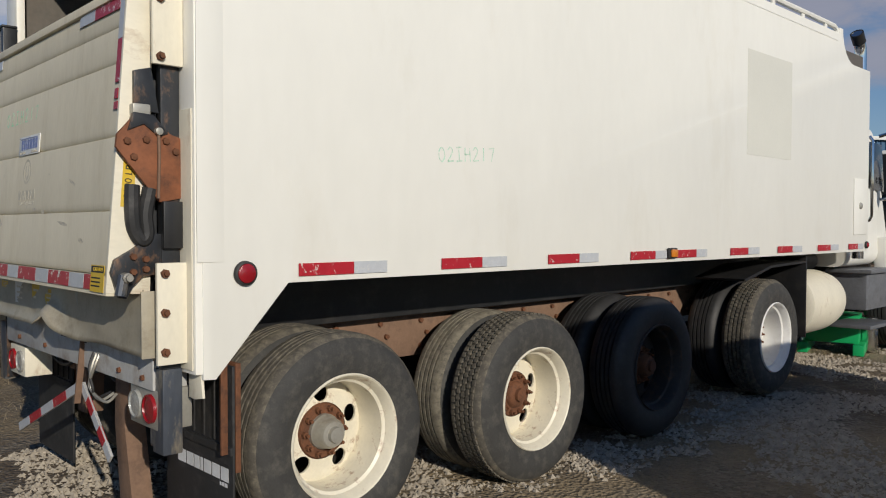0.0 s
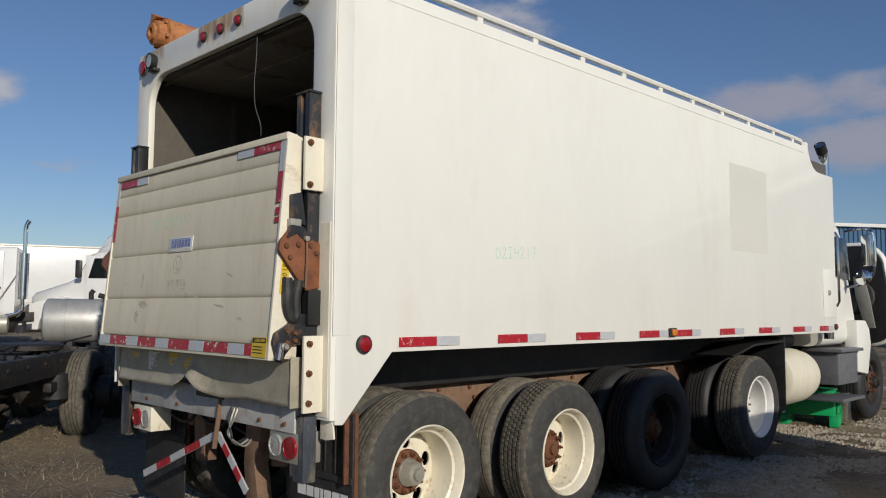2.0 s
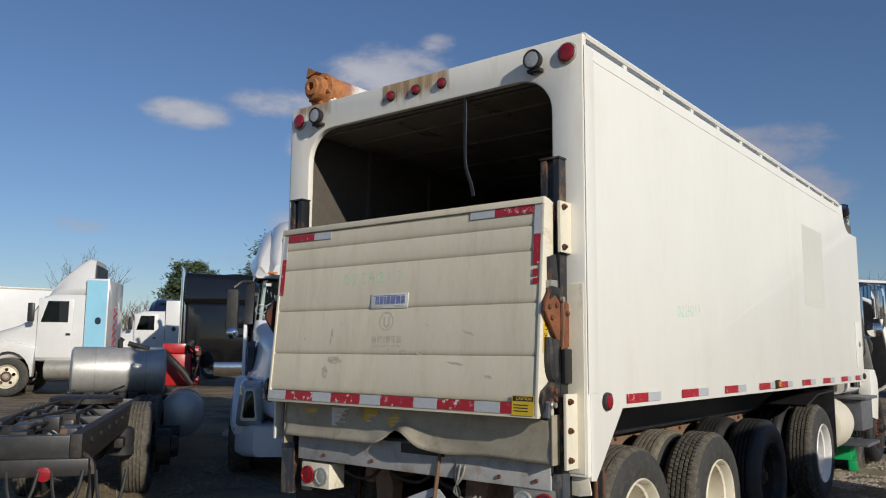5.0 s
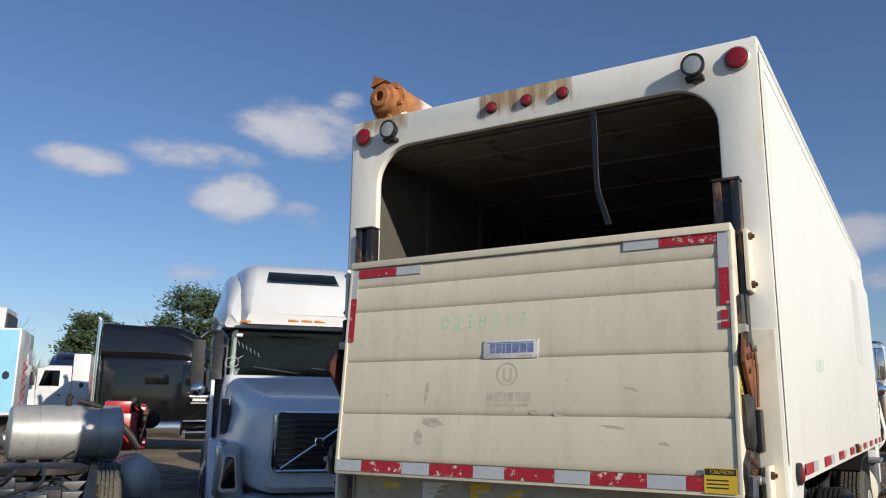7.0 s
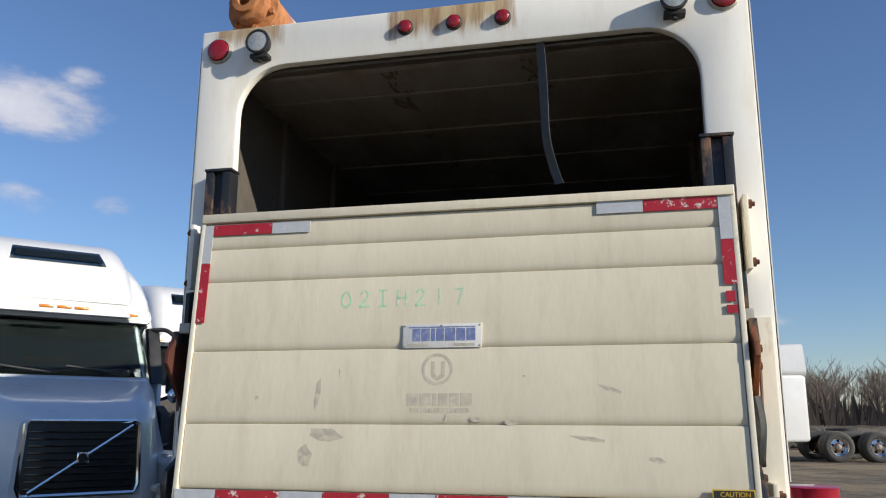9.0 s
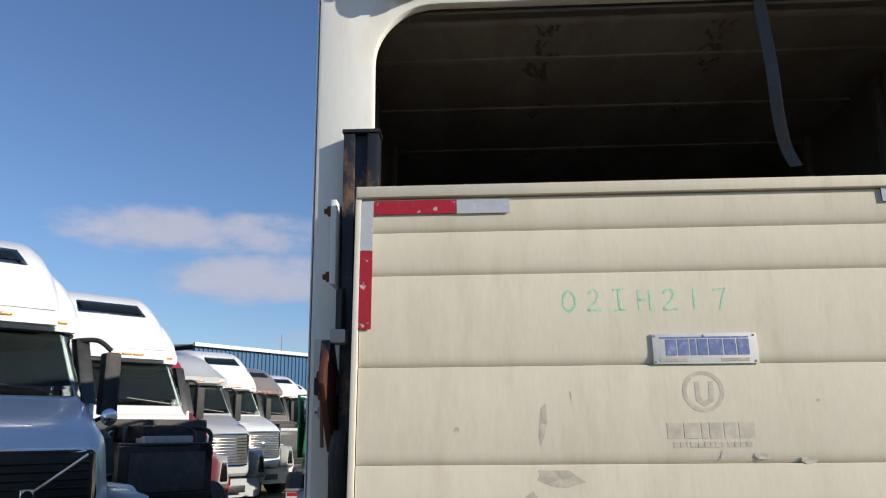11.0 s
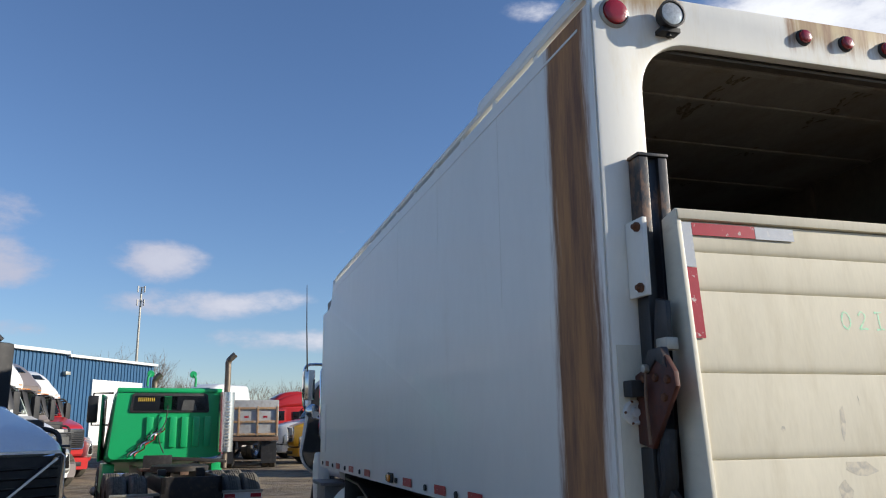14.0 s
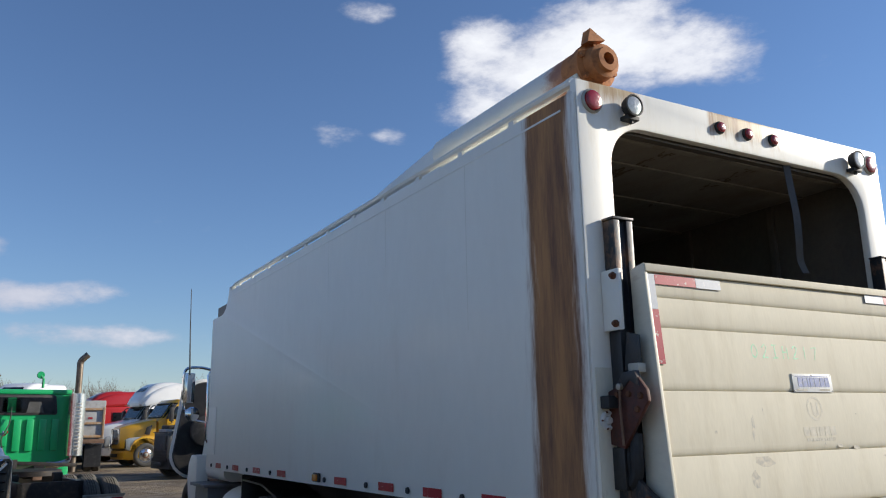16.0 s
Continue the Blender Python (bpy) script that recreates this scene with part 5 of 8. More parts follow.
part("heat_shield", prism(bmesh.new(), [(-0.98, 1.3), (-0.84, 1.3), (-0.72, 1.75), (-0.7, 2.05), (-0.86, 2.0), (-0.92, 1.7)], "x", 9.9, 9.93, 0.01), STEEL, hood, "dull metal shield inside the bonnet")
for s in (-1, 1):
    part("inner_fender", lathe(bmesh.new(), (9.975, s * 0.72, 1.75), (-1, 0, 0.1), [(0, 0.25), (0.03, 0.23), (0.06, 0.12), (0.065, 0.01)], 18), RUBBER, hood)
bm = bmesh.new()
box(bm, 9.15, 10.1, -0.35, 0.35, 0.7, 1.5, 0.06)
box(bm, 9.9, 10.0, -0.5, 0.5, 0.7, 1.7, 0.03)
cyl(bm, (9.3, -0.45, 1.25), (9.9, -0.45, 1.3), 0.12, 12)
part("engine", bm, DARKGREASE, truck, "exposed greasy engine")


# ---------------------------------------------------------------- ground
def make_ground_material():
    m = bpy.data.materials.new("yard_gravel")
    m.use_nodes = True
    n, l = m.node_tree.nodes, m.node_tree.links
    b = n["Principled BSDF"]
    co = n.new("ShaderNodeTexCoord")
    def noise_tex(scale, detail=6, rough=0.65):
        t = n.new("ShaderNodeTexNoise")
        t.inputs["Scale"].default_value, t.inputs["Detail"].default_value, t.inputs["Roughness"].default_value = scale, detail, rough
        l.new(co.outputs["Object"], t.inputs["Vector"])
        return t.outputs["Fac"]
    def rng(v, a, b_, lo=0.0, hi=1.0):
        r = n.new("ShaderNodeMapRange")
        r.inputs["From Min"].default_value, r.inputs["From Max"].default_value = a, b_
        r.inputs["To Min"].default_value, r.inputs["To Max"].default_value = lo, hi
        l.new(v, r.inputs["Value"])
        return r.outputs[0]
    def mix(f, a, b_):
        x = n.new("ShaderNodeMix")
        x.data_type = "RGBA"
        l.new(f, x.inputs["Factor"])
        for k, v in (("A", a), ("B", b_)):
            if isinstance(v, tuple):
                x.inputs[k].default_value = (*v, 1)
            else:
                l.new(v, x.inputs[k])
        return x.outputs["Result"]
    vor = n.new("ShaderNodeTexVoronoi")
    vor.inputs["Scale"].default_value = 34
    l.new(co.outputs["Object"], vor.inputs["Vector"])
    grit = mix(vor.outputs["Color"], (0.07, 0.053, 0.037), (0.3, 0.25, 0.185))
    mud = mix(noise_tex(16), (0.04, 0.028, 0.019), (0.16, 0.115, 0.074))
    base = mix(rng(noise_tex(1.3), 0.42, 0.54), grit, mud)
    straw = mix(noise_tex(28), (0.17, 0.125, 0.075), (0.42, 0.33, 0.2))
    col = mix(rng(noise_tex(0.33, 4), 0.44, 0.58, 0, 0.85), base, straw)
    l.new(col, b.inputs["Base Color"])
    b.inputs["Roughness"].default_value = 0.92
    bp = n.new("ShaderNodeBump")
    bp.inputs["Strength"].default_value = 0.9
    bp.inputs["Distance"].default_value = 0.025
    add = n.new("ShaderNodeMath")
    add.operation = "ADD"
    l.new(vor.outputs["Distance"], add.inputs[0])
    l.new(noise_tex(9), add.inputs[1])
    l.new(add.outputs[0], bp.inputs["Height"])
    l.new(bp.outputs[0], b.inputs["Normal"])
    return m


GROUND = make_ground_material()
bm = bmesh.new()
coords = [-2500, -900, -300, -120, -60, -35] + [-22 + 1.0 * i for i in range(62)] + [44, 52, 65, 90, 140, 300, 900, 2500]
vs = {}
for i, x in enumerate(coords):
    for j, y in enumerate(coords):
        z = ground_z(x, y) + (0.02 * noise.noise((x * 0.7, y * 0.7, 0)) if abs(x) < 50 else 0)
        vs[i, j] = bm.verts.new((x, y, z))
for i in range(len(coords) - 1):
    for j in range(len(coords) - 1):
        bm.faces.new((vs[i, j], vs[i + 1, j], vs[i + 1, j + 1], vs[i, j + 1]))
tagged(link("ground", bm, GROUND), "muddy gravel yard with straw and dry weeds", "ground", kind="structure")


# ---------------------------------------------------------------- other tractors
def glazed(name, tree, half, z0, z1, parent, taper=0.0, nu=14, nv=5):
    """Glass over a black sheet that stands for the unlit cabin, laid over the front of a curved body found by its
    search tree.
    """
    def front(u, v):
        y, z = u * half * (1 - taper * v), z0 + (z1 - z0) * v
        p, nrm, _, _ = tree.ray_cast(Vector((3, y, z)), Vector((-1, 0, 0)))
        return p, nrm
    # no cabin inside: the backing's black colour replaces its shade
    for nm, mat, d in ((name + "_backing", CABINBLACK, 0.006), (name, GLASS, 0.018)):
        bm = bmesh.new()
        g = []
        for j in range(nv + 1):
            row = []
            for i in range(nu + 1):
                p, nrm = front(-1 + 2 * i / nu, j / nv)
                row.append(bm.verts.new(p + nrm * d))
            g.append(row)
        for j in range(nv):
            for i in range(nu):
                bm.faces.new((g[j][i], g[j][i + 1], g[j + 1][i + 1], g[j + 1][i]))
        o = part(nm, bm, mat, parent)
        if mat is GLASS:
            so = o.modifiers.new("thick", "SOLIDIFY")
            so.thickness = 0.006
            o.visible_shadow = False
    return front


WHEEL_LIB = {}


def tractor_wheel(parent, m, rim_mat=None, front=False):
    key = (id(rim_mat), front)
    if key not in WHEEL_LIB:
        WHEEL_LIB[key] = make_wheel(parent, m, rim_mat=rim_mat or ALU, detail=False, dish=0.03 if front else 0.14, hub_mat=STEEL)
    else:
        dup(WHEEL_LIB[key], parent, m)


def tractor(label, x, y, heading, color, roof_color=None, roof_top=3.8, hood=True, sleeper=2.1, grille=BLACK, bar=True, bumper=None, boxy=0.0, stacks=0, z=None, skylight=True, name="semi_tractor", mirrors=True, nose=0.5, group="parked tractors", scrawl=False):
    roof_color = roof_color or color
    t = thing(name, label, "truck", pose(x, y, ground_z(x, y) if z is None else z, 0, 0, heading), group)
    ax = -1.25 - nose * 0.4
    back = -2.75 - sleeper - 0.75
    # frame, axles, wheels
    for s in (-1, 1):
        part("frame_rail", B(-8.6, -0.6 - nose * 0.5, *sorted((s * 0.38, s * 0.46)), 0.72, 0.98, 0.01), BLACK, t)
    for xx, w in ((ax, True), (-6.5, False), (-7.8, False)):
        for s, turn in ((-1, RIGHT), (1, LEFT)):
            tractor_wheel(t, Matrix.Translation((xx, s * 1.17, 0.5)) @ turn, front=w)
            if not w:
                tractor_wheel(t, Matrix.Translation((xx, s * 0.86, 0.5)) @ turn, DARKRIM)
    part("axle", cyl(bmesh.new(), (-6.5, -0.9, 0.5), (-6.5, 0.9, 0.5), 0.1, 10), DARKGREASE, t)
    part("axle", cyl(bmesh.new(), (-7.8, -0.9, 0.5), (-7.8, 0.9, 0.5), 0.1, 10), DARKGREASE, t)
    part("front_axle", B(ax - 0.07, ax + 0.07, -1.0, 1.0, 0.4, 0.52, 0.02), DARKGREASE, t)
    part("fifth_wheel", lathe(bmesh.new(), (-7.1, 0, 1.0), (0, 0, 1), [(0, 0.3), (0.02, 0.5), (0.08, 0.5), (0.1, 0.42)], 24), DARKGREASE, t)
    for s in (-1, 1):
        part("fuel_tank", lathe(bmesh.new(), (-3.1, s * 0.9, 0.68), (-1, 0, 0), [(0, 0.1), (0.02, 0.26), (0.06, 0.3), (1.5, 0.3), (1.54, 0.26), (1.56, 0.1)], 24), ALU, t)
        part("step", B(-3.0, -2.0, *sorted((s * 0.85, s * 1.18)), 0.34, 0.6, 0.03), color, t)
    # cab with raked, bowed windscreen
    bow = 0.5 - 0.3 * boxy
    bm = bmesh.new()
    loft(bm, [(-1.62, 1.0, 0.97, 0.95, 1.9, 0.08, {"bow": bow * 0.8}), (-1.72, 1.05, 1.0, 0.7, 1.98, 0.1, {"bow": bow}), (-2.3, 1.08, 0.96, 0.6, 2.75, 0.12, {"bow": bow}), (-2.55, 1.1, 1.05, 0.6, 2.85, 0.14, {"bow": bow * 0.6}),
              (-3.2, 1.13, 1.1, 0.6, 2.85, 0.14), (back + 0.1, 1.15, 1.15, 0.65, 2.85, 0.12), (back, 1.12, 1.12, 0.68, 2.8, 0.12)])
    tree = BVHTree.FromBMesh(bm)
    cab = part("cab", bm, color, t)
    front = glazed("windscreen", tree, 1.05, 2.04, 2.68, cab, 0.03, 22)
    for a, b in ((0.7, 0.1), (-0.05, -0.62)):
        pts = []
        for q in (0.0, 0.5, 1.0):
            p, nrm = front(a + (b - a) * q, 0.02 + 0.12 * q)
            pts.append(p + nrm * 0.035)
        part("wiper", tube(bmesh.new(), pts, 0.011, 6), BLACK, cab)
    if scrawl:
        def on_glass(u, v):
            p, nrm = front(u, v)
            return p + nrm * 0.026
        part("marker_scrawl", tube(bmesh.new(), [on_glass(-0.86 + 0.07 * math.cos(a * 0.6), 0.24 + 0.11 * math.sin(a * 0.6)) for a in range(11)], 0.0035, 5), WHITE_PRINT, cab, "white marker ring on the windscreen")
        part("marker_scrawl", tube(bmesh.new(), [on_glass(-0.88, 0.22), on_glass(-0.74, 0.38)], 0.0035, 5), WHITE_PRINT, cab)
        for k in range(7):
            part("marker_scrawl", tube(bmesh.new(), [on_glass(-0.86 + 0.05 * k, 0.74 - 0.05 * k), on_glass(-0.845 + 0.05 * k, 0.64 - 0.05 * k)], 0.002, 5), WHITE_PRINT, cab)
        part("inspection_sticker", prism(bmesh.new(), [(-0.86, 2.56), (-0.78, 2.56), (-0.78, 2.6), (-0.86, 2.6)], "x", -2.45, -2.44), LABEL, cab)
    for s in (-1, 1):
        lo, hi = sorted((s * 1.1, s * 1.145))
        dr = part("door", prism(bmesh.new(), [(-2.25, 0.95), (-3.2, 0.95), (-3.2, 2.62), (-2.65, 2.62), (-2.3, 2.0)], "y", lo, hi, 0.012), color, cab)
        part("side_window", prism(bmesh.new(), [(-2.36, 1.98), (-3.1, 1.98), (-3.1, 2.54), (-2.68, 2.54)], "y", *sorted((s * 1.146, s * 1.152)), 0.002), BLACK_GLOSS, dr)
        part("pillar_trim", prism(bmesh.new(), [(-2.27, 1.99), (-2.36, 1.99), (-2.72, 2.64), (-2.58, 2.64)], "y", *sorted((s * 1.02, s * 1.149)), 0.004), BLACK, cab)
        part("door_handle", B(-3.1, -2.95, *sorted((s * 1.146, s * 1.17)), 1.72, 1.78, 0.01), BLACK, dr)
        if mirrors:
            part("mirror", B(-2.5, -2.34, s * 1.32 - 0.085, s * 1.32 + 0.085, 1.88, 2.5, 0.04), RUBBER, t, "tall black door mirror")
            part("convex_mirror", lathe(bmesh.new(), (-2.3, s * 1.3, 1.86), (1, 0, 0), [(-0.06, 0.03), (-0.04, 0.07), (0.0, 0.085), (0.02, 0.06), (0.03, 0.01)], 16), CHROME, t, "round chrome convex mirror") if bar and hood else None
            part("mirror_arm", tube(bmesh.new(), curve_pts([(-2.6, s * 1.05, 2.62), (-2.48, s * 1.2, 2.62), (-2.42, s * 1.32, 2.52)]), 0.025, 8), BLACK, t)
            part("mirror_arm", tube(bmesh.new(), curve_pts([(-2.6, s * 1.08, 1.84), (-2.48, s * 1.2, 1.82), (-2.42, s * 1.32, 1.88)]), 0.02, 8), BLACK, t)
        if sleeper > 1:
            part("sleeper_window", prism(bmesh.new(), [(-3.6, 2.0), (-4.3, 2.0), (-4.3, 2.5), (-3.6, 2.5)], "y", *sorted((s * 1.15, s * 1.157)), 0.002), BLACK_GLOSS, cab)
    pts = [front(u, 0.99) for u in (-1, -0.8, -0.6, -0.4, -0.2, 0, 0.2, 0.4, 0.6, 0.8, 1)]
    part("windscreen_seal", tube(bmesh.new(), [q + nn * 0.02 for q, nn in pts], 0.028, 6), RUBBER, cab)
    # roof fairing
    if roof_top > 3:
        bm = bmesh.new()
        rt = roof_top
        def lift(k):
            return 2.72 + (rt - 2.72) * k
        loft(bm, [(-2.0, 0.92, 0.9, 2.68, 2.76, 0.03, {"bow": bow}), (-2.07, 1.02, 1.0, 2.68, 2.85, 0.06, {"bow": bow * 0.95}), (-2.3, 1.08, 1.02, 2.68, lift(0.28), 0.1, {"bow": bow * 0.8}), (-2.65, 1.12, 1.02, 2.69, lift(0.5), 0.18, {"bow": bow * 0.55}),
                  (-3.05, 1.15, 1.02, 2.7, lift(0.68), 0.24, {"bow": bow * 0.3}), (-3.55, 1.16, 1.03, 2.72, lift(0.85), 0.26, {"bow": bow * 0.1}), (-4.2, 1.165, 1.04, 2.75, lift(0.97), 0.26), (back - 0.05, 1.165, 1.05, 2.75, rt + 0.02, 0.24)], n=7)
        loft(bm, [(-2.03, 0.76, 0.74, 2.72, 2.86, 0.05, {"bow": bow * 0.62}), (-2.2, 0.84, 0.8, 2.72, lift(0.3), 0.12, {"bow": bow * 0.6}), (-2.5, 0.88, 0.82, 2.72, lift(0.6), 0.2, {"bow": bow * 0.5}), (-2.85, 0.9, 0.82, 2.72, lift(0.82), 0.24, {"bow": bow * 0.35}),
                  (-3.2, 0.92, 0.84, 2.72, lift(0.95), 0.26, {"bow": bow * 0.2}), (-3.6, 0.94, 0.87, 2.72, lift(1.01), 0.26, {"bow": bow * 0.1}), (-4.0, 0.98, 0.9, 2.72, lift(1.02), 0.22), (-4.4, 1.0, 0.95, 2.72, lift(0.99), 0.2)], n=7)
        tree = BVHTree.FromBMesh(bm)
        fair = part("roof_fairing", bm, roof_color, cab)
        if skylight:
            glazed("skylight", tree, 0.5, lift(0.6), lift(0.78), fair, 0.08, 14, 4)
        for u in (-0.8, -0.18, 0, 0.18, 0.8):
            px = -2.02 - bow * u * u
            part("roof_marker", B(px - 0.03, px + 0.02, u * 0.95 - 0.07, u * 0.95 + 0.07, 2.735, 2.765, 0.01), LENS_AMBER, fair)
    # bonnet, grille, bumper
    if hood:
        bm = bmesh.new()
        L = 1.9 - nose
        loft(bm, [(0.0, 0.54, 0.5, 0.8, 1.6, 0.08, {"bow": 0.04}), (-0.05, 0.6, 0.56, 0.74, 1.67, 0.12, {"bow": 0.07}), (-0.25 * L, 0.8, 0.72, 0.76, 1.77, 0.2, {"bow": 0.1}), (-0.6 * L, 0.98, 0.84, 0.98, 1.88, 0.2, {"bow": 0.05}), (-L, 1.06, 0.95, 1.0, 2.0, 0.14)], n=7)
        bmesh.ops.translate(bm, verts=bm.verts[:], vec=(-nose, 0, 0))
        hd = part("bonnet", bm, color, t)
        part("grille", prism(bmesh.new(), [(-0.44, 0.98), (0.44, 0.98), (0.47, 1.04), (0.46, 1.53), (0.42, 1.57), (-0.42, 1.57), (-0.46, 1.53), (-0.47, 1.04)], "x", -0.06 - nose, 0.012 - nose, 0.008), grille, hd)
        part("grille_frame", tube(bmesh.new(), [(0.012 - nose, yy, zz) for yy, zz in ((-0.45, 0.97), (-0.48, 1.04), (-0.46, 1.56), (-0.43, 1.585), (0.43, 1.585), (0.46, 1.56), (0.48, 1.04), (0.45, 0.97), (-0.45, 0.97))], 0.02, 6), CHROME, hd)
        for k in range(9):
            zz = 1.02 + 0.058 * k
            part("grille_slat", B(0.013 - nose, 0.022 - nose, -0.43, 0.43, zz, zz + 0.018, 0.003), BLACK_GLOSS if grille is BLACK else CHROME, hd)
        if bar:
            bm = bmesh.new()
            tube(bm, [(0.035 - nose, -0.4, 1.0), (0.035 - nose, 0.4, 1.55)], 0.014, 6)
            part("grille_bar", bm, CHROME, hd)
            part("badge", B(0.03 - nose, 0.05 - nose, -0.05, 0.05, 1.225, 1.325, 0.02), CHROME, hd)
            part("badge_ring", lathe(bmesh.new(), (0.05 - nose, 0, 1.275), (1, 0, 0), [(0, 0.038), (0.004, 0.036), (0.004, 0.026), (0.001, 0.024)], 16), BLACK, hd)
        for s in (-1, 1):
            bm = bmesh.new()
            loft(bm, [(-0.2, 0.1, 0.06, 0.75, 1.15, 0.05), (-0.3, 0.16, 0.12, 0.68, 1.22, 0.06), (-0.85, 0.2, 0.16, 0.7, 1.26, 0.08)])
            o = part("headlight", bm, LENS_CLEAR, t)
            o.location = (-nose * 0.9, s * 0.92, 0)
            part("lamp_glass", loft(bmesh.new(), [(-0.19, 0.07, 0.04, 0.8, 1.1, 0.03), (-0.205, 0.08, 0.05, 0.78, 1.12, 0.03)]), BLACK_GLOSS, o)
            bm = bmesh.new()
            arch = []
            for i in range(13):
                a = radians(180 * i / 12)
                arch.append((ax + 0.62 * math.cos(a), 0.55 + 0.6 * math.sin(a)))
            arch += [(ax - 0.7, 0.6), (ax - 0.7, 1.2), (ax - 0.3, 1.28), (ax + 0.15, 1.27), (ax + 0.5, 1.1), (ax + 0.64, 0.7)]
            part("fender", prism(bm, arch, "y", *sorted((s * 0.9, s * 1.15)), 0.05), color, t)
            part("air_intake", prism(bmesh.new(), [(-1.62, 1.32), (-1.42, 1.36), (-1.5, 1.66), (-1.72, 1.74)], "y", *sorted((s * 0.93, s * 1.02)), 0.01), BLACK, t) if boxy < 0.5 else None
    else:
        bm = bmesh.new()
        box(bm, -1.9, -0.8, -0.42, 0.42, 0.8, 1.55, 0.08)
        box(bm, -1.5, -0.7, -0.3, 0.3, 1.55, 1.75, 0.05)
        cyl(bm, (-1.5, 0.5, 1.4), (-0.6, 0.5, 1.4), 0.12, 12)
        cyl(bm, (-1.6, -0.5, 1.3), (-0.9, -0.5, 1.3), 0.15, 12)
        part("engine", bm, DARKGREASE, t, "exposed greasy engine without bonnet")
        rad = part("radiator", B(-0.75, -0.6, -0.62, 0.62, 0.55, 1.5, 0.02), BLACK, t, "bare black radiator core")
        part("cooler_core", B(-0.6, -0.57, -0.5, 0.5, 0.95, 1.42, 0.01), GREYCORE, rad, "dusty charge cooler core")
        part("header_tank", B(-0.9, -0.62, -0.3, 0.35, 1.51, 1.62, 0.03), GREY_BEAM, rad)
        part("cross_tube", tube(bmesh.new(), [(-0.58, -0.64, 1.52), (-0.58, 0.64, 1.52)], 0.016, 6), BLACK, rad)
        for k in range(7):
            yy = -0.7 + 0.23 * k
            part("hose", tube(bmesh.new(), curve_pts([(-0.8, yy, 1.45), (-0.95, yy + 0.05, 1.68), (-1.2, yy * 0.6, 1.72), (-1.5, yy * 0.5, 1.5)]), 0.03, 7), RUBBER, t)
        part("firewall", B(-1.9, -1.5, -1.02, 1.02, 0.75, 1.84, 0.04), DARKGREASE, t, "greasy black firewall")
        for k in range(4):
            part("radiator_bar", B(-0.598, -0.58, -0.6, 0.6, 0.6 + 0.1 * k, 0.625 + 0.1 * k, 0.004), BLACK, rad)
    bm = bmesh.new()
    loft(bm, [(0.02, 0.85, 0.85, 0.32, 0.68, 0.08, {"bow": 0.15}), (-0.12, 1.05, 1.05, 0.3, 0.7, 0.1, {"bow": 0.25}), (-0.55, 1.2, 1.18, 0.34, 0.72, 0.1, {"bow": 0.1})])
    bmesh.ops.translate(bm, verts=bm.verts[:], vec=(-nose, 0, 0))
    bp = part("bumper", bm, bumper or color, t)
    part("bumper_slot", B(-nose, 0.035 - nose, -0.45, 0.45, 0.42, 0.56, 0.02), BLACK, bp)
    for k in range(stacks):
        s = (-1, 1)[k]
        part("exhaust_pipe", tube(bmesh.new(), curve_pts([(back - 0.15, s * 0.95, 0.9), (back - 0.15, s * 0.95, 2.0), (back - 0.15, s * 0.95, 3.3), (back - 0.15, s * 0.95, 3.9), (back - 0.24, s * 0.95, 4.05)]), 0.07, 12), CHROME, t)
    return t


GREYCORE = material("dusty_cooler_fins", (0.07, 0.07, 0.068), 0.7, 0.2, vary=0.3, scale=8, bump=0.2, other=(0.13, 0.12, 0.1), amount=0.6)
SILVERBLUE = paint("pale_silver_blue", (0.78, 0.8, 0.84), 0.26)
TW = WHITE_TRUCK
OLDRED = paint("dark_red", (0.3, 0.02, 0.035))
GREYSILVER = paint("silver_grey", (0.42, 0.43, 0.44), 0.3)
TAUPE = paint("taupe", (0.2, 0.17, 0.16))
GREEN = paint("bright_green", (0.005, 0.36, 0.115), 0.4, 0.2)
NAVY = paint("dark_navy", (0.012, 0.02, 0.05))
YEL = paint("school_yellow", (0.6, 0.33, 0.02))
REDP = paint("bright_red", (0.42, 0.02, 0.02))
TEAL = paint("teal", (0.02, 0.16, 0.2))

HEAD = 228.0
ROW = "tractors parked in a slanting row"
tractor("silver-blue sleeper tractor with white roof fairing, parked nose out", 2.58, 3.52, HEAD, SILVERBLUE, TW, group=ROW, nose=0.5, roof_top=3.72, z=0.0, scrawl=True)
tractor("white sleeper tractor with bonnet removed, engine exposed", 6.9, 4.17, HEAD, TW, hood=False, bumper=BLACK, mirrors=False, group=ROW)
tractor("dark red sleeper tractor in a row", 10.3, 5.35, HEAD, OLDRED, roof_top=3.6, bar=False, grille=CHROME, bumper=CHROME, skylight=False, group=ROW)
tractor("silver conventional sleeper tractor with chrome grille", 13.4, 5.55, HEAD, GREYSILVER, roof_top=3.45, boxy=0.6, bar=False, grille=GREYCORE, bumper=GREYSILVER, skylight=False, group=ROW)
tractor("white sleeper tractor with slanted grille bar", 16.95, 5.78, HEAD, TW, grille=GREYCORE, bumper=STEEL, group=ROW)
tractor("teal sleeper tractor in a row", 19.9, 7.6, HEAD, TEAL, roof_top=3.9, group=ROW)
tractor("taupe sleeper tractor in a row", 21.2, 6.1, HEAD, TAUPE, roof_top=3.6, bar=False, hood=False, group=ROW)
tractor("white and red tractor in a row", 25.4, 6.3, HEAD, REDP, TW, roof_top=3.6, bar=False, group=ROW)
tractor("red tractor at the far end of a row", 29.8, 6.9, HEAD, REDP, TW, roof_top=3.5, bar=False, group=ROW)


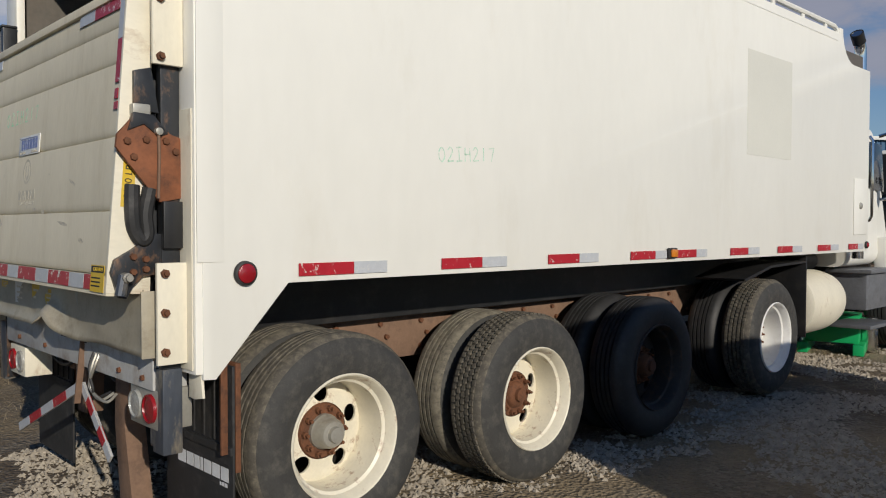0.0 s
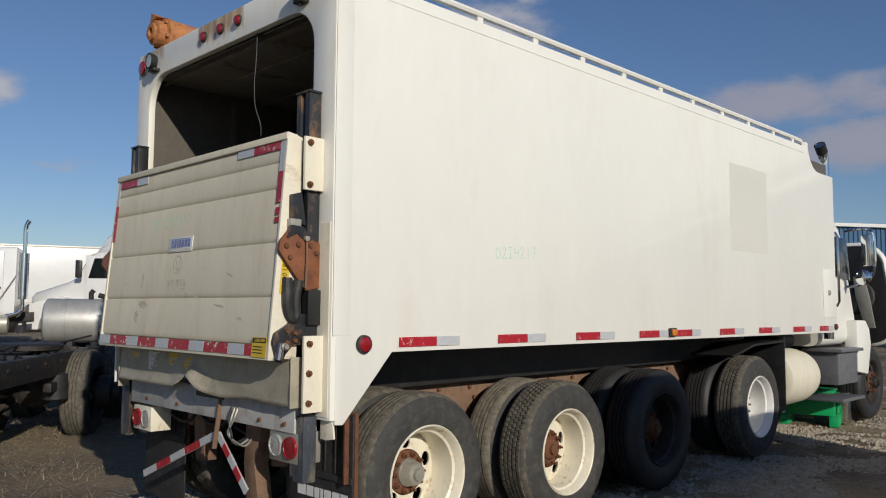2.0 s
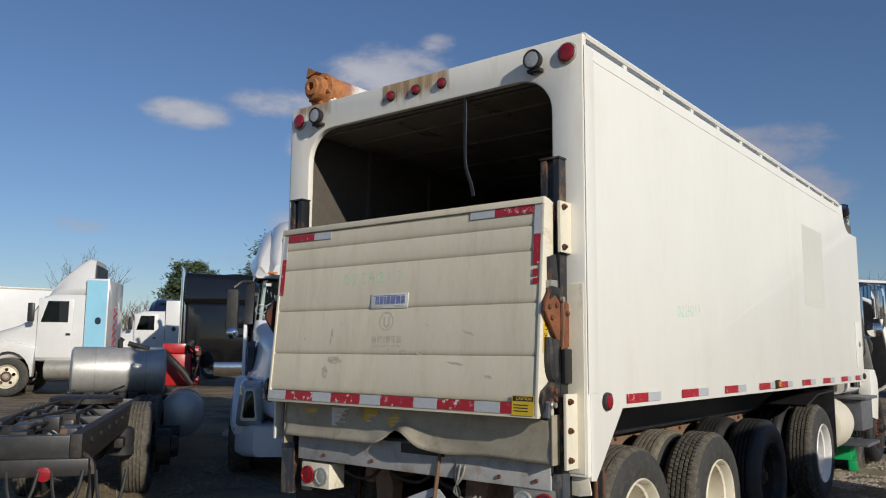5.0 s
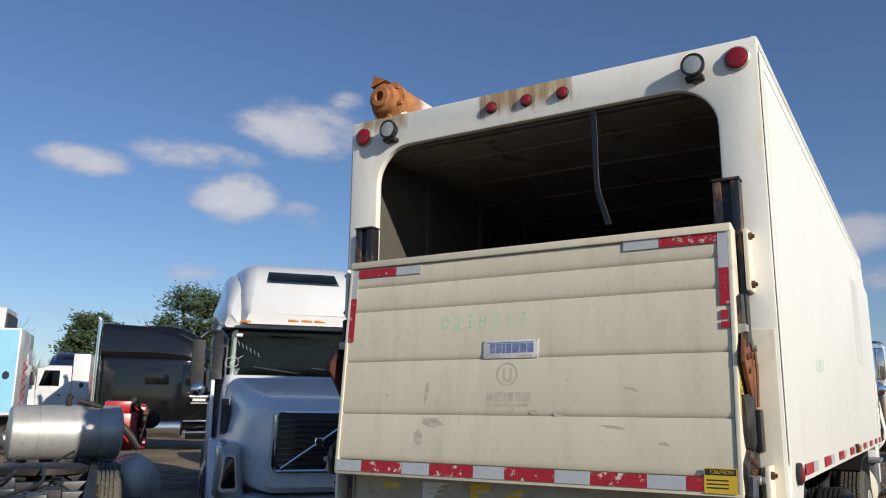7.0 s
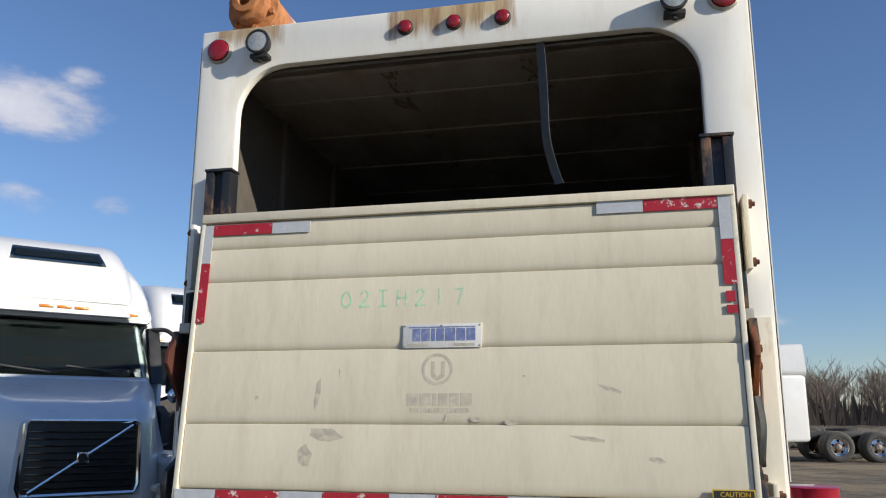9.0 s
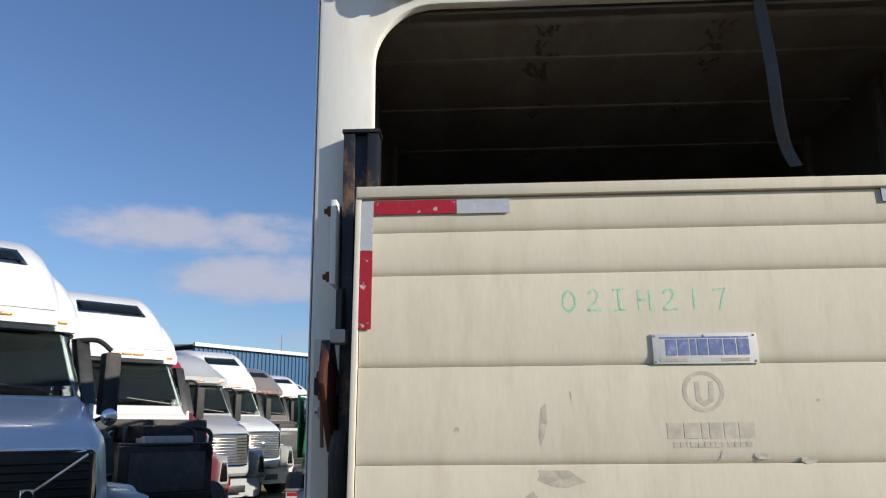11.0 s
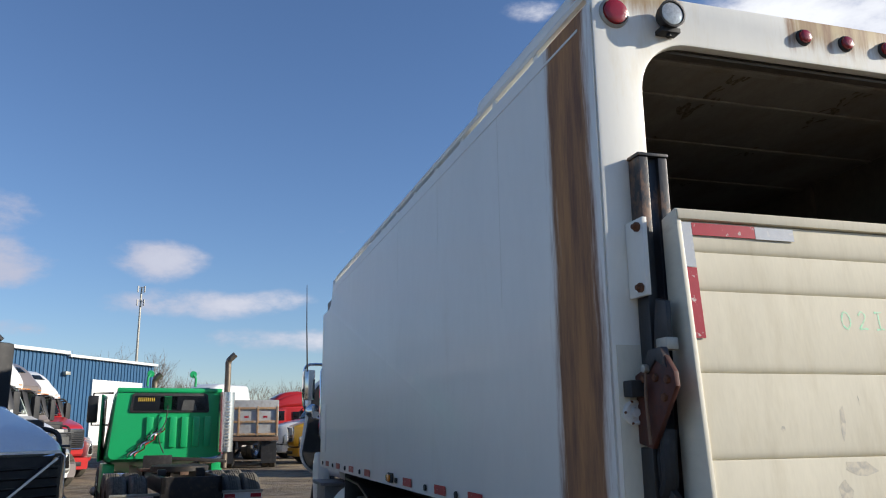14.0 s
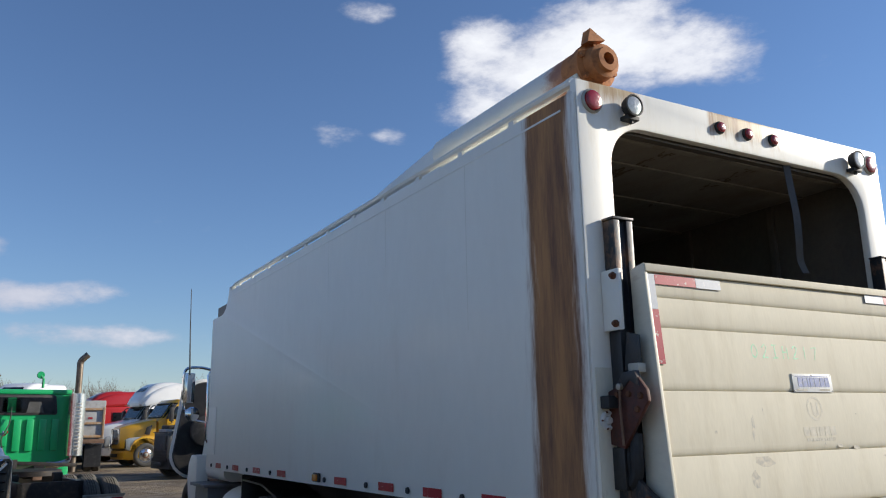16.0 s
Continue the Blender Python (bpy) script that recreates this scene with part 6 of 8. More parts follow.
# ---------------------------------------------------------------- green day cab, seen from behind
BROWNPIPE = material("heat_browned_steel", (0.2, 0.16, 0.12), 0.45, 0.6, vary=0.25, scale=8, bump=0.1, other=(0.08, 0.06, 0.05), amount=0.7)


def day_cab_rear(x, y, heading):
    t = thing("day_cab_tractor", "bright green day cab tractor with tall exhaust stack, bonnet facing away", "truck", pose(x, y, 0.04, 0, 0, heading))
    for s in (-1, 1):
        part("frame_rail", B(-3.25, 2.6, *sorted((s * 0.38, s * 0.46)), 0.75, 1.0, 0.01), BLACK, t)
        st = part("battery_box", B(0.2, 1.2, *sorted((s * 0.7, s * 1.1)), 0.5, 0.95, 0.03), ALU, t)
    bm = bmesh.new()
    loft(bm, [(0.0, 1.06, 0.98, 1.2, 2.46, 0.1), (0.1, 1.1, 1.0, 1.15, 2.5, 0.1), (1.3, 1.1, 0.96, 1.1, 2.52, 0.12), (1.6, 1.06, 0.9, 1.1, 2.44, 0.12), (1.95, 1.0, 0.9, 1.1, 1.85, 0.1), (3.4, 0.8, 0.7, 0.9, 1.6, 0.15), (3.7, 0.7, 0.6, 0.8, 1.45, 0.15)])
    cab = part("cab", bm, GREEN, t)
    for k in range(6):
        yy = -0.78 + k * 0.215
        bm = bmesh.new()
        box(bm, -0.045, 0.01, yy, yy + 0.13, 1.4 if k < 4 else 1.5, 1.98, 0.02)
        part("pressed_rib", bm, GREEN, cab)
    part("window_seal", prism(bmesh.new(), [(-0.72, 2.06), (0.72, 2.06), (0.74, 2.1), (0.7, 2.4), (0.66, 2.43), (-0.66, 2.43), (-0.7, 2.4), (-0.74, 2.1)], "x", -0.025, 0.02, 0.006), RUBBER, cab)
    part("rear_window", prism(bmesh.new(), [(-0.68, 2.1), (0.68, 2.1), (0.65, 2.38), (-0.65, 2.38)], "x", -0.032, -0.026), BLACK_GLOSS, cab)
    part("lit_pane", prism(bmesh.new(), [(-0.12, 2.12), (0.2, 2.12), (0.2, 2.36), (-0.12, 2.36)], "x", -0.036, -0.033), GLASS, cab)
    part("roof_lip", B(-0.03, 0.1, -0.98, 0.98, 2.44, 2.53, 0.03), GREEN, cab)
    for s in (-1, 1):
        dr = part("door", B(-1.0, 0.0, -0.02, 0.02, 1.15, 2.42, 0.02), GREEN, cab, "green door left ajar" if s > 0 else "")
        dr.matrix_local = pose(1.38, s * 1.09, 0, 0, 0, -7 if s > 0 else 0)
        part("door_window", B(-0.86, -0.12, -0.024, 0.024, 1.84, 2.34, 0.004), BLACK_GLOSS, dr)
        lamp = part("roof_lamp_bracket", tube(bmesh.new(), [(0.0, s * 0.45, 2.56), (-0.02, s * 0.45, 2.72), (0.0, s * 0.4, 2.8)], 0.025, 6), GREEN, cab)
        part("work_lamp", lathe(bmesh.new(), (0.06, s * 0.4, 2.8), (-1, 0, 0), [(0, 0.03), (0.05, 0.07), (0.08, 0.065)], 12), GREEN, lamp)
        part("mirror", B(1.7, 1.82, s * 1.32 - 0.1, s * 1.32 + 0.1, 1.9, 2.45, 0.03), BLACK, t)
        part("mirror_arm", tube(bmesh.new(), [(1.6, s * 0.95, 2.5), (1.75, s * 1.32, 2.5), (1.75, s * 1.32, 1.85), (1.6, s * 0.95, 1.85)], 0.02, 6), BLACK, t)
        part("step", B(0.4, 1.4, *sorted((s * 0.9, s * 1.12)), 0.55, 1.1, 0.03), GREEN, t)
        for ax in (-1.15, -2.35):
            for yo in (1.18, 0.87):
                tractor_wheel(t, Matrix.Translation((ax, s * yo, 0.5)) @ (RIGHT if s < 0 else LEFT), DARKRIM)
        tractor_wheel(t, Matrix.Translation((2.4, s * 1.1, 0.5)) @ (RIGHT if s < 0 else LEFT), front=True)
        fl = part("mud_flap", B(-2.98, -2.97, *sorted((s * 0.53, s * 1.15)), 0.16, 0.72, 0.003), LABEL, t, "white mud flap with red tape")
        for k in range(2):
            part("reflective_tape", B(-2.984, -2.981, s * 0.84 - 0.3 + 0.42 * k, s * 0.84 - 0.3 + 0.42 * k + 0.17, 0.64, 0.7), RED, fl, smooth=False)
        part("flap_hanger", B(-3.0, -2.985, *sorted((s * 0.45, s * 1.17)), 0.72, 0.76, 0.004), STEEL, t)
    for ax in (-1.15, -2.35):
        part("axle", cyl(bmesh.new(), (ax, -0.9, 0.5), (ax, 0.9, 0.5), 0.1, 10), DARKGREASE, t)
    part("fifth_wheel", lathe(bmesh.new(), (-1.75, 0, 1.02), (0, 0, 1), [(0, 0.3), (0.02, 0.48), (0.1, 0.48), (0.12, 0.4)], 20), DARKGREASE, t)
    part("deck_plate", B(-0.95, -0.15, -0.5, 0.55, 1.0, 1.05, 0.01), FRAME, t, "rusty deck plate behind the cab")
    part("deck_board", B(-0.6, -0.4, -0.95, 0.35, 1.18, 1.24, 0.01, m=pose(0, 0, 0, 4, 0, -3)), DARKGREASE, t, "dirty board lying on the deck")
    part("deck_flap", B(-0.45, -0.43, 0.0, 0.5, 1.0, 1.4, 0.01, m=pose(0, 0, 0, 0, -12, 0)), RUBBER, t, "loose black rubber sheet")
    for k in range(7):
        a, c = random.uniform(-0.45, 0.45), -1.1 - 0.28 * k
        part("frame_bracket", B(c, c + 0.12, a - 0.07, a + 0.07, 0.98, 1.04 + random.uniform(0, 0.1), 0.015), (DARKGREASE, FRAME, BLACK)[k % 3], t)
    part("glad_hand_line", tube(bmesh.new(), curve_pts([(-0.05, 0.05, 2.2), (-0.12, 0.08, 1.9), (-0.2, 0.2, 1.6), (-0.25, 0.1, 1.3)]), 0.012, 5), RUBBER, t)
    part("rear_cross_member", B(-3.25, -3.15, -0.46, 0.46, 0.6, 1.0, 0.01), DARKGREASE, t)
    for s, top in ((-1, 3.12), (1, 2.85)):
        yy = s * 1.04 if s < 0 else 0.12
        xx = -0.18 if s < 0 else 1.9
        st = part("exhaust_pipe", tube(bmesh.new(), curve_pts([(xx, yy, 1.0), (xx, yy, 1.6), (xx, yy, top - 0.3), (xx, yy, top - 0.08), (xx - 0.03, yy - 0.04, top), (xx - 0.06, yy - 0.12, top + 0.08)]), 0.06, 12), BROWNPIPE, t, "heat-browned exhaust stack")
        if s < 0:
            sh = part("heat_shield", lathe(bmesh.new(), (xx, yy, 1.3), (0, 0, 1), [(0, 0.1), (0.0, 0.155), (1.15, 0.155), (1.15, 0.06)], 18, cap=False), ALU, st)
            for k in range(14):
                part("louvre", B(xx - 0.16, xx - 0.15, yy - 0.05, yy + 0.05, 1.4 + 0.065 * k, 1.425 + 0.065 * k, 0.003), STEEL, sh)
            part("elbow", tube(bmesh.new(), curve_pts([(xx, yy, 1.34), (xx + 0.02, yy + 0.04, 1.22), (xx + 0.04, yy + 0.25, 1.15), (xx + 0.05, yy + 0.45, 1.15)]), 0.065, 10), ALU, st)
    for k, (c, mt) in enumerate(((0.25, REDP), (0.32, BLUE_PRINT), (0.38, RUBBER))):
        pts = [(-0.06 - 0.03 * math.cos(j * 1.3), c + 0.35 - 0.035 * j + 0.03 * math.sin(j * 1.3), 1.25 + 0.035 * j) for j in range(16)]
        part("coiled_air_line", tube(bmesh.new(), pts, 0.012, 5), mt, t)
    for k in range(9):
        part("window_scrawl", B(-0.037, -0.0355, 0.3 + 0.035 * k, 0.315 + 0.035 * k, 2.27, 2.34), YELLOW, cab, "yellow marker bars on the glass" if k == 0 else "", smooth=False)
    part("far_pillar", B(-0.0345, -0.0327, -0.02, 0.12, 2.11, 2.37), GREEN, cab, smooth=False)
    part("seat_back", prism(bmesh.new(), [(-0.5, 2.1), (-0.2, 2.1), (-0.24, 2.3), (-0.44, 2.3)], "x", -0.0345, -0.0327), GREYCORE, cab)
    return t


day_cab_rear(13.95, 3.3, 9)


# ---------------------------------------------------------------- dump truck behind
TAN_RUST = material("chipped_orange_paint", (0.4, 0.24, 0.12), 0.75, vary=0.25, scale=5, bump=0.2, other=(0.42, 0.38, 0.33), amount=0.85, spread=(0.5, 0.62))


def dump_truck(x, y, heading):
    t = thing("dump_truck", "dump truck with rusty orange and grey tipper body", "truck", pose(x, y, ground_z(x, y), 0, 0, heading))
    body = part("tipper_body", B(0.0, 4.6, -1.2, 1.2, 1.25, 2.72, 0.03), GREY_BEAM, t)
    gatep = part("tailgate", B(-0.06, -0.01, -1.15, 1.15, 1.3, 2.4, 0.01), GREY_BEAM, body, "dented grey tailgate in a rusty orange frame")
    for z in (1.3, 1.8, 2.34):
        part("gate_rib", B(-0.11, -0.061, -1.18, 1.18, z, z + 0.09, 0.01), TAN_RUST, gatep)
    for yy in (-1.18, -0.4, 0.35, 1.1):
        part("gate_rib", B(-0.12, -0.061, yy, yy + 0.08, 1.28, 2.46, 0.01), TAN_RUST, gatep)
    for yy in (-0.75, 0.0):
        part("red_mark", B(-0.066, -0.0605, yy, yy + 0.17, 2.0, 2.08), RED, gatep, smooth=False)
    part("body_sill", B(-0.1, 4.6, -1.22, 1.22, 1.08, 1.24, 0.02), FRAME, body)
    part("cab", loft(bmesh.new(), [(4.9, 1.0, 0.95, 1.0, 2.7, 0.12), (6.0, 1.0, 0.95, 1.0, 2.75, 0.15), (6.4, 1.0, 0.9, 1.0, 1.9, 0.1), (7.6, 0.8, 0.75, 0.8, 1.65, 0.1)]), NAVY, t)
    for s in (-1, 1):
        part("frame_rail", B(-0.2, 7.5, *sorted((s * 0.38, s * 0.46)), 0.75, 1.05, 0.01), BLACK, t)
        part("mud_flap", B(0.05, 0.06, *sorted((s * 0.55, s * 1.15)), 0.2, 1.05), RUBBER, t)
        for ax in (0.8, 2.1):
            for yo in (1.15, 0.84):
                tractor_wheel(t, Matrix.Translation((ax, s * yo, 0.5)) @ (RIGHT if s < 0 else LEFT), DARKRIM)
        tractor_wheel(t, Matrix.Translation((6.6, s * 1.1, 0.5)) @ (RIGHT if s < 0 else LEFT), front=True)
    return t


dump_truck(31.4, 0.85, -4)


# ---------------------------------------------------------------- stripped chassis
def stripped_chassis(x, y, heading):
    t = thing("stripped_chassis", "stripped tractor chassis with tank across its rails and red engine", "chassis", pose(x, y, 0.06, 0, 0, heading))
    for s in (-1, 1):
        r = part("frame_rail", prism(bmesh.new(), [(0, 0.78), (0, 0.96), (9.7, 0.96), (9.7, 0.72), (0.5, 0.72)], "y", *sorted((s * 0.36, s * 0.44)), 0.008), DARKGREASE, t, "greasy black frame rail")
        for k in range(10):
            part("bolt", lathe(bmesh.new(), (0.4 + k * 0.5, s * 0.44, 0.88), (0, s, 0), [(0, 0.022), (0.02, 0.02)], 6), DARKGREASE, r)
        for ax in (3.5, 4.85):
            tractor_wheel(t, Matrix.Translation((ax, s * 0.66, 0.47)) @ (RIGHT if s < 0 else LEFT), DARKRIM)
        part("brake_drum", lathe(bmesh.new(), (3.5, s * 0.7, 0.47), (0, s, 0), [(0, 0.1), (0.01, 0.2), (0.16, 0.2), (0.17, 0.12), (0.24, 0.11), (0.25, 0.03)], 22), DARKGREASE, t, "bare hub and drum without its outer wheel")
        part("air_spring", lathe(bmesh.new(), (2.9, s * 0.4, 0.45), (0, 0, 1), [(0, 0.1), (0.02, 0.13), (0.12, 0.12), (0.15, 0.13), (0.28, 0.12), (0.3, 0.08)], 14), RUBBER, t)
        part("flap_arm", tube(bmesh.new(), curve_pts([(0.1, s * 0.4, 0.82), (0.06, s * 0.5, 0.75), (0.04, s * 0.5, 0.5), (0.0, s * 0.42, 0.22), (-0.02, s * 0.35, 0.1)]), 0.025, 7), DARKGREASE, t)
        part("leaf_spring", B(2.6, 4.4, *sorted((s * 0.36, s * 0.45)), 0.56, 0.66, 0.02), DARKGREASE, t)
        part("tail_lamp", lathe(bmesh.new(), (-0.06, s * 0.22, 0.7), (-1, 0, 0), [(0, 0.055), (0.03, 0.05), (0.035, 0.02)], 14), LENS_RED, t)
    for ax in (3.5, 4.85):
        part("axle", cyl(bmesh.new(), (ax, -0.9, 0.5), (ax, 0.9, 0.5), 0.09, 10), DARKGREASE, t)
        part("differential", lathe(bmesh.new(), (ax - 0.22, 0, 0.52), (1, 0, 0), [(0, 0.06), (0.08, 0.2), (0.26, 0.22), (0.42, 0.1)], 14), DARKGREASE, t)
    for k, xx in enumerate((0.0, 0.8, 1.7, 2.6, 4.4, 6.0, 7.6)):
        part("cross_member", B(xx, xx + 0.09, -0.36, 0.36, 0.78, 0.95, 0.01), BLACK, t)
    part("rear_sill", B(-0.08, 0.0, -0.5, 0.62, 0.68, 0.8, 0.012), BLACK, t)
    for k in range(8):
        xx = 0.3 + 0.42 * k
        part("air_valve", lathe(bmesh.new(), (xx, random.uniform(-0.25, 0.25), 0.8), (0, 0, 1), [(0, 0.05), (0.05, 0.06), (0.1, 0.045), (0.13, 0.02)], 10), (DARKGREASE, DULLALU, DARKGREASE, RUST)[k % 4], t)
        part("air_line", tube(bmesh.new(), curve_pts([(xx, -0.3, 0.85), (xx + 0.2, -0.1, 0.95), (xx + 0.35, 0.12, 0.87), (xx + 0.3, 0.3, 0.9)]), 0.012, 6), RUBBER, t)
    part("fifth_wheel", lathe(bmesh.new(), (3.2, 0, 0.965), (0, 0, 1), [(0, 0.3), (0.02, 0.36), (0.07, 0.36), (0.09, 0.3)], 24), DARKGREASE, t)
    for k in range(6):
        yy = -0.75 + 0.28 * k
        c = random.uniform(0.05, 0.12)
        part("hose", tube(bmesh.new(), curve_pts([(-0.09, yy, 0.72), (-0.13, yy + 0.03, 0.66 - c), (-0.12, yy + 0.1, 0.56 - c), (-0.1, yy + 0.17, 0.64 - c), (-0.08, yy + 0.2, 0.72)]), 0.012, 6), RUBBER, t)
    for k in range(26):
        xx, yy = random.uniform(0.1, 7.5), random.uniform(-0.3, 0.3)
        part("bracket", B(xx, xx + random.uniform(0.06, 0.25), yy - 0.06, yy + 0.06, 0.88, 0.95 + random.uniform(0.0, 0.08), 0.01), (DARKGREASE, BLACK, RUBBER, DARKGREASE, RUSTBLACK)[k % 5], t)
    for k, (a, b) in enumerate((((0.5, 0.2, 1.0), (4.5, 0.3, 1.02)), ((0.3, -0.1, 0.99), (3.6, -0.2, 1.0)), ((0.8, 0.05, 1.0), (5.0, -0.1, 1.05)))):
        mid = [(Vector(a).lerp(Vector(b), q) + Vector((0, 0.08 * math.sin(9 * q + k), 0.03 * math.sin(14 * q)))) for q in (0, 0.25, 0.5, 0.75, 1)]
        part("air_line", tube(bmesh.new(), curve_pts(mid), 0.014, 6), RUBBER, t)
    part("fuel_tank", lathe(bmesh.new(), (5.75, -0.86, 0.64), (1, 0, 0), [(0, 0.05), (0.02, 0.24), (0.06, 0.31), (1.5, 0.31), (1.54, 0.24), (1.56, 0.05)], 28), DULLALU, t, "round aluminium side tank")
    for xx in (6.0, 6.75):
        part("tank_strap", lathe(bmesh.new(), (xx, -0.86, 0.64), (1, 0, 0), [(0, 0.312), (0, 0.318), (0.06, 0.318), (0.06, 0.312)], 28, cap=False), STEEL, t)
    # red engine with its pipes
    eng = part("engine_block", B(7.7, 8.75, -0.72, -0.1, 0.95, 1.5, 0.08), REDP, t, "bright red engine block")
    eng.location = (0.1, -0.2, 0)
    for k in range(9):
        a, b = 7.72 + 0.12 * k, 1.05 + 0.07 * (k * 5 % 8)
        part("casting", lathe(bmesh.new(), (a, -0.74, b), (0, -1, 0), [(0, 0.03), (0.02, 0.085), (0.09, 0.08), (0.12, 0.03)], 10), (REDP, DARKGREASE, REDP)[k % 3], eng)
    for k in range(6):
        part("rocker_cover", B(7.74 + 0.17 * k, 7.88 + 0.17 * k, -0.62, -0.25, 1.5, 1.66, 0.03), (REDP, DARKGREASE)[k % 3 // 2], eng)
        part("injector_line", tube(bmesh.new(), curve_pts([(7.8 + 0.17 * k, -0.78, 1.2), (7.82 + 0.17 * k, -0.83, 1.4), (7.8 + 0.17 * k, -0.7, 1.6)]), 0.016, 6), DARKGREASE, eng)
    part("turbo", lathe(bmesh.new(), (8.2, -0.92, 1.4), (1, 0, 0), [(0, 0.05), (0.03, 0.14), (0.12, 0.15), (0.2, 0.08), (0.35, 0.07)], 16), DARKGREASE, eng)
    part("intake_pipe", tube(bmesh.new(), curve_pts([(7.7, -0.3, 1.5), (7.5, -0.35, 1.45), (7.4, -0.6, 1.2), (7.4, -0.75, 1.0)]), 0.06, 10), DARKGREASE, eng)
    for k in range(10):
        q = random.uniform(7.7, 8.7)
        part("engine_line", tube(bmesh.new(), curve_pts([(q, -0.77, 1.0 + 0.05 * k), (q + 0.1, -0.84, 1.1 + 0.04 * k), (q + 0.25, -0.78, 1.25 + 0.03 * k), (q + 0.2, -0.6, 1.66)]), 0.018, 6), (DARKGREASE, REDP, RUBBER)[k % 3], eng)
    part("oil_cooler", B(7.85, 8.3, -0.86, -0.74, 1.0, 1.25, 0.03), DARKGREASE, eng)
    part("exhaust_manifold", tube(bmesh.new(), curve_pts([(7.8, -0.84, 1.5), (8.1, -0.88, 1.52), (8.4, -0.88, 1.5), (8.7, -0.84, 1.48)]), 0.05, 8), RUST, eng)
    part("loose_elbow", tube(bmesh.new(), curve_pts([(8.9, -0.7, 1.7), (8.85, -0.62, 1.6), (8.75, -0.5, 1.3), (8.7, -0.5, 1.0)]), 0.06, 10), DARKGREASE, eng)
    part("transmission", lathe(bmesh.new(), (6.6, 0, 0.9), (1, 0, 0), [(0, 0.12), (0.3, 0.2), (0.9, 0.24), (1.1, 0.3)], 14), DARKGREASE, t)
    part("front_cross", B(9.1, 9.7, -0.9, 0.9, 0.5, 0.75, 0.03), BLACK, t)
    return t


CH = stripped_chassis(-1.45, 2.35, 54)
tk = thing("loose_fuel_tank", "large bare aluminium fuel tank lying across a stripped frame", "tank", pose(1.78, 6.7, 1.33, 0, 0, -28))
bm = bmesh.new()
lathe(bm, (-0.6, 0, 0), (1, 0, 0), [(0, 0.05), (0.012, 0.26), (0.04, 0.305), (0.07, 0.31), (1.12, 0.31), (1.16, 0.305), (1.188, 0.26), (1.2, 0.05)], 40)
o = part("tank_shell", bm, DULLALU, tk)
part("filler_neck", tube(bmesh.new(), [(0.0, -0.05, 0.29), (0.0, -0.06, 0.39), (0.03, -0.06, 0.43)], 0.035, 10), DARKGREASE, o)
part("clamp", tube(bmesh.new(), curve_pts([(0.1, -0.06, 0.36), (0.2, -0.08, 0.33), (0.36, -0.12, 0.28)]), 0.035, 8), DARKGREASE, o)
for xx in (-0.3, 0.32):
    part("weld_seam", lathe(bmesh.new(), (xx, 0, 0), (1, 0, 0), [(0, 0.311), (0, 0.3135), (0.012, 0.3135), (0.012, 0.311)], 36, cap=False), STEEL, o)


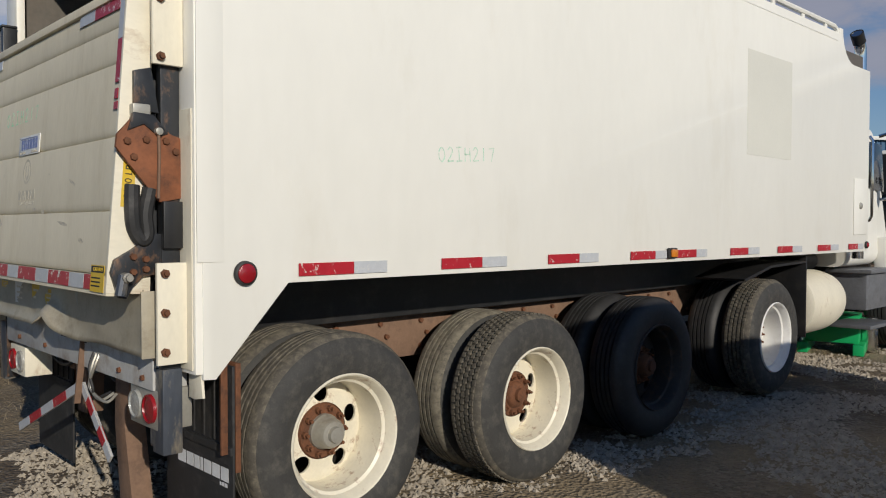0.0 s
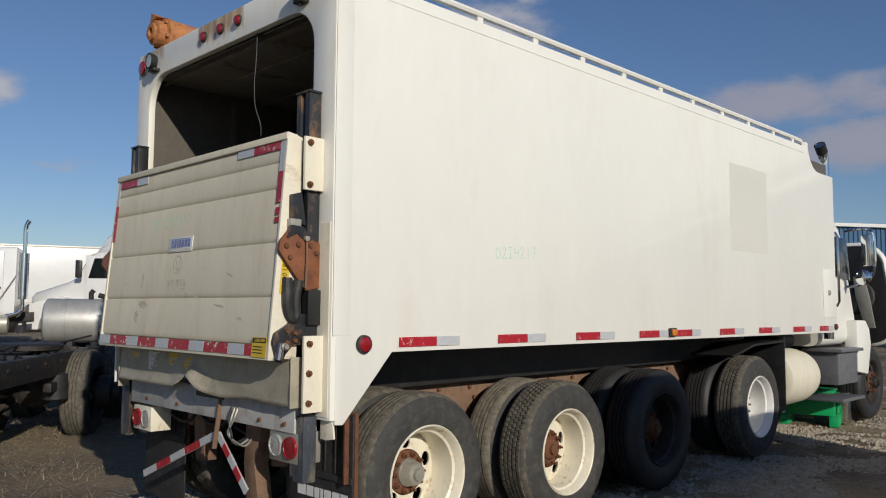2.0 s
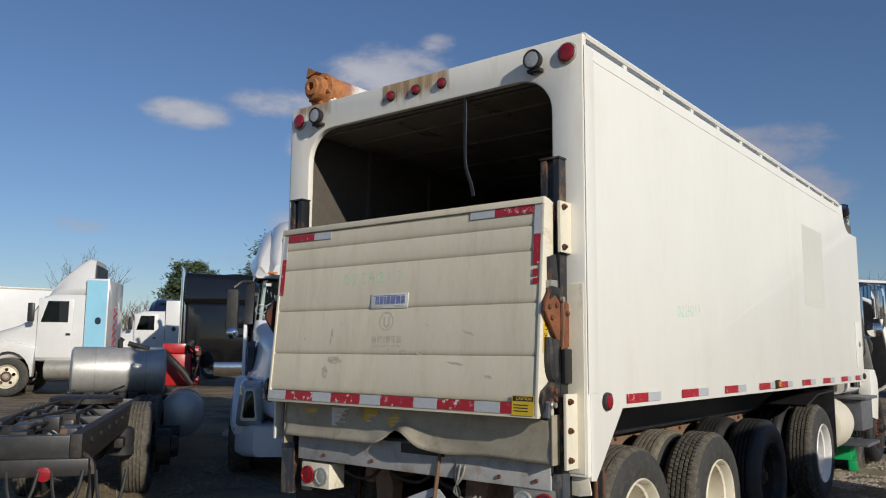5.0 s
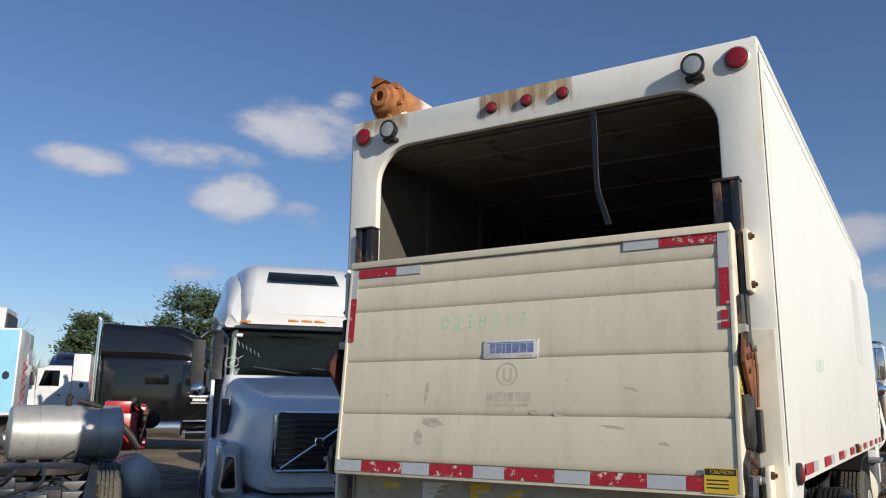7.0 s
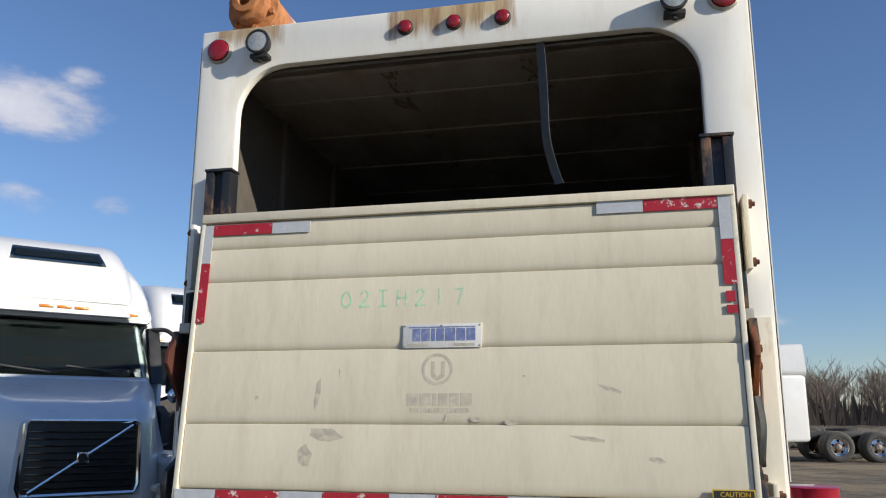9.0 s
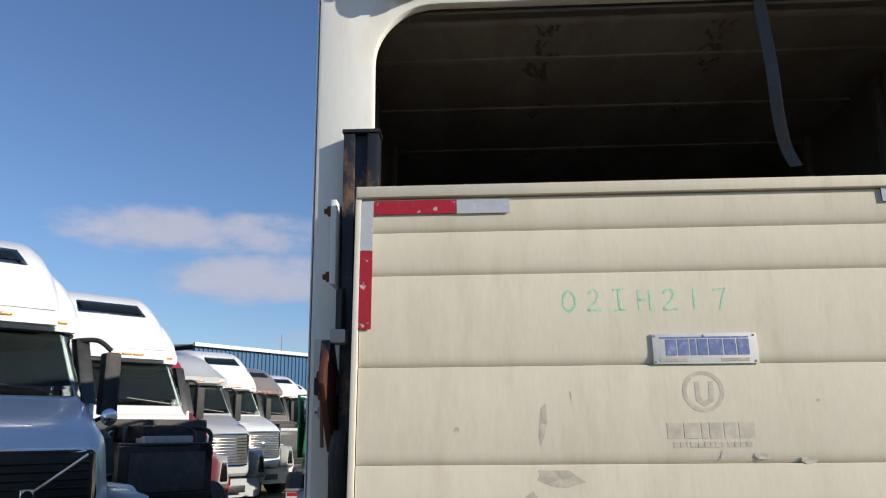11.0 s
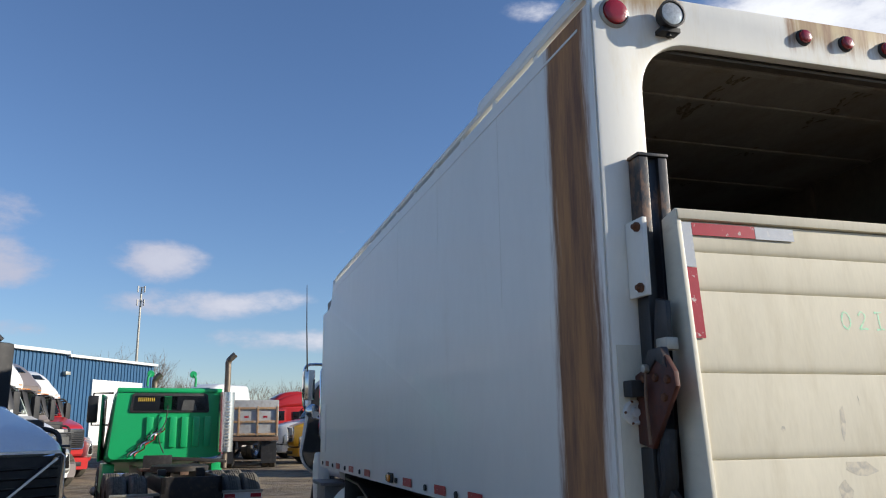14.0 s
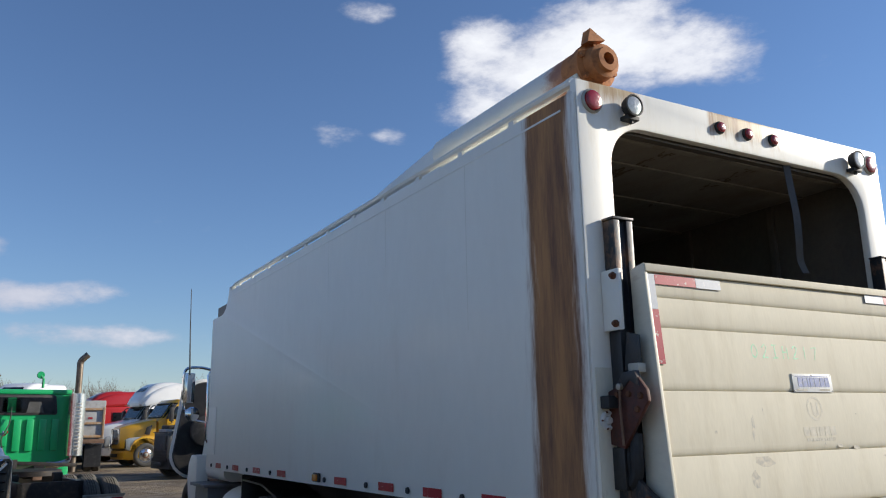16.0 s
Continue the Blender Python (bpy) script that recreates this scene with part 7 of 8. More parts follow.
# ---------------------------------------------------------------- white day cab with a blue side locker, white trailer
def white_day_cab(x, y, heading, label, blue=True, fairing=True, short=False):
    t = thing("day_cab_tractor", label, "truck", pose(x, y, ground_z(x, y), 0, 0, heading))
    bm = bmesh.new()
    loft(bm, [(0.75, 0.5, 0.5, 0.7, 1.45, 0.12), (0.6, 0.75, 0.65, 0.7, 1.55, 0.2), (-0.6, 0.95, 0.85, 0.95, 1.85, 0.2), (-0.95, 1.0, 0.92, 0.95, 1.98, 0.12), (-1.4, 1.02, 0.92, 0.9, 2.65, 0.15), (-1.7, 1.04, 0.95, 0.9, 2.72, 0.15), (-2.75, 1.05, 1.0, 0.9, 2.72, 0.12)])
    tree = BVHTree.FromBMesh(bm)
    cab = part("cab", bm, TW, t)
    glazed("windscreen", tree, 0.84, 2.04, 2.6, cab, 0.05)
    for s in (-1, 1):
        dr = part("door", B(-2.4, -1.3, *sorted((s * 1.03, s * 1.06)), 1.0, 2.6, 0.02), TW, cab)
        part("side_window", prism(bmesh.new(), [(-1.4, 1.95), (-2.25, 1.95), (-2.25, 2.52), (-1.6, 2.52)], "y", *sorted((s * 1.061, s * 1.066))), BLACK_GLOSS, dr)
        part("window_pane", prism(bmesh.new(), [(-1.42, 1.97), (-1.95, 1.97), (-1.95, 2.5), (-1.62, 2.5)], "y", *sorted((s * 1.067, s * 1.07))), GLASS, dr)
        part("door_handle", B(-2.35, -2.2, *sorted((s * 1.061, s * 1.08)), 1.6, 1.66, 0.01), BLACK, dr)
        part("mirror", B(-1.25, -1.05, s * 1.25 - 0.07, s * 1.25 + 0.07, 1.95, 2.45, 0.04), BLACK, t)
        arch = [(-0.5 + 0.7 * math.cos(radians(a)), 0.5 + 0.66 * math.sin(radians(a))) for a in range(0, 181, 15)] + [(-1.25, 0.5), (-1.3, 1.3), (-0.4, 1.45), (0.6, 1.2), (0.6, 0.5)]
        part("fender", prism(bmesh.new(), arch, "y", *sorted((s * 0.85, s * 1.12)), 0.03), TW, t)
        part("frame_rail", B(-3.2 if short else -4.7, 0.6, *sorted((s * 0.38, s * 0.46)), 0.75, 1.0, 0.01), DARKGREASE, t)
        tractor_wheel(t, Matrix.Translation((-0.4, s * 1.12, 0.5)) @ (RIGHT if s < 0 else LEFT), RIM, front=True)
        for yo in (1.15, 0.84):
            for ax in () if short else (-4.1,):
                tractor_wheel(t, Matrix.Translation((ax, s * yo, 0.5)) @ (RIGHT if s < 0 else LEFT), RIM)
        if blue:
            part("locker_panel", B(-3.45, -2.8, *sorted((s * 1.121, s * 1.127)), 1.12, 3.1), paint("pale_blue", (0.28, 0.58, 0.75)), t, "pale blue side panel of the locker", smooth=False)
        part("tank", lathe(bmesh.new(), (-2.6, s * 0.85, 0.7), (1, 0, 0), [(0, 0.1), (0.03, 0.28), (1.0, 0.28), (1.03, 0.1)], 18), STEEL, t)
        lg = None if short else part("round_mark", lathe(bmesh.new(), (-3.2, s * 1.128, 2.0), (0, s, 0), [(0, 0.1), (0.004, 0.1)], 16), NAVY, t)
    if short:
        st = part("exhaust_pipe", tube(bmesh.new(), curve_pts([(-2.5, 0.98, 0.9), (-2.95, 0.98, 1.05), (-2.98, 0.98, 1.4), (-2.98, 0.98, 2.6), (-2.98, 0.98, 3.2), (-3.08, 0.98, 3.42)]), 0.07, 12), CHROME, t, "tall chrome exhaust stack")
        part("heat_shield", lathe(bmesh.new(), (-2.98, 0.98, 1.35), (0, 0, 1), [(0, 0.1), (0, 0.145), (1.2, 0.145), (1.2, 0.08)], 18, cap=False), ALU, st)
        part("grab_rail", tube(bmesh.new(), [(-2.8, 1.08, 2.0), (-2.3, 1.12, 1.3)], 0.018, 6), STEEL, t)
    else:
        part("locker", B(-3.5, -2.78, -1.12, 1.12, 1.05, 3.15, 0.03), TW, t, "white locker box behind the cab")
    if fairing:
        bm = bmesh.new()
        loft(bm, [(-1.45, 0.5, 0.45, 2.68, 2.75, 0.03), (-1.8, 0.85, 0.6, 2.68, 3.15, 0.15), (-2.4, 0.95, 0.7, 2.7, 3.6, 0.2), (-2.75, 0.98, 0.75, 2.7, 3.75, 0.2), (-2.95, 1.0, 0.8, 2.7, 3.7, 0.2)])
        part("roof_fairing", bm, TW, cab)
        part("fairing_inside", B(-2.99, -2.955, -0.75, 0.75, 2.85, 3.55, 0.05), BLACK, cab)
    for k in range(0 if short else 2):
        pts = [(-3.57 - 0.05 * math.cos(j * 1.2), 0.2 + 0.12 * k + 0.05 * math.sin(j * 1.2), 1.3 + 0.045 * j) for j in range(26)]
        part("coiled_air_line", tube(bmesh.new(), pts, 0.016, 5), REDP if k else BLUE_PRINT, t)
    part("bumper", B(0.7, 0.95, -1.1, 1.1, 0.4, 0.75, 0.05), TW, t)
    for o in t.children:
        if not o.name.startswith("wheel"):
            o.scale.x = 0.8
    return t


white_day_cab(5.85, 19.75, 141, "white day cab tractor with pale blue side locker")
white_day_cab(13.3, 27.6, 141, "white day cab tractor parked behind another", blue=False, fairing=False)
white_day_cab(2.4, 19.6, 158, "old white day cab with rust stains and tall chrome stack", blue=False, fairing=False, short=True)
tr = thing("box_trailer", "plain white box trailer", "trailer", pose(15.0, 35.5, ground_z(13, 29), 0, 0, 160))
part("trailer_body", B(0, 16, -1.3, 1.3, 1.15, 3.95, 0.03), TW, tr)
part("top_rail", B(-0.01, 16.01, -1.31, 1.31, 3.9, 4.0, 0.01), STEEL, tr)
for s in (-1, 1):
    part("side_rail", B(0, 16, s * 1.305 - 0.01, s * 1.305 + 0.01, 1.1, 1.28), STEEL, tr)
    for ax in (13.2, 14.5):
        tractor_wheel(tr, Matrix.Translation((ax, s * 1.2, 0.5)) @ (RIGHT if s < 0 else LEFT), RIM)
    part("landing_leg", B(2.5, 2.65, s * 0.8 - 0.07, s * 0.8 + 0.07, 0.0, 1.15), STEEL, tr)
for k in range(12):
    part("panel_seam", B(1.2 + k * 1.25, 1.215 + k * 1.25, 1.3, 1.304, 1.3, 3.88), TW, tr, smooth=False)

blk = tractor("gloss black sleeper tractor with chrome stacks", 16.5, 16.95, 318, BLACK_GLOSS, roof_top=3.85, bar=False, stacks=2, skylight=False)
for k, (a, b, c, d) in enumerate(((-2.95, -2.35, 1.62, 1.68), (-2.85, -2.45, 1.5, 1.58), (-2.9, -2.4, 1.43, 1.455))):
    part("print_bar", B(a, b, -1.153, -1.1475, c, d), WHITE_PRINT, blk, "white lettering bar on the door" if k == 0 else "", smooth=False)
for zz in (0.86, 0.52):
    part("step_tread", B(-3.1, -2.0, -1.24, -1.19, zz, zz + 0.05, 0.01), ALU, blk, "bright step tread")
tractor("dark navy sleeper tractor, nose towards the yard", 17.5, 30.5, 232, NAVY, roof_top=3.7, bar=False)
tractor("white sleeper tractor with bonnet missing, side on", 25.7, -0.9, 100, TW, roof_top=3.9, hood=False, bumper=BLACK)
tractor("yellow tractor with a sloping bonnet in the far row", 34.5, -0.7, 100, YEL, roof_top=2.9, bar=False, sleeper=0.3, grille=CHROME)
tractor("white sleeper tractor in the far row", 40.2, -0.5, 104, TW, roof_top=3.9, bar=False)
tractor("white tractor without bonnet in the far row", 35.5, 4.2, 150, TW, roof_top=3.7, hood=False)
tractor("bright red tractor in the far row", 47.0, 1.2, 100, REDP, roof_top=3.7, bar=False)


# ---------------------------------------------------------------- day cab beside the walk, whose shade falls on the wheels
def short_cab(x, y, heading):
    t = thing("cab_chassis", "grey day cab on a short chassis", "truck", pose(x, y, ground_z(x, y), 0, 0, heading))
    bm = bmesh.new()
    loft(bm, [(-0.05, 0.7, 0.65, 0.5, 1.7, 0.12), (-0.5, 1.05, 0.9, 0.5, 1.92, 0.15), (-1.6, 1.15, 0.98, 0.6, 2.05, 0.12), (-2.1, 1.15, 1.0, 0.6, 2.36, 0.12), (-3.6, 1.15, 1.08, 0.6, 2.4, 0.12)])
    part("cab", bm, GREYSILVER, t)
    for s in (-1, 1):
        part("frame_rail", B(-5.0, -0.3, *sorted((s * 0.38, s * 0.46)), 0.7, 0.95, 0.01), BLACK, t)
        tractor_wheel(t, Matrix.Translation((-1.2, s * 1.12, 0.5)) @ (RIGHT if s < 0 else LEFT), front=True)
        tractor_wheel(t, Matrix.Translation((-4.1, s * 0.93, 0.5)) @ (RIGHT if s < 0 else LEFT), DARKRIM)
        part("side_window", B(-3.0, -2.2, *sorted((s * 1.1, s * 1.13)), 1.85, 2.2, 0.01), BLACK_GLOSS, t)
    part("axle", cyl(bmesh.new(), (-4.1, -0.8, 0.5), (-4.1, 0.8, 0.5), 0.09, 10), DARKGREASE, t)
    return t


short_cab(5.2, -5.7, 0)

# ---------------------------------------------------------------- blue steel building
bt = thing("steel_building", "long blue steel-clad shed with white trim and doors", "building", pose(87.0, 7.8, -0.2, 0, 0, 146), kind="")
BLUE = material("blue_steel_cladding", (0.022, 0.09, 0.19), 0.45, vary=0.1, scale=0.6, bump=0.05, other=(0.04, 0.12, 0.22), amount=0.4)
def cladding(x0, x1, z1):
    bm = bmesh.new()
    n = int((x1 - x0) / 0.45)
    pts = []
    for i in range(n):
        a = x0 + (x1 - x0) * i / n
        w = (x1 - x0) / n
        pts += [(a, 0.0), (a + w * 0.6, 0.0), (a + w * 0.7, 0.09), (a + w * 0.9, 0.09)]
    pts.append((x1, 0.0))
    lo = [bm.verts.new((x, y, 0)) for x, y in pts]
    hi = [bm.verts.new((x, y, z1)) for x, y in pts]
    for a, b, c, d in zip(lo, lo[1:], hi[1:], hi):
        bm.faces.new((a, b, c, d))
    return bm


part("wall", cladding(0, 12.4, 8.9), BLUE, bt, "ribbed blue cladding")
part("wall", cladding(12.4, 30, 9.1), BLUE, bt, "ribbed blue cladding")
part("wall", B(0, 30, -30, -0.02, 0, 8.85), BLUE, bt)
part("roof", prism(bmesh.new(), [(0.3, 9.0), (-15, 9.9), (-30, 9.0)], "x", -0.2, 12.4), LABEL, bt)
part("roof", prism(bmesh.new(), [(0.3, 9.2), (-15, 10.1), (-30, 9.2)], "x", 12.401, 30.2), LABEL, bt)
part("eave_trim", B(-0.2, 12.4, 0.1, 0.4, 8.85, 9.1, 0.02), LABEL, bt)
part("eave_trim", B(12.4, 30.2, 0.1, 0.4, 9.05, 9.35, 0.02), LABEL, bt)
for a, w, h in ((1.9, 7.2, 7.0), (20.0, 5.0, 6.0)):
    d = part("overhead_door", B(a, a + w, 0.1, 0.2, 0, h, 0.02), LABEL, bt, "white overhead door")
    for k in range(9):
        part("door_rib", B(a, a + w, 0.201, 0.22, 0.6 + 0.7 * k, 0.66 + 0.7 * k), LABEL, d)
    part("wall_lamp", B(a + w + 3.2, a + w + 3.8, 0.1, 0.5, 7.2, 7.5, 0.05), STEEL, bt)

# ---------------------------------------------------------------- mast
mast = thing("antenna_mast", "slim grey antenna mast far off", "mast", pose(144.5, 14.0, 0.2))
part("pole", tube(bmesh.new(), [(0, 0, 0), (0, 0, 14), (0, 0, 26.6)], 0.32, 10, 0.16), STEEL, mast)
for zz in (23.4, 25.8):
    for k in range(3):
        a = k * 2.1
        part("antenna_panel", B(-0.12, 0.12, -0.1, 0.1, zz, zz + 1.2, 0.03, m=pose(0.6 * math.cos(a), 0.6 * math.sin(a), 0, 0, 0, math.degrees(a))), GREY_BEAM, mast)
        part("arm", cyl(bmesh.new(), (0, 0, zz + 0.9), (0.6 * math.cos(a), 0.6 * math.sin(a), zz + 0.9), 0.06, 6), STEEL, mast)
m2 = thing("antenna_mast", "thin far radio mast", "mast", pose(230, 60, 0.55))
part("pole", tube(bmesh.new(), [(0, 0, 0), (0, 0, 30)], 0.25, 6, 0.12), STEEL, m2)

# whip aerial on the left mirror bracket of the feed truck
part("whip_aerial", tube(bmesh.new(), [(8.32, 1.36, 2.5), (8.34, 1.38, 3.1), (8.36, 1.39, 3.7)], 0.012, 6, 0.005), BLACK, truck)

# ---------------------------------------------------------------- trees
BARK = material("grey_brown_bark", (0.11, 0.085, 0.065), 0.9, vary=0.3, scale=8, bump=0.3, other=(0.2, 0.17, 0.14), amount=0.5)
NEEDLE = material("pine_needles", (0.06, 0.09, 0.035), 0.8, vary=0.4, scale=3, bump=0, other=(0.08, 0.1, 0.04), amount=0.6)


def branch(verts, faces, p, d, length, r, depth, rng, up=0.25):
    """A limb with its forks, as three-sided tapering sticks."""
    steps = 2
    prev = None
    for i in range(steps + 1):
        u = d.orthogonal().normalized()
        v = d.cross(u)
        rr = r * (1 - 0.45 * i / steps)
        base = len(verts)
        for k in range(3):
            a = k * 2.0944
            verts.append(p + u * (rr * math.cos(a)) + v * (rr * math.sin(a)))
        if prev is not None:
            for k in range(3):
                faces.append((prev + k, prev + (k + 1) % 3, base + (k + 1) % 3, base + k))
        prev = base
        if i < steps:
            p = p + d * (length / steps)
            d = (d + Vector((rng.uniform(-0.22, 0.22), rng.uniform(-0.22, 0.22), rng.uniform(-0.05, 0.2)))).normalized()
    if depth <= 0:
        return
    for k in range(rng.choice((2, 3, 3)) + (1 if depth > 2 else 0)):
        q = (d * rng.uniform(0.5, 1.0) + Vector((rng.uniform(-1, 1), rng.uniform(-1, 1), rng.uniform(-0.1, 0.6) + up))).normalized()
        branch(verts, faces, p - d * (length * rng.uniform(0, 0.45)) * (1 if k else 0), q, length * rng.uniform(0.55, 0.82), r * 0.55, depth - 1, rng, up)


def mesh_object(name, verts, faces, mat, parent=None):
    me = bpy.data.meshes.new(name)
    me.from_pydata([tuple(v) for v in verts], [], faces)
    me.materials.append(mat)
    o = new(name, me)
    if parent is not None:
        o.parent = parent
    return o


rng = random.Random(5)


def bare_tree(x, y, h, spread, label):
    t = thing("bare_tree", label, "tree", pose(x, y, ground_z(x, y) - 0.1))
    v, f = [], []
    branch(v, f, Vector((0, 0, 0)), Vector((0, 0, 1)), h * 0.22, h * 0.022, 0, rng)
    mesh_object("trunk", v, f, BARK, t)
    v, f = [], []
    for k in range(7):
        a = k * 0.9 + rng.uniform(-0.3, 0.3)
        branch(v, f, Vector((0, 0, h * (0.16 + 0.01 * k))), Vector((spread * math.cos(a), spread * math.sin(a), 1)).normalized(), h * 0.27, h * 0.012, 4, rng)
    mesh_object("crown", v, f, BARK, t)
    return t


bare_tree(16.8, 36.5, 6.6, 0.45, "leafless multi-stemmed tree behind trucks")
bare_tree(99, 10.2, 12.5, 0.9, "broad leafless oak beyond the shed")
bare_tree(101, 15.0, 12.2, 0.6, "leafless tree beyond the shed")


def pine(x, y, h, label):
    t = thing("pine_tree", label, "tree", pose(x, y, ground_z(x, y) - 0.1))
    v, f = [], []
    branch(v, f, Vector((0, 0, 0)), Vector((0, 0, 1)), h * 0.9, h * 0.02, 0, rng)
    mesh_object("trunk", v, f, BARK, t)
    v, f = [], []
    clumps = []
    for k in range(90):
        z = h * rng.uniform(0.1, 0.97)
        w = h * 0.3 * math.sqrt(max(0.03, 1 - ((z / h - 0.4) / 0.62) ** 2))
        a = rng.uniform(0, 6.283)
        r = w * math.sqrt(rng.uniform(0.15, 1)) * rng.uniform(0.8, 1.12)
        clumps.append((Vector((r * math.cos(a), r * math.sin(a), z)), rng.uniform(0.5, 1.05) * h / 9))
    for c, size in clumps:
        for k in range(150):
            p = c + Vector((rng.gauss(0, 0.5), rng.gauss(0, 0.5), rng.gauss(0, 0.32))) * size
            d = Vector((rng.uniform(-1, 1), rng.uniform(-1, 1), rng.uniform(-0.2, 1))).normalized() * rng.uniform(0.2, 0.42)
            e = d.orthogonal().normalized() * 0.075
            b = len(v)
            v += [p - e, p + e, p + d]
            f.append((b, b + 1, b + 2))
    mesh_object("crown", v, f, NEEDLE, t)
    return t


pine(35.6, 43.7, 9.6, "dark green pine behind black tractor")
pine(37.4, 42.2, 8.9, "dark green pine beside another")
pine(30.6, 47.6, 7.5, "smaller dark green pine")

v, f = [], []
for k in range(190):
    a = radians(rng.uniform(-34, 3) if k < 90 else rng.uniform(2, 90))
    d = rng.uniform(120, 190)
    h = rng.uniform(8.5, 13.5) * (d / 150) if k < 90 else rng.uniform(8, 14) * (d / 150)
    p = Vector((d * math.cos(a), d * math.sin(a), 0.6))
    branch(v, f, p, Vector((0, 0, 1)), h * 0.22, h * 0.02, 0, rng)
    for j in range(6):
        b = j * 1.05 + rng.uniform(-0.4, 0.4)
        branch(v, f, p + Vector((0, 0, h * 0.17)), Vector((0.7 * math.cos(b), 0.7 * math.sin(b), 1)).normalized(), h * 0.3, h * 0.011, 3, rng)
tagged(mesh_object("woodland", v, f, BARK), "leafless grey-brown woodland along the horizon", "woods", kind="stuff")
# low brush under the far trees
v, f = [], []
for k in range(9000):
    a = radians(rng.uniform(-34, 92))
    d = rng.uniform(118, 200)
    h = rng.uniform(1.5, 5.5)
    p = Vector((d * math.cos(a), d * math.sin(a), 0.8))
    e = Vector((-math.sin(a), math.cos(a), 0)) * rng.uniform(0.1, 0.5)
    b = len(v)
    v += [p - e, p + e, p + Vector((rng.uniform(-0.8, 0.8), rng.uniform(-0.8, 0.8), h))]
    f.append((b, b + 1, b + 2))
tagged(mesh_object("brush", v, f, BARK), "low leafless brush along the horizon", "brush", kind="stuff")

# ---------------------------------------------------------------- puddles, barrel, green crate, stones, straw
WATER = material("puddle_water", (0.03, 0.028, 0.024), 0.03, vary=0.1, bump=0.0)
for k, (px, py, rx, ry) in enumerate(((10.4, -1.6, 1.0, 0.35), (12.3, -1.1, 1.5, 0.4), (14.2, -0.8, 1.3, 0.4), (9.2, -1.75, 0.35, 0.14), (8.0, -1.9, 0.4, 0.15))):
    bm = bmesh.new()
    vsx = []
    for i in range(40):
        a = 2 * math.pi * i / 40
        q = 1 + 0.35 * noise.noise((3 * math.cos(a), 3 * math.sin(a), k * 5.0)) + 0.12 * math.sin(5 * a + k)
        vsx.append(bm.verts.new((px + rx * q * math.cos(a), py + ry * q * math.sin(a), ground_z(px, py) + 0.035)))
    bm.faces.new(vsx)
    ex = bmesh.ops.extrude_face_region(bm, geom=bm.faces[:])
    bmesh.ops.translate(bm, verts=[e for e in ex["geom"] if isinstance(e, bmesh.types.BMVert)], vec=(0, 0, -0.06))
    bmesh.ops.recalc_face_normals(bm, faces=bm.faces[:])
    tagged(link("puddle", bm, WATER, smooth=False), "shallow muddy puddle reflecting the sky", "puddle", kind="structure")

br = thing("steel_drum", "red steel drum standing on gravel", "drum", pose(6.35, -2.62, ground_z(6.3, -2.6)))
part("drum_body", lathe(bmesh.new(), (0, 0, 0), (0, 0, 1), [(0, 0.27), (0.02, 0.285), (0.28, 0.28), (0.3, 0.29), (0.32, 0.28), (0.57, 0.28), (0.59, 0.29), (0.61, 0.28), (0.84, 0.282), (0.86, 0.29), (0.87, 0.27)], 28), paint("drum_red", (0.32, 0.012, 0.03)), br)
part("drum_lid", lathe(bmesh.new(), (0, 0, 0.862), (0, 0, 1), [(0, 0.27), (0.006, 0.268)], 28), CREAM, br)
cr = thing("green_engine_stand", "green painted metal frame under the truck with a steel canister", "machine", pose(8.55, -0.55, ground_z(8.5, -0.5), 0, 0, 15))
part("stand_body", B(-0.15, 0.35, -0.3, 0.3, 0.12, 0.46, 0.03), GREEN, cr)
part("stand_foot", B(-0.3, 0.5, -0.36, -0.24, 0.0, 0.13, 0.015), GREEN, cr)
part("stand_foot", B(-0.3, 0.5, 0.24, 0.36, 0.0, 0.13, 0.015), GREEN, cr)
part("canister", lathe(bmesh.new(), (0.15, -0.38, 0.02), (0, 0, 1), [(0, 0.09), (0.02, 0.1), (0.4, 0.1), (0.42, 0.07)], 18), ALU, cr)


def scatter(name, n, region, make, mat, label, category):
    v, f = [], []
    k = 0
    while k < n:
        x, y = region()
        make(v, f, x, y)
        k += 1
    o = mesh_object(name, v, f, mat)
    return tagged(o, label, category, kind="stuff")


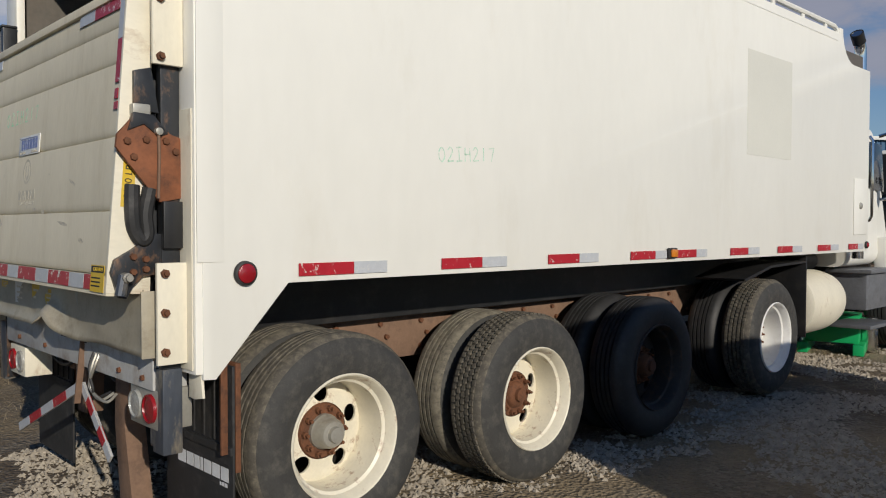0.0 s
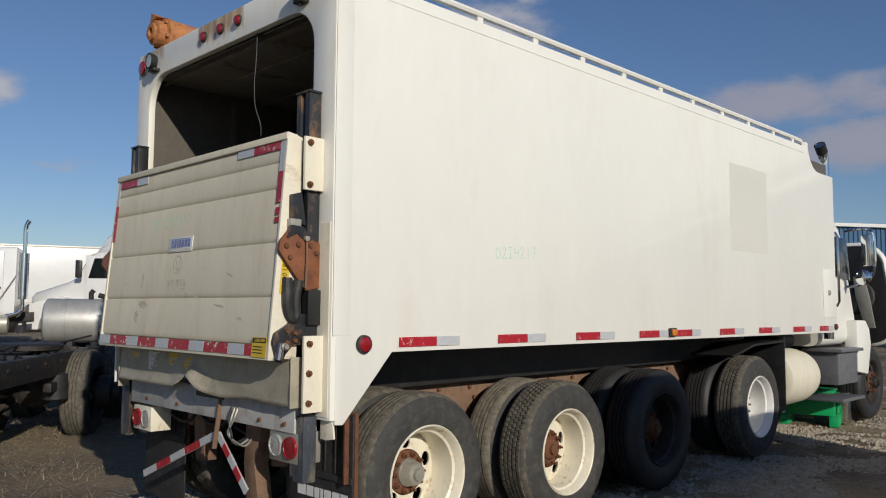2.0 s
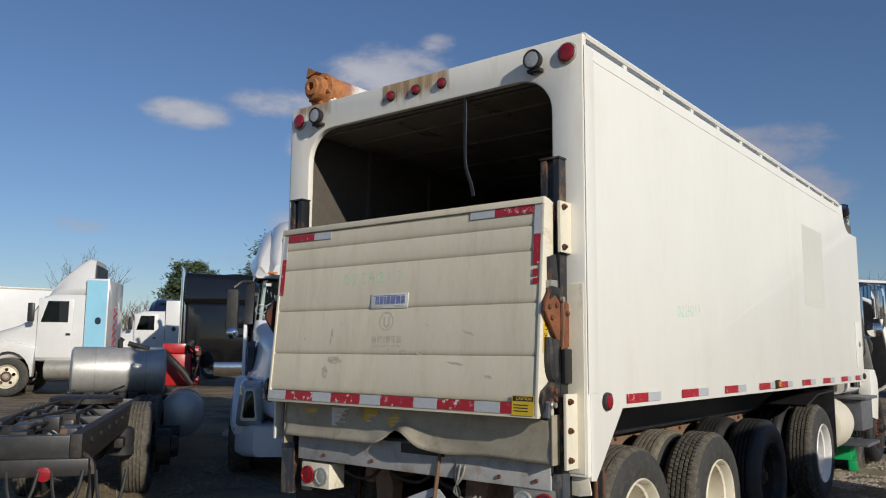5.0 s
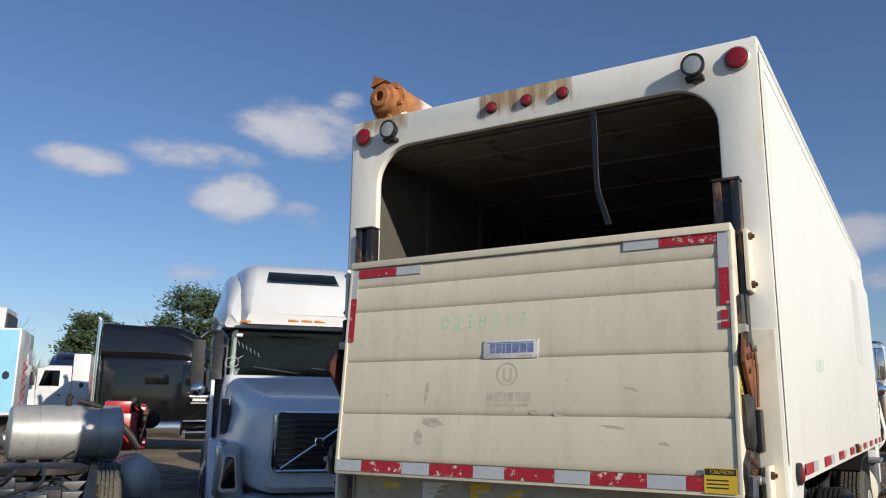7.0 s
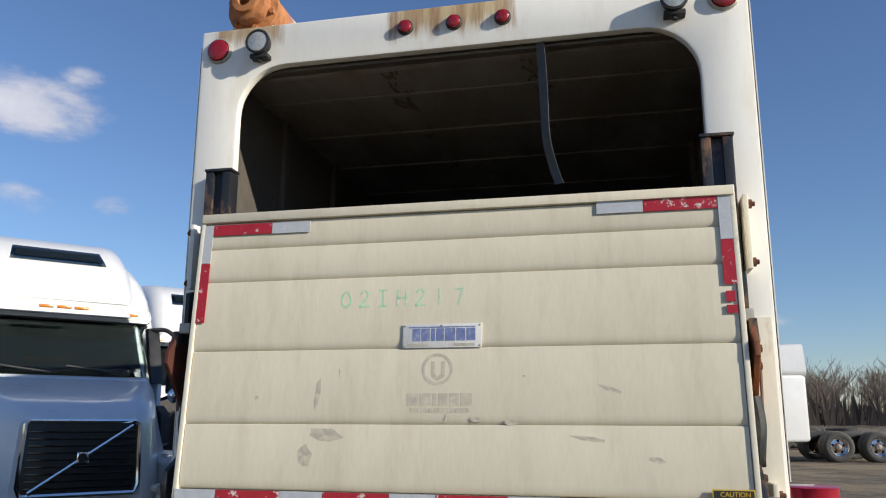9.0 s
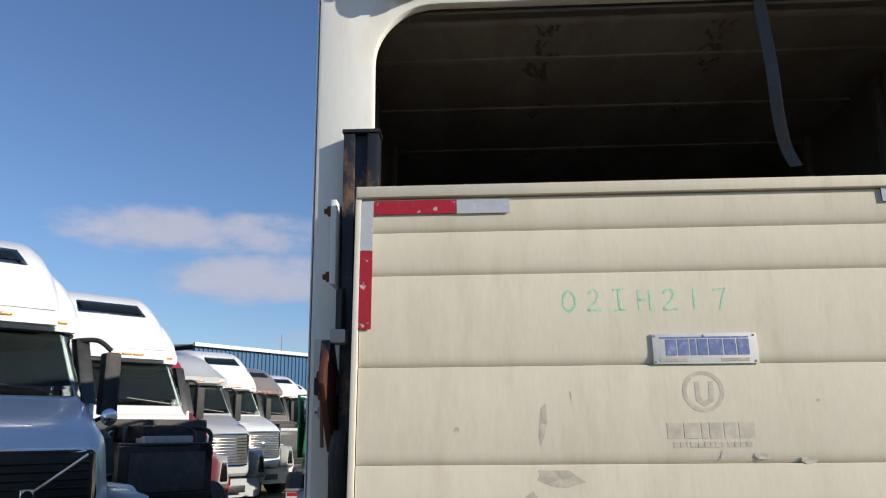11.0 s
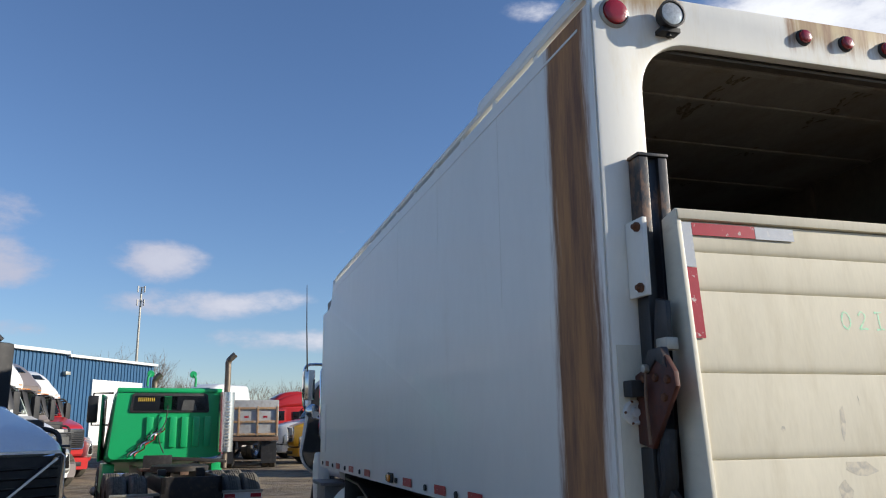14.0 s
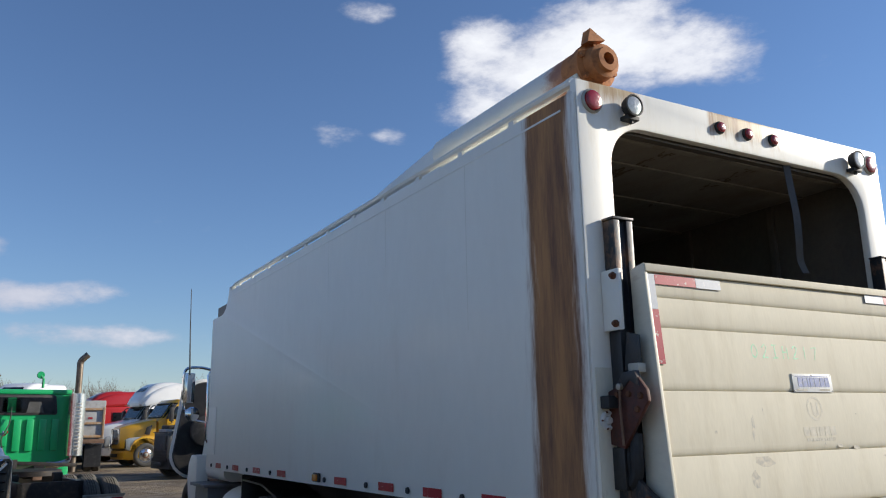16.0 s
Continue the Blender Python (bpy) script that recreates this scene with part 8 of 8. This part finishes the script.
def stone(v, f, x, y):
    s = rng.uniform(0.006, 0.017) * rng.choice((1, 1, 1, 1, 1.9))
    z = ground_z(x, y) + 0.02 * noise.noise((x * 0.7, y * 0.7, 0)) + s * 0.1
    b = len(v)
    a = rng.uniform(0, 3)
    for dx, dy, dz in ((1, 0, 0), (-1, 0, 0), (0, 1, 0), (0, -1, 0), (0, 0, 0.8), (0, 0, -0.6)):
        q = rng.uniform(0.7, 1.3) * s
        v.append((x + q * (dx * math.cos(a) - dy * math.sin(a)), y + q * (dx * math.sin(a) + dy * math.cos(a)), z + q * dz))
    f += [(b, b + 2, b + 4), (b + 2, b + 1, b + 4), (b + 1, b + 3, b + 4), (b + 3, b, b + 4)]


STONE = material("crushed_limestone", (0.38, 0.33, 0.26), 0.9, vary=0.35, scale=11, grain=40, bump=0.2, other=(0.16, 0.14, 0.12), amount=0.7)
STRAW = material("dry_straw", (0.38, 0.3, 0.19), 0.8, vary=0.35, scale=9, bump=0, other=(0.2, 0.15, 0.09), amount=0.7)


def near_gravel():
    while True:
        x, y = (rng.uniform(-1.5, 9), rng.uniform(-4.4, 1.5)) if rng.random() < 0.8 else (rng.uniform(6, 15), rng.uniform(-4.5, 1.0))
        if noise.noise((x * 0.9, y * 0.9, 4)) + 0.5 * noise.noise((x * 3.1, y * 3.1, 8)) > 0.35 * rng.random() - 0.1:
            return x, y


scatter("gravel", 70000, near_gravel, stone, STONE, "loose crushed limestone gravel on mud", "gravel")


def blade(v, f, x, y):
    z = ground_z(x, y)
    h = rng.uniform(0.01, 0.09) * (0.35 if rng.random() < 0.75 else 1)
    a = rng.uniform(0, 6.283)
    lean = rng.uniform(1.0, 6.0)
    e = Vector((-math.sin(a), math.cos(a), 0)) * 0.004
    b = len(v)
    p = Vector((x, y, z))
    v += [p - e, p + e, p + Vector((math.cos(a) * h * lean, math.sin(a) * h * lean, h))]
    f.append((b, b + 1, b + 2))


def straw_patch():
    while True:
        if rng.random() < 0.55:
            x, y = rng.uniform(-5, 3.5), rng.uniform(1.4, 8)
        else:
            x, y = rng.uniform(4, 34), rng.uniform(-5, 6)
        if noise.noise((x * 0.45, y * 0.45, 9)) > -0.1:
            return x, y


scatter("straw", 26000, straw_patch, blade, STRAW, "dry straw and dead weeds on the mud", "straw")
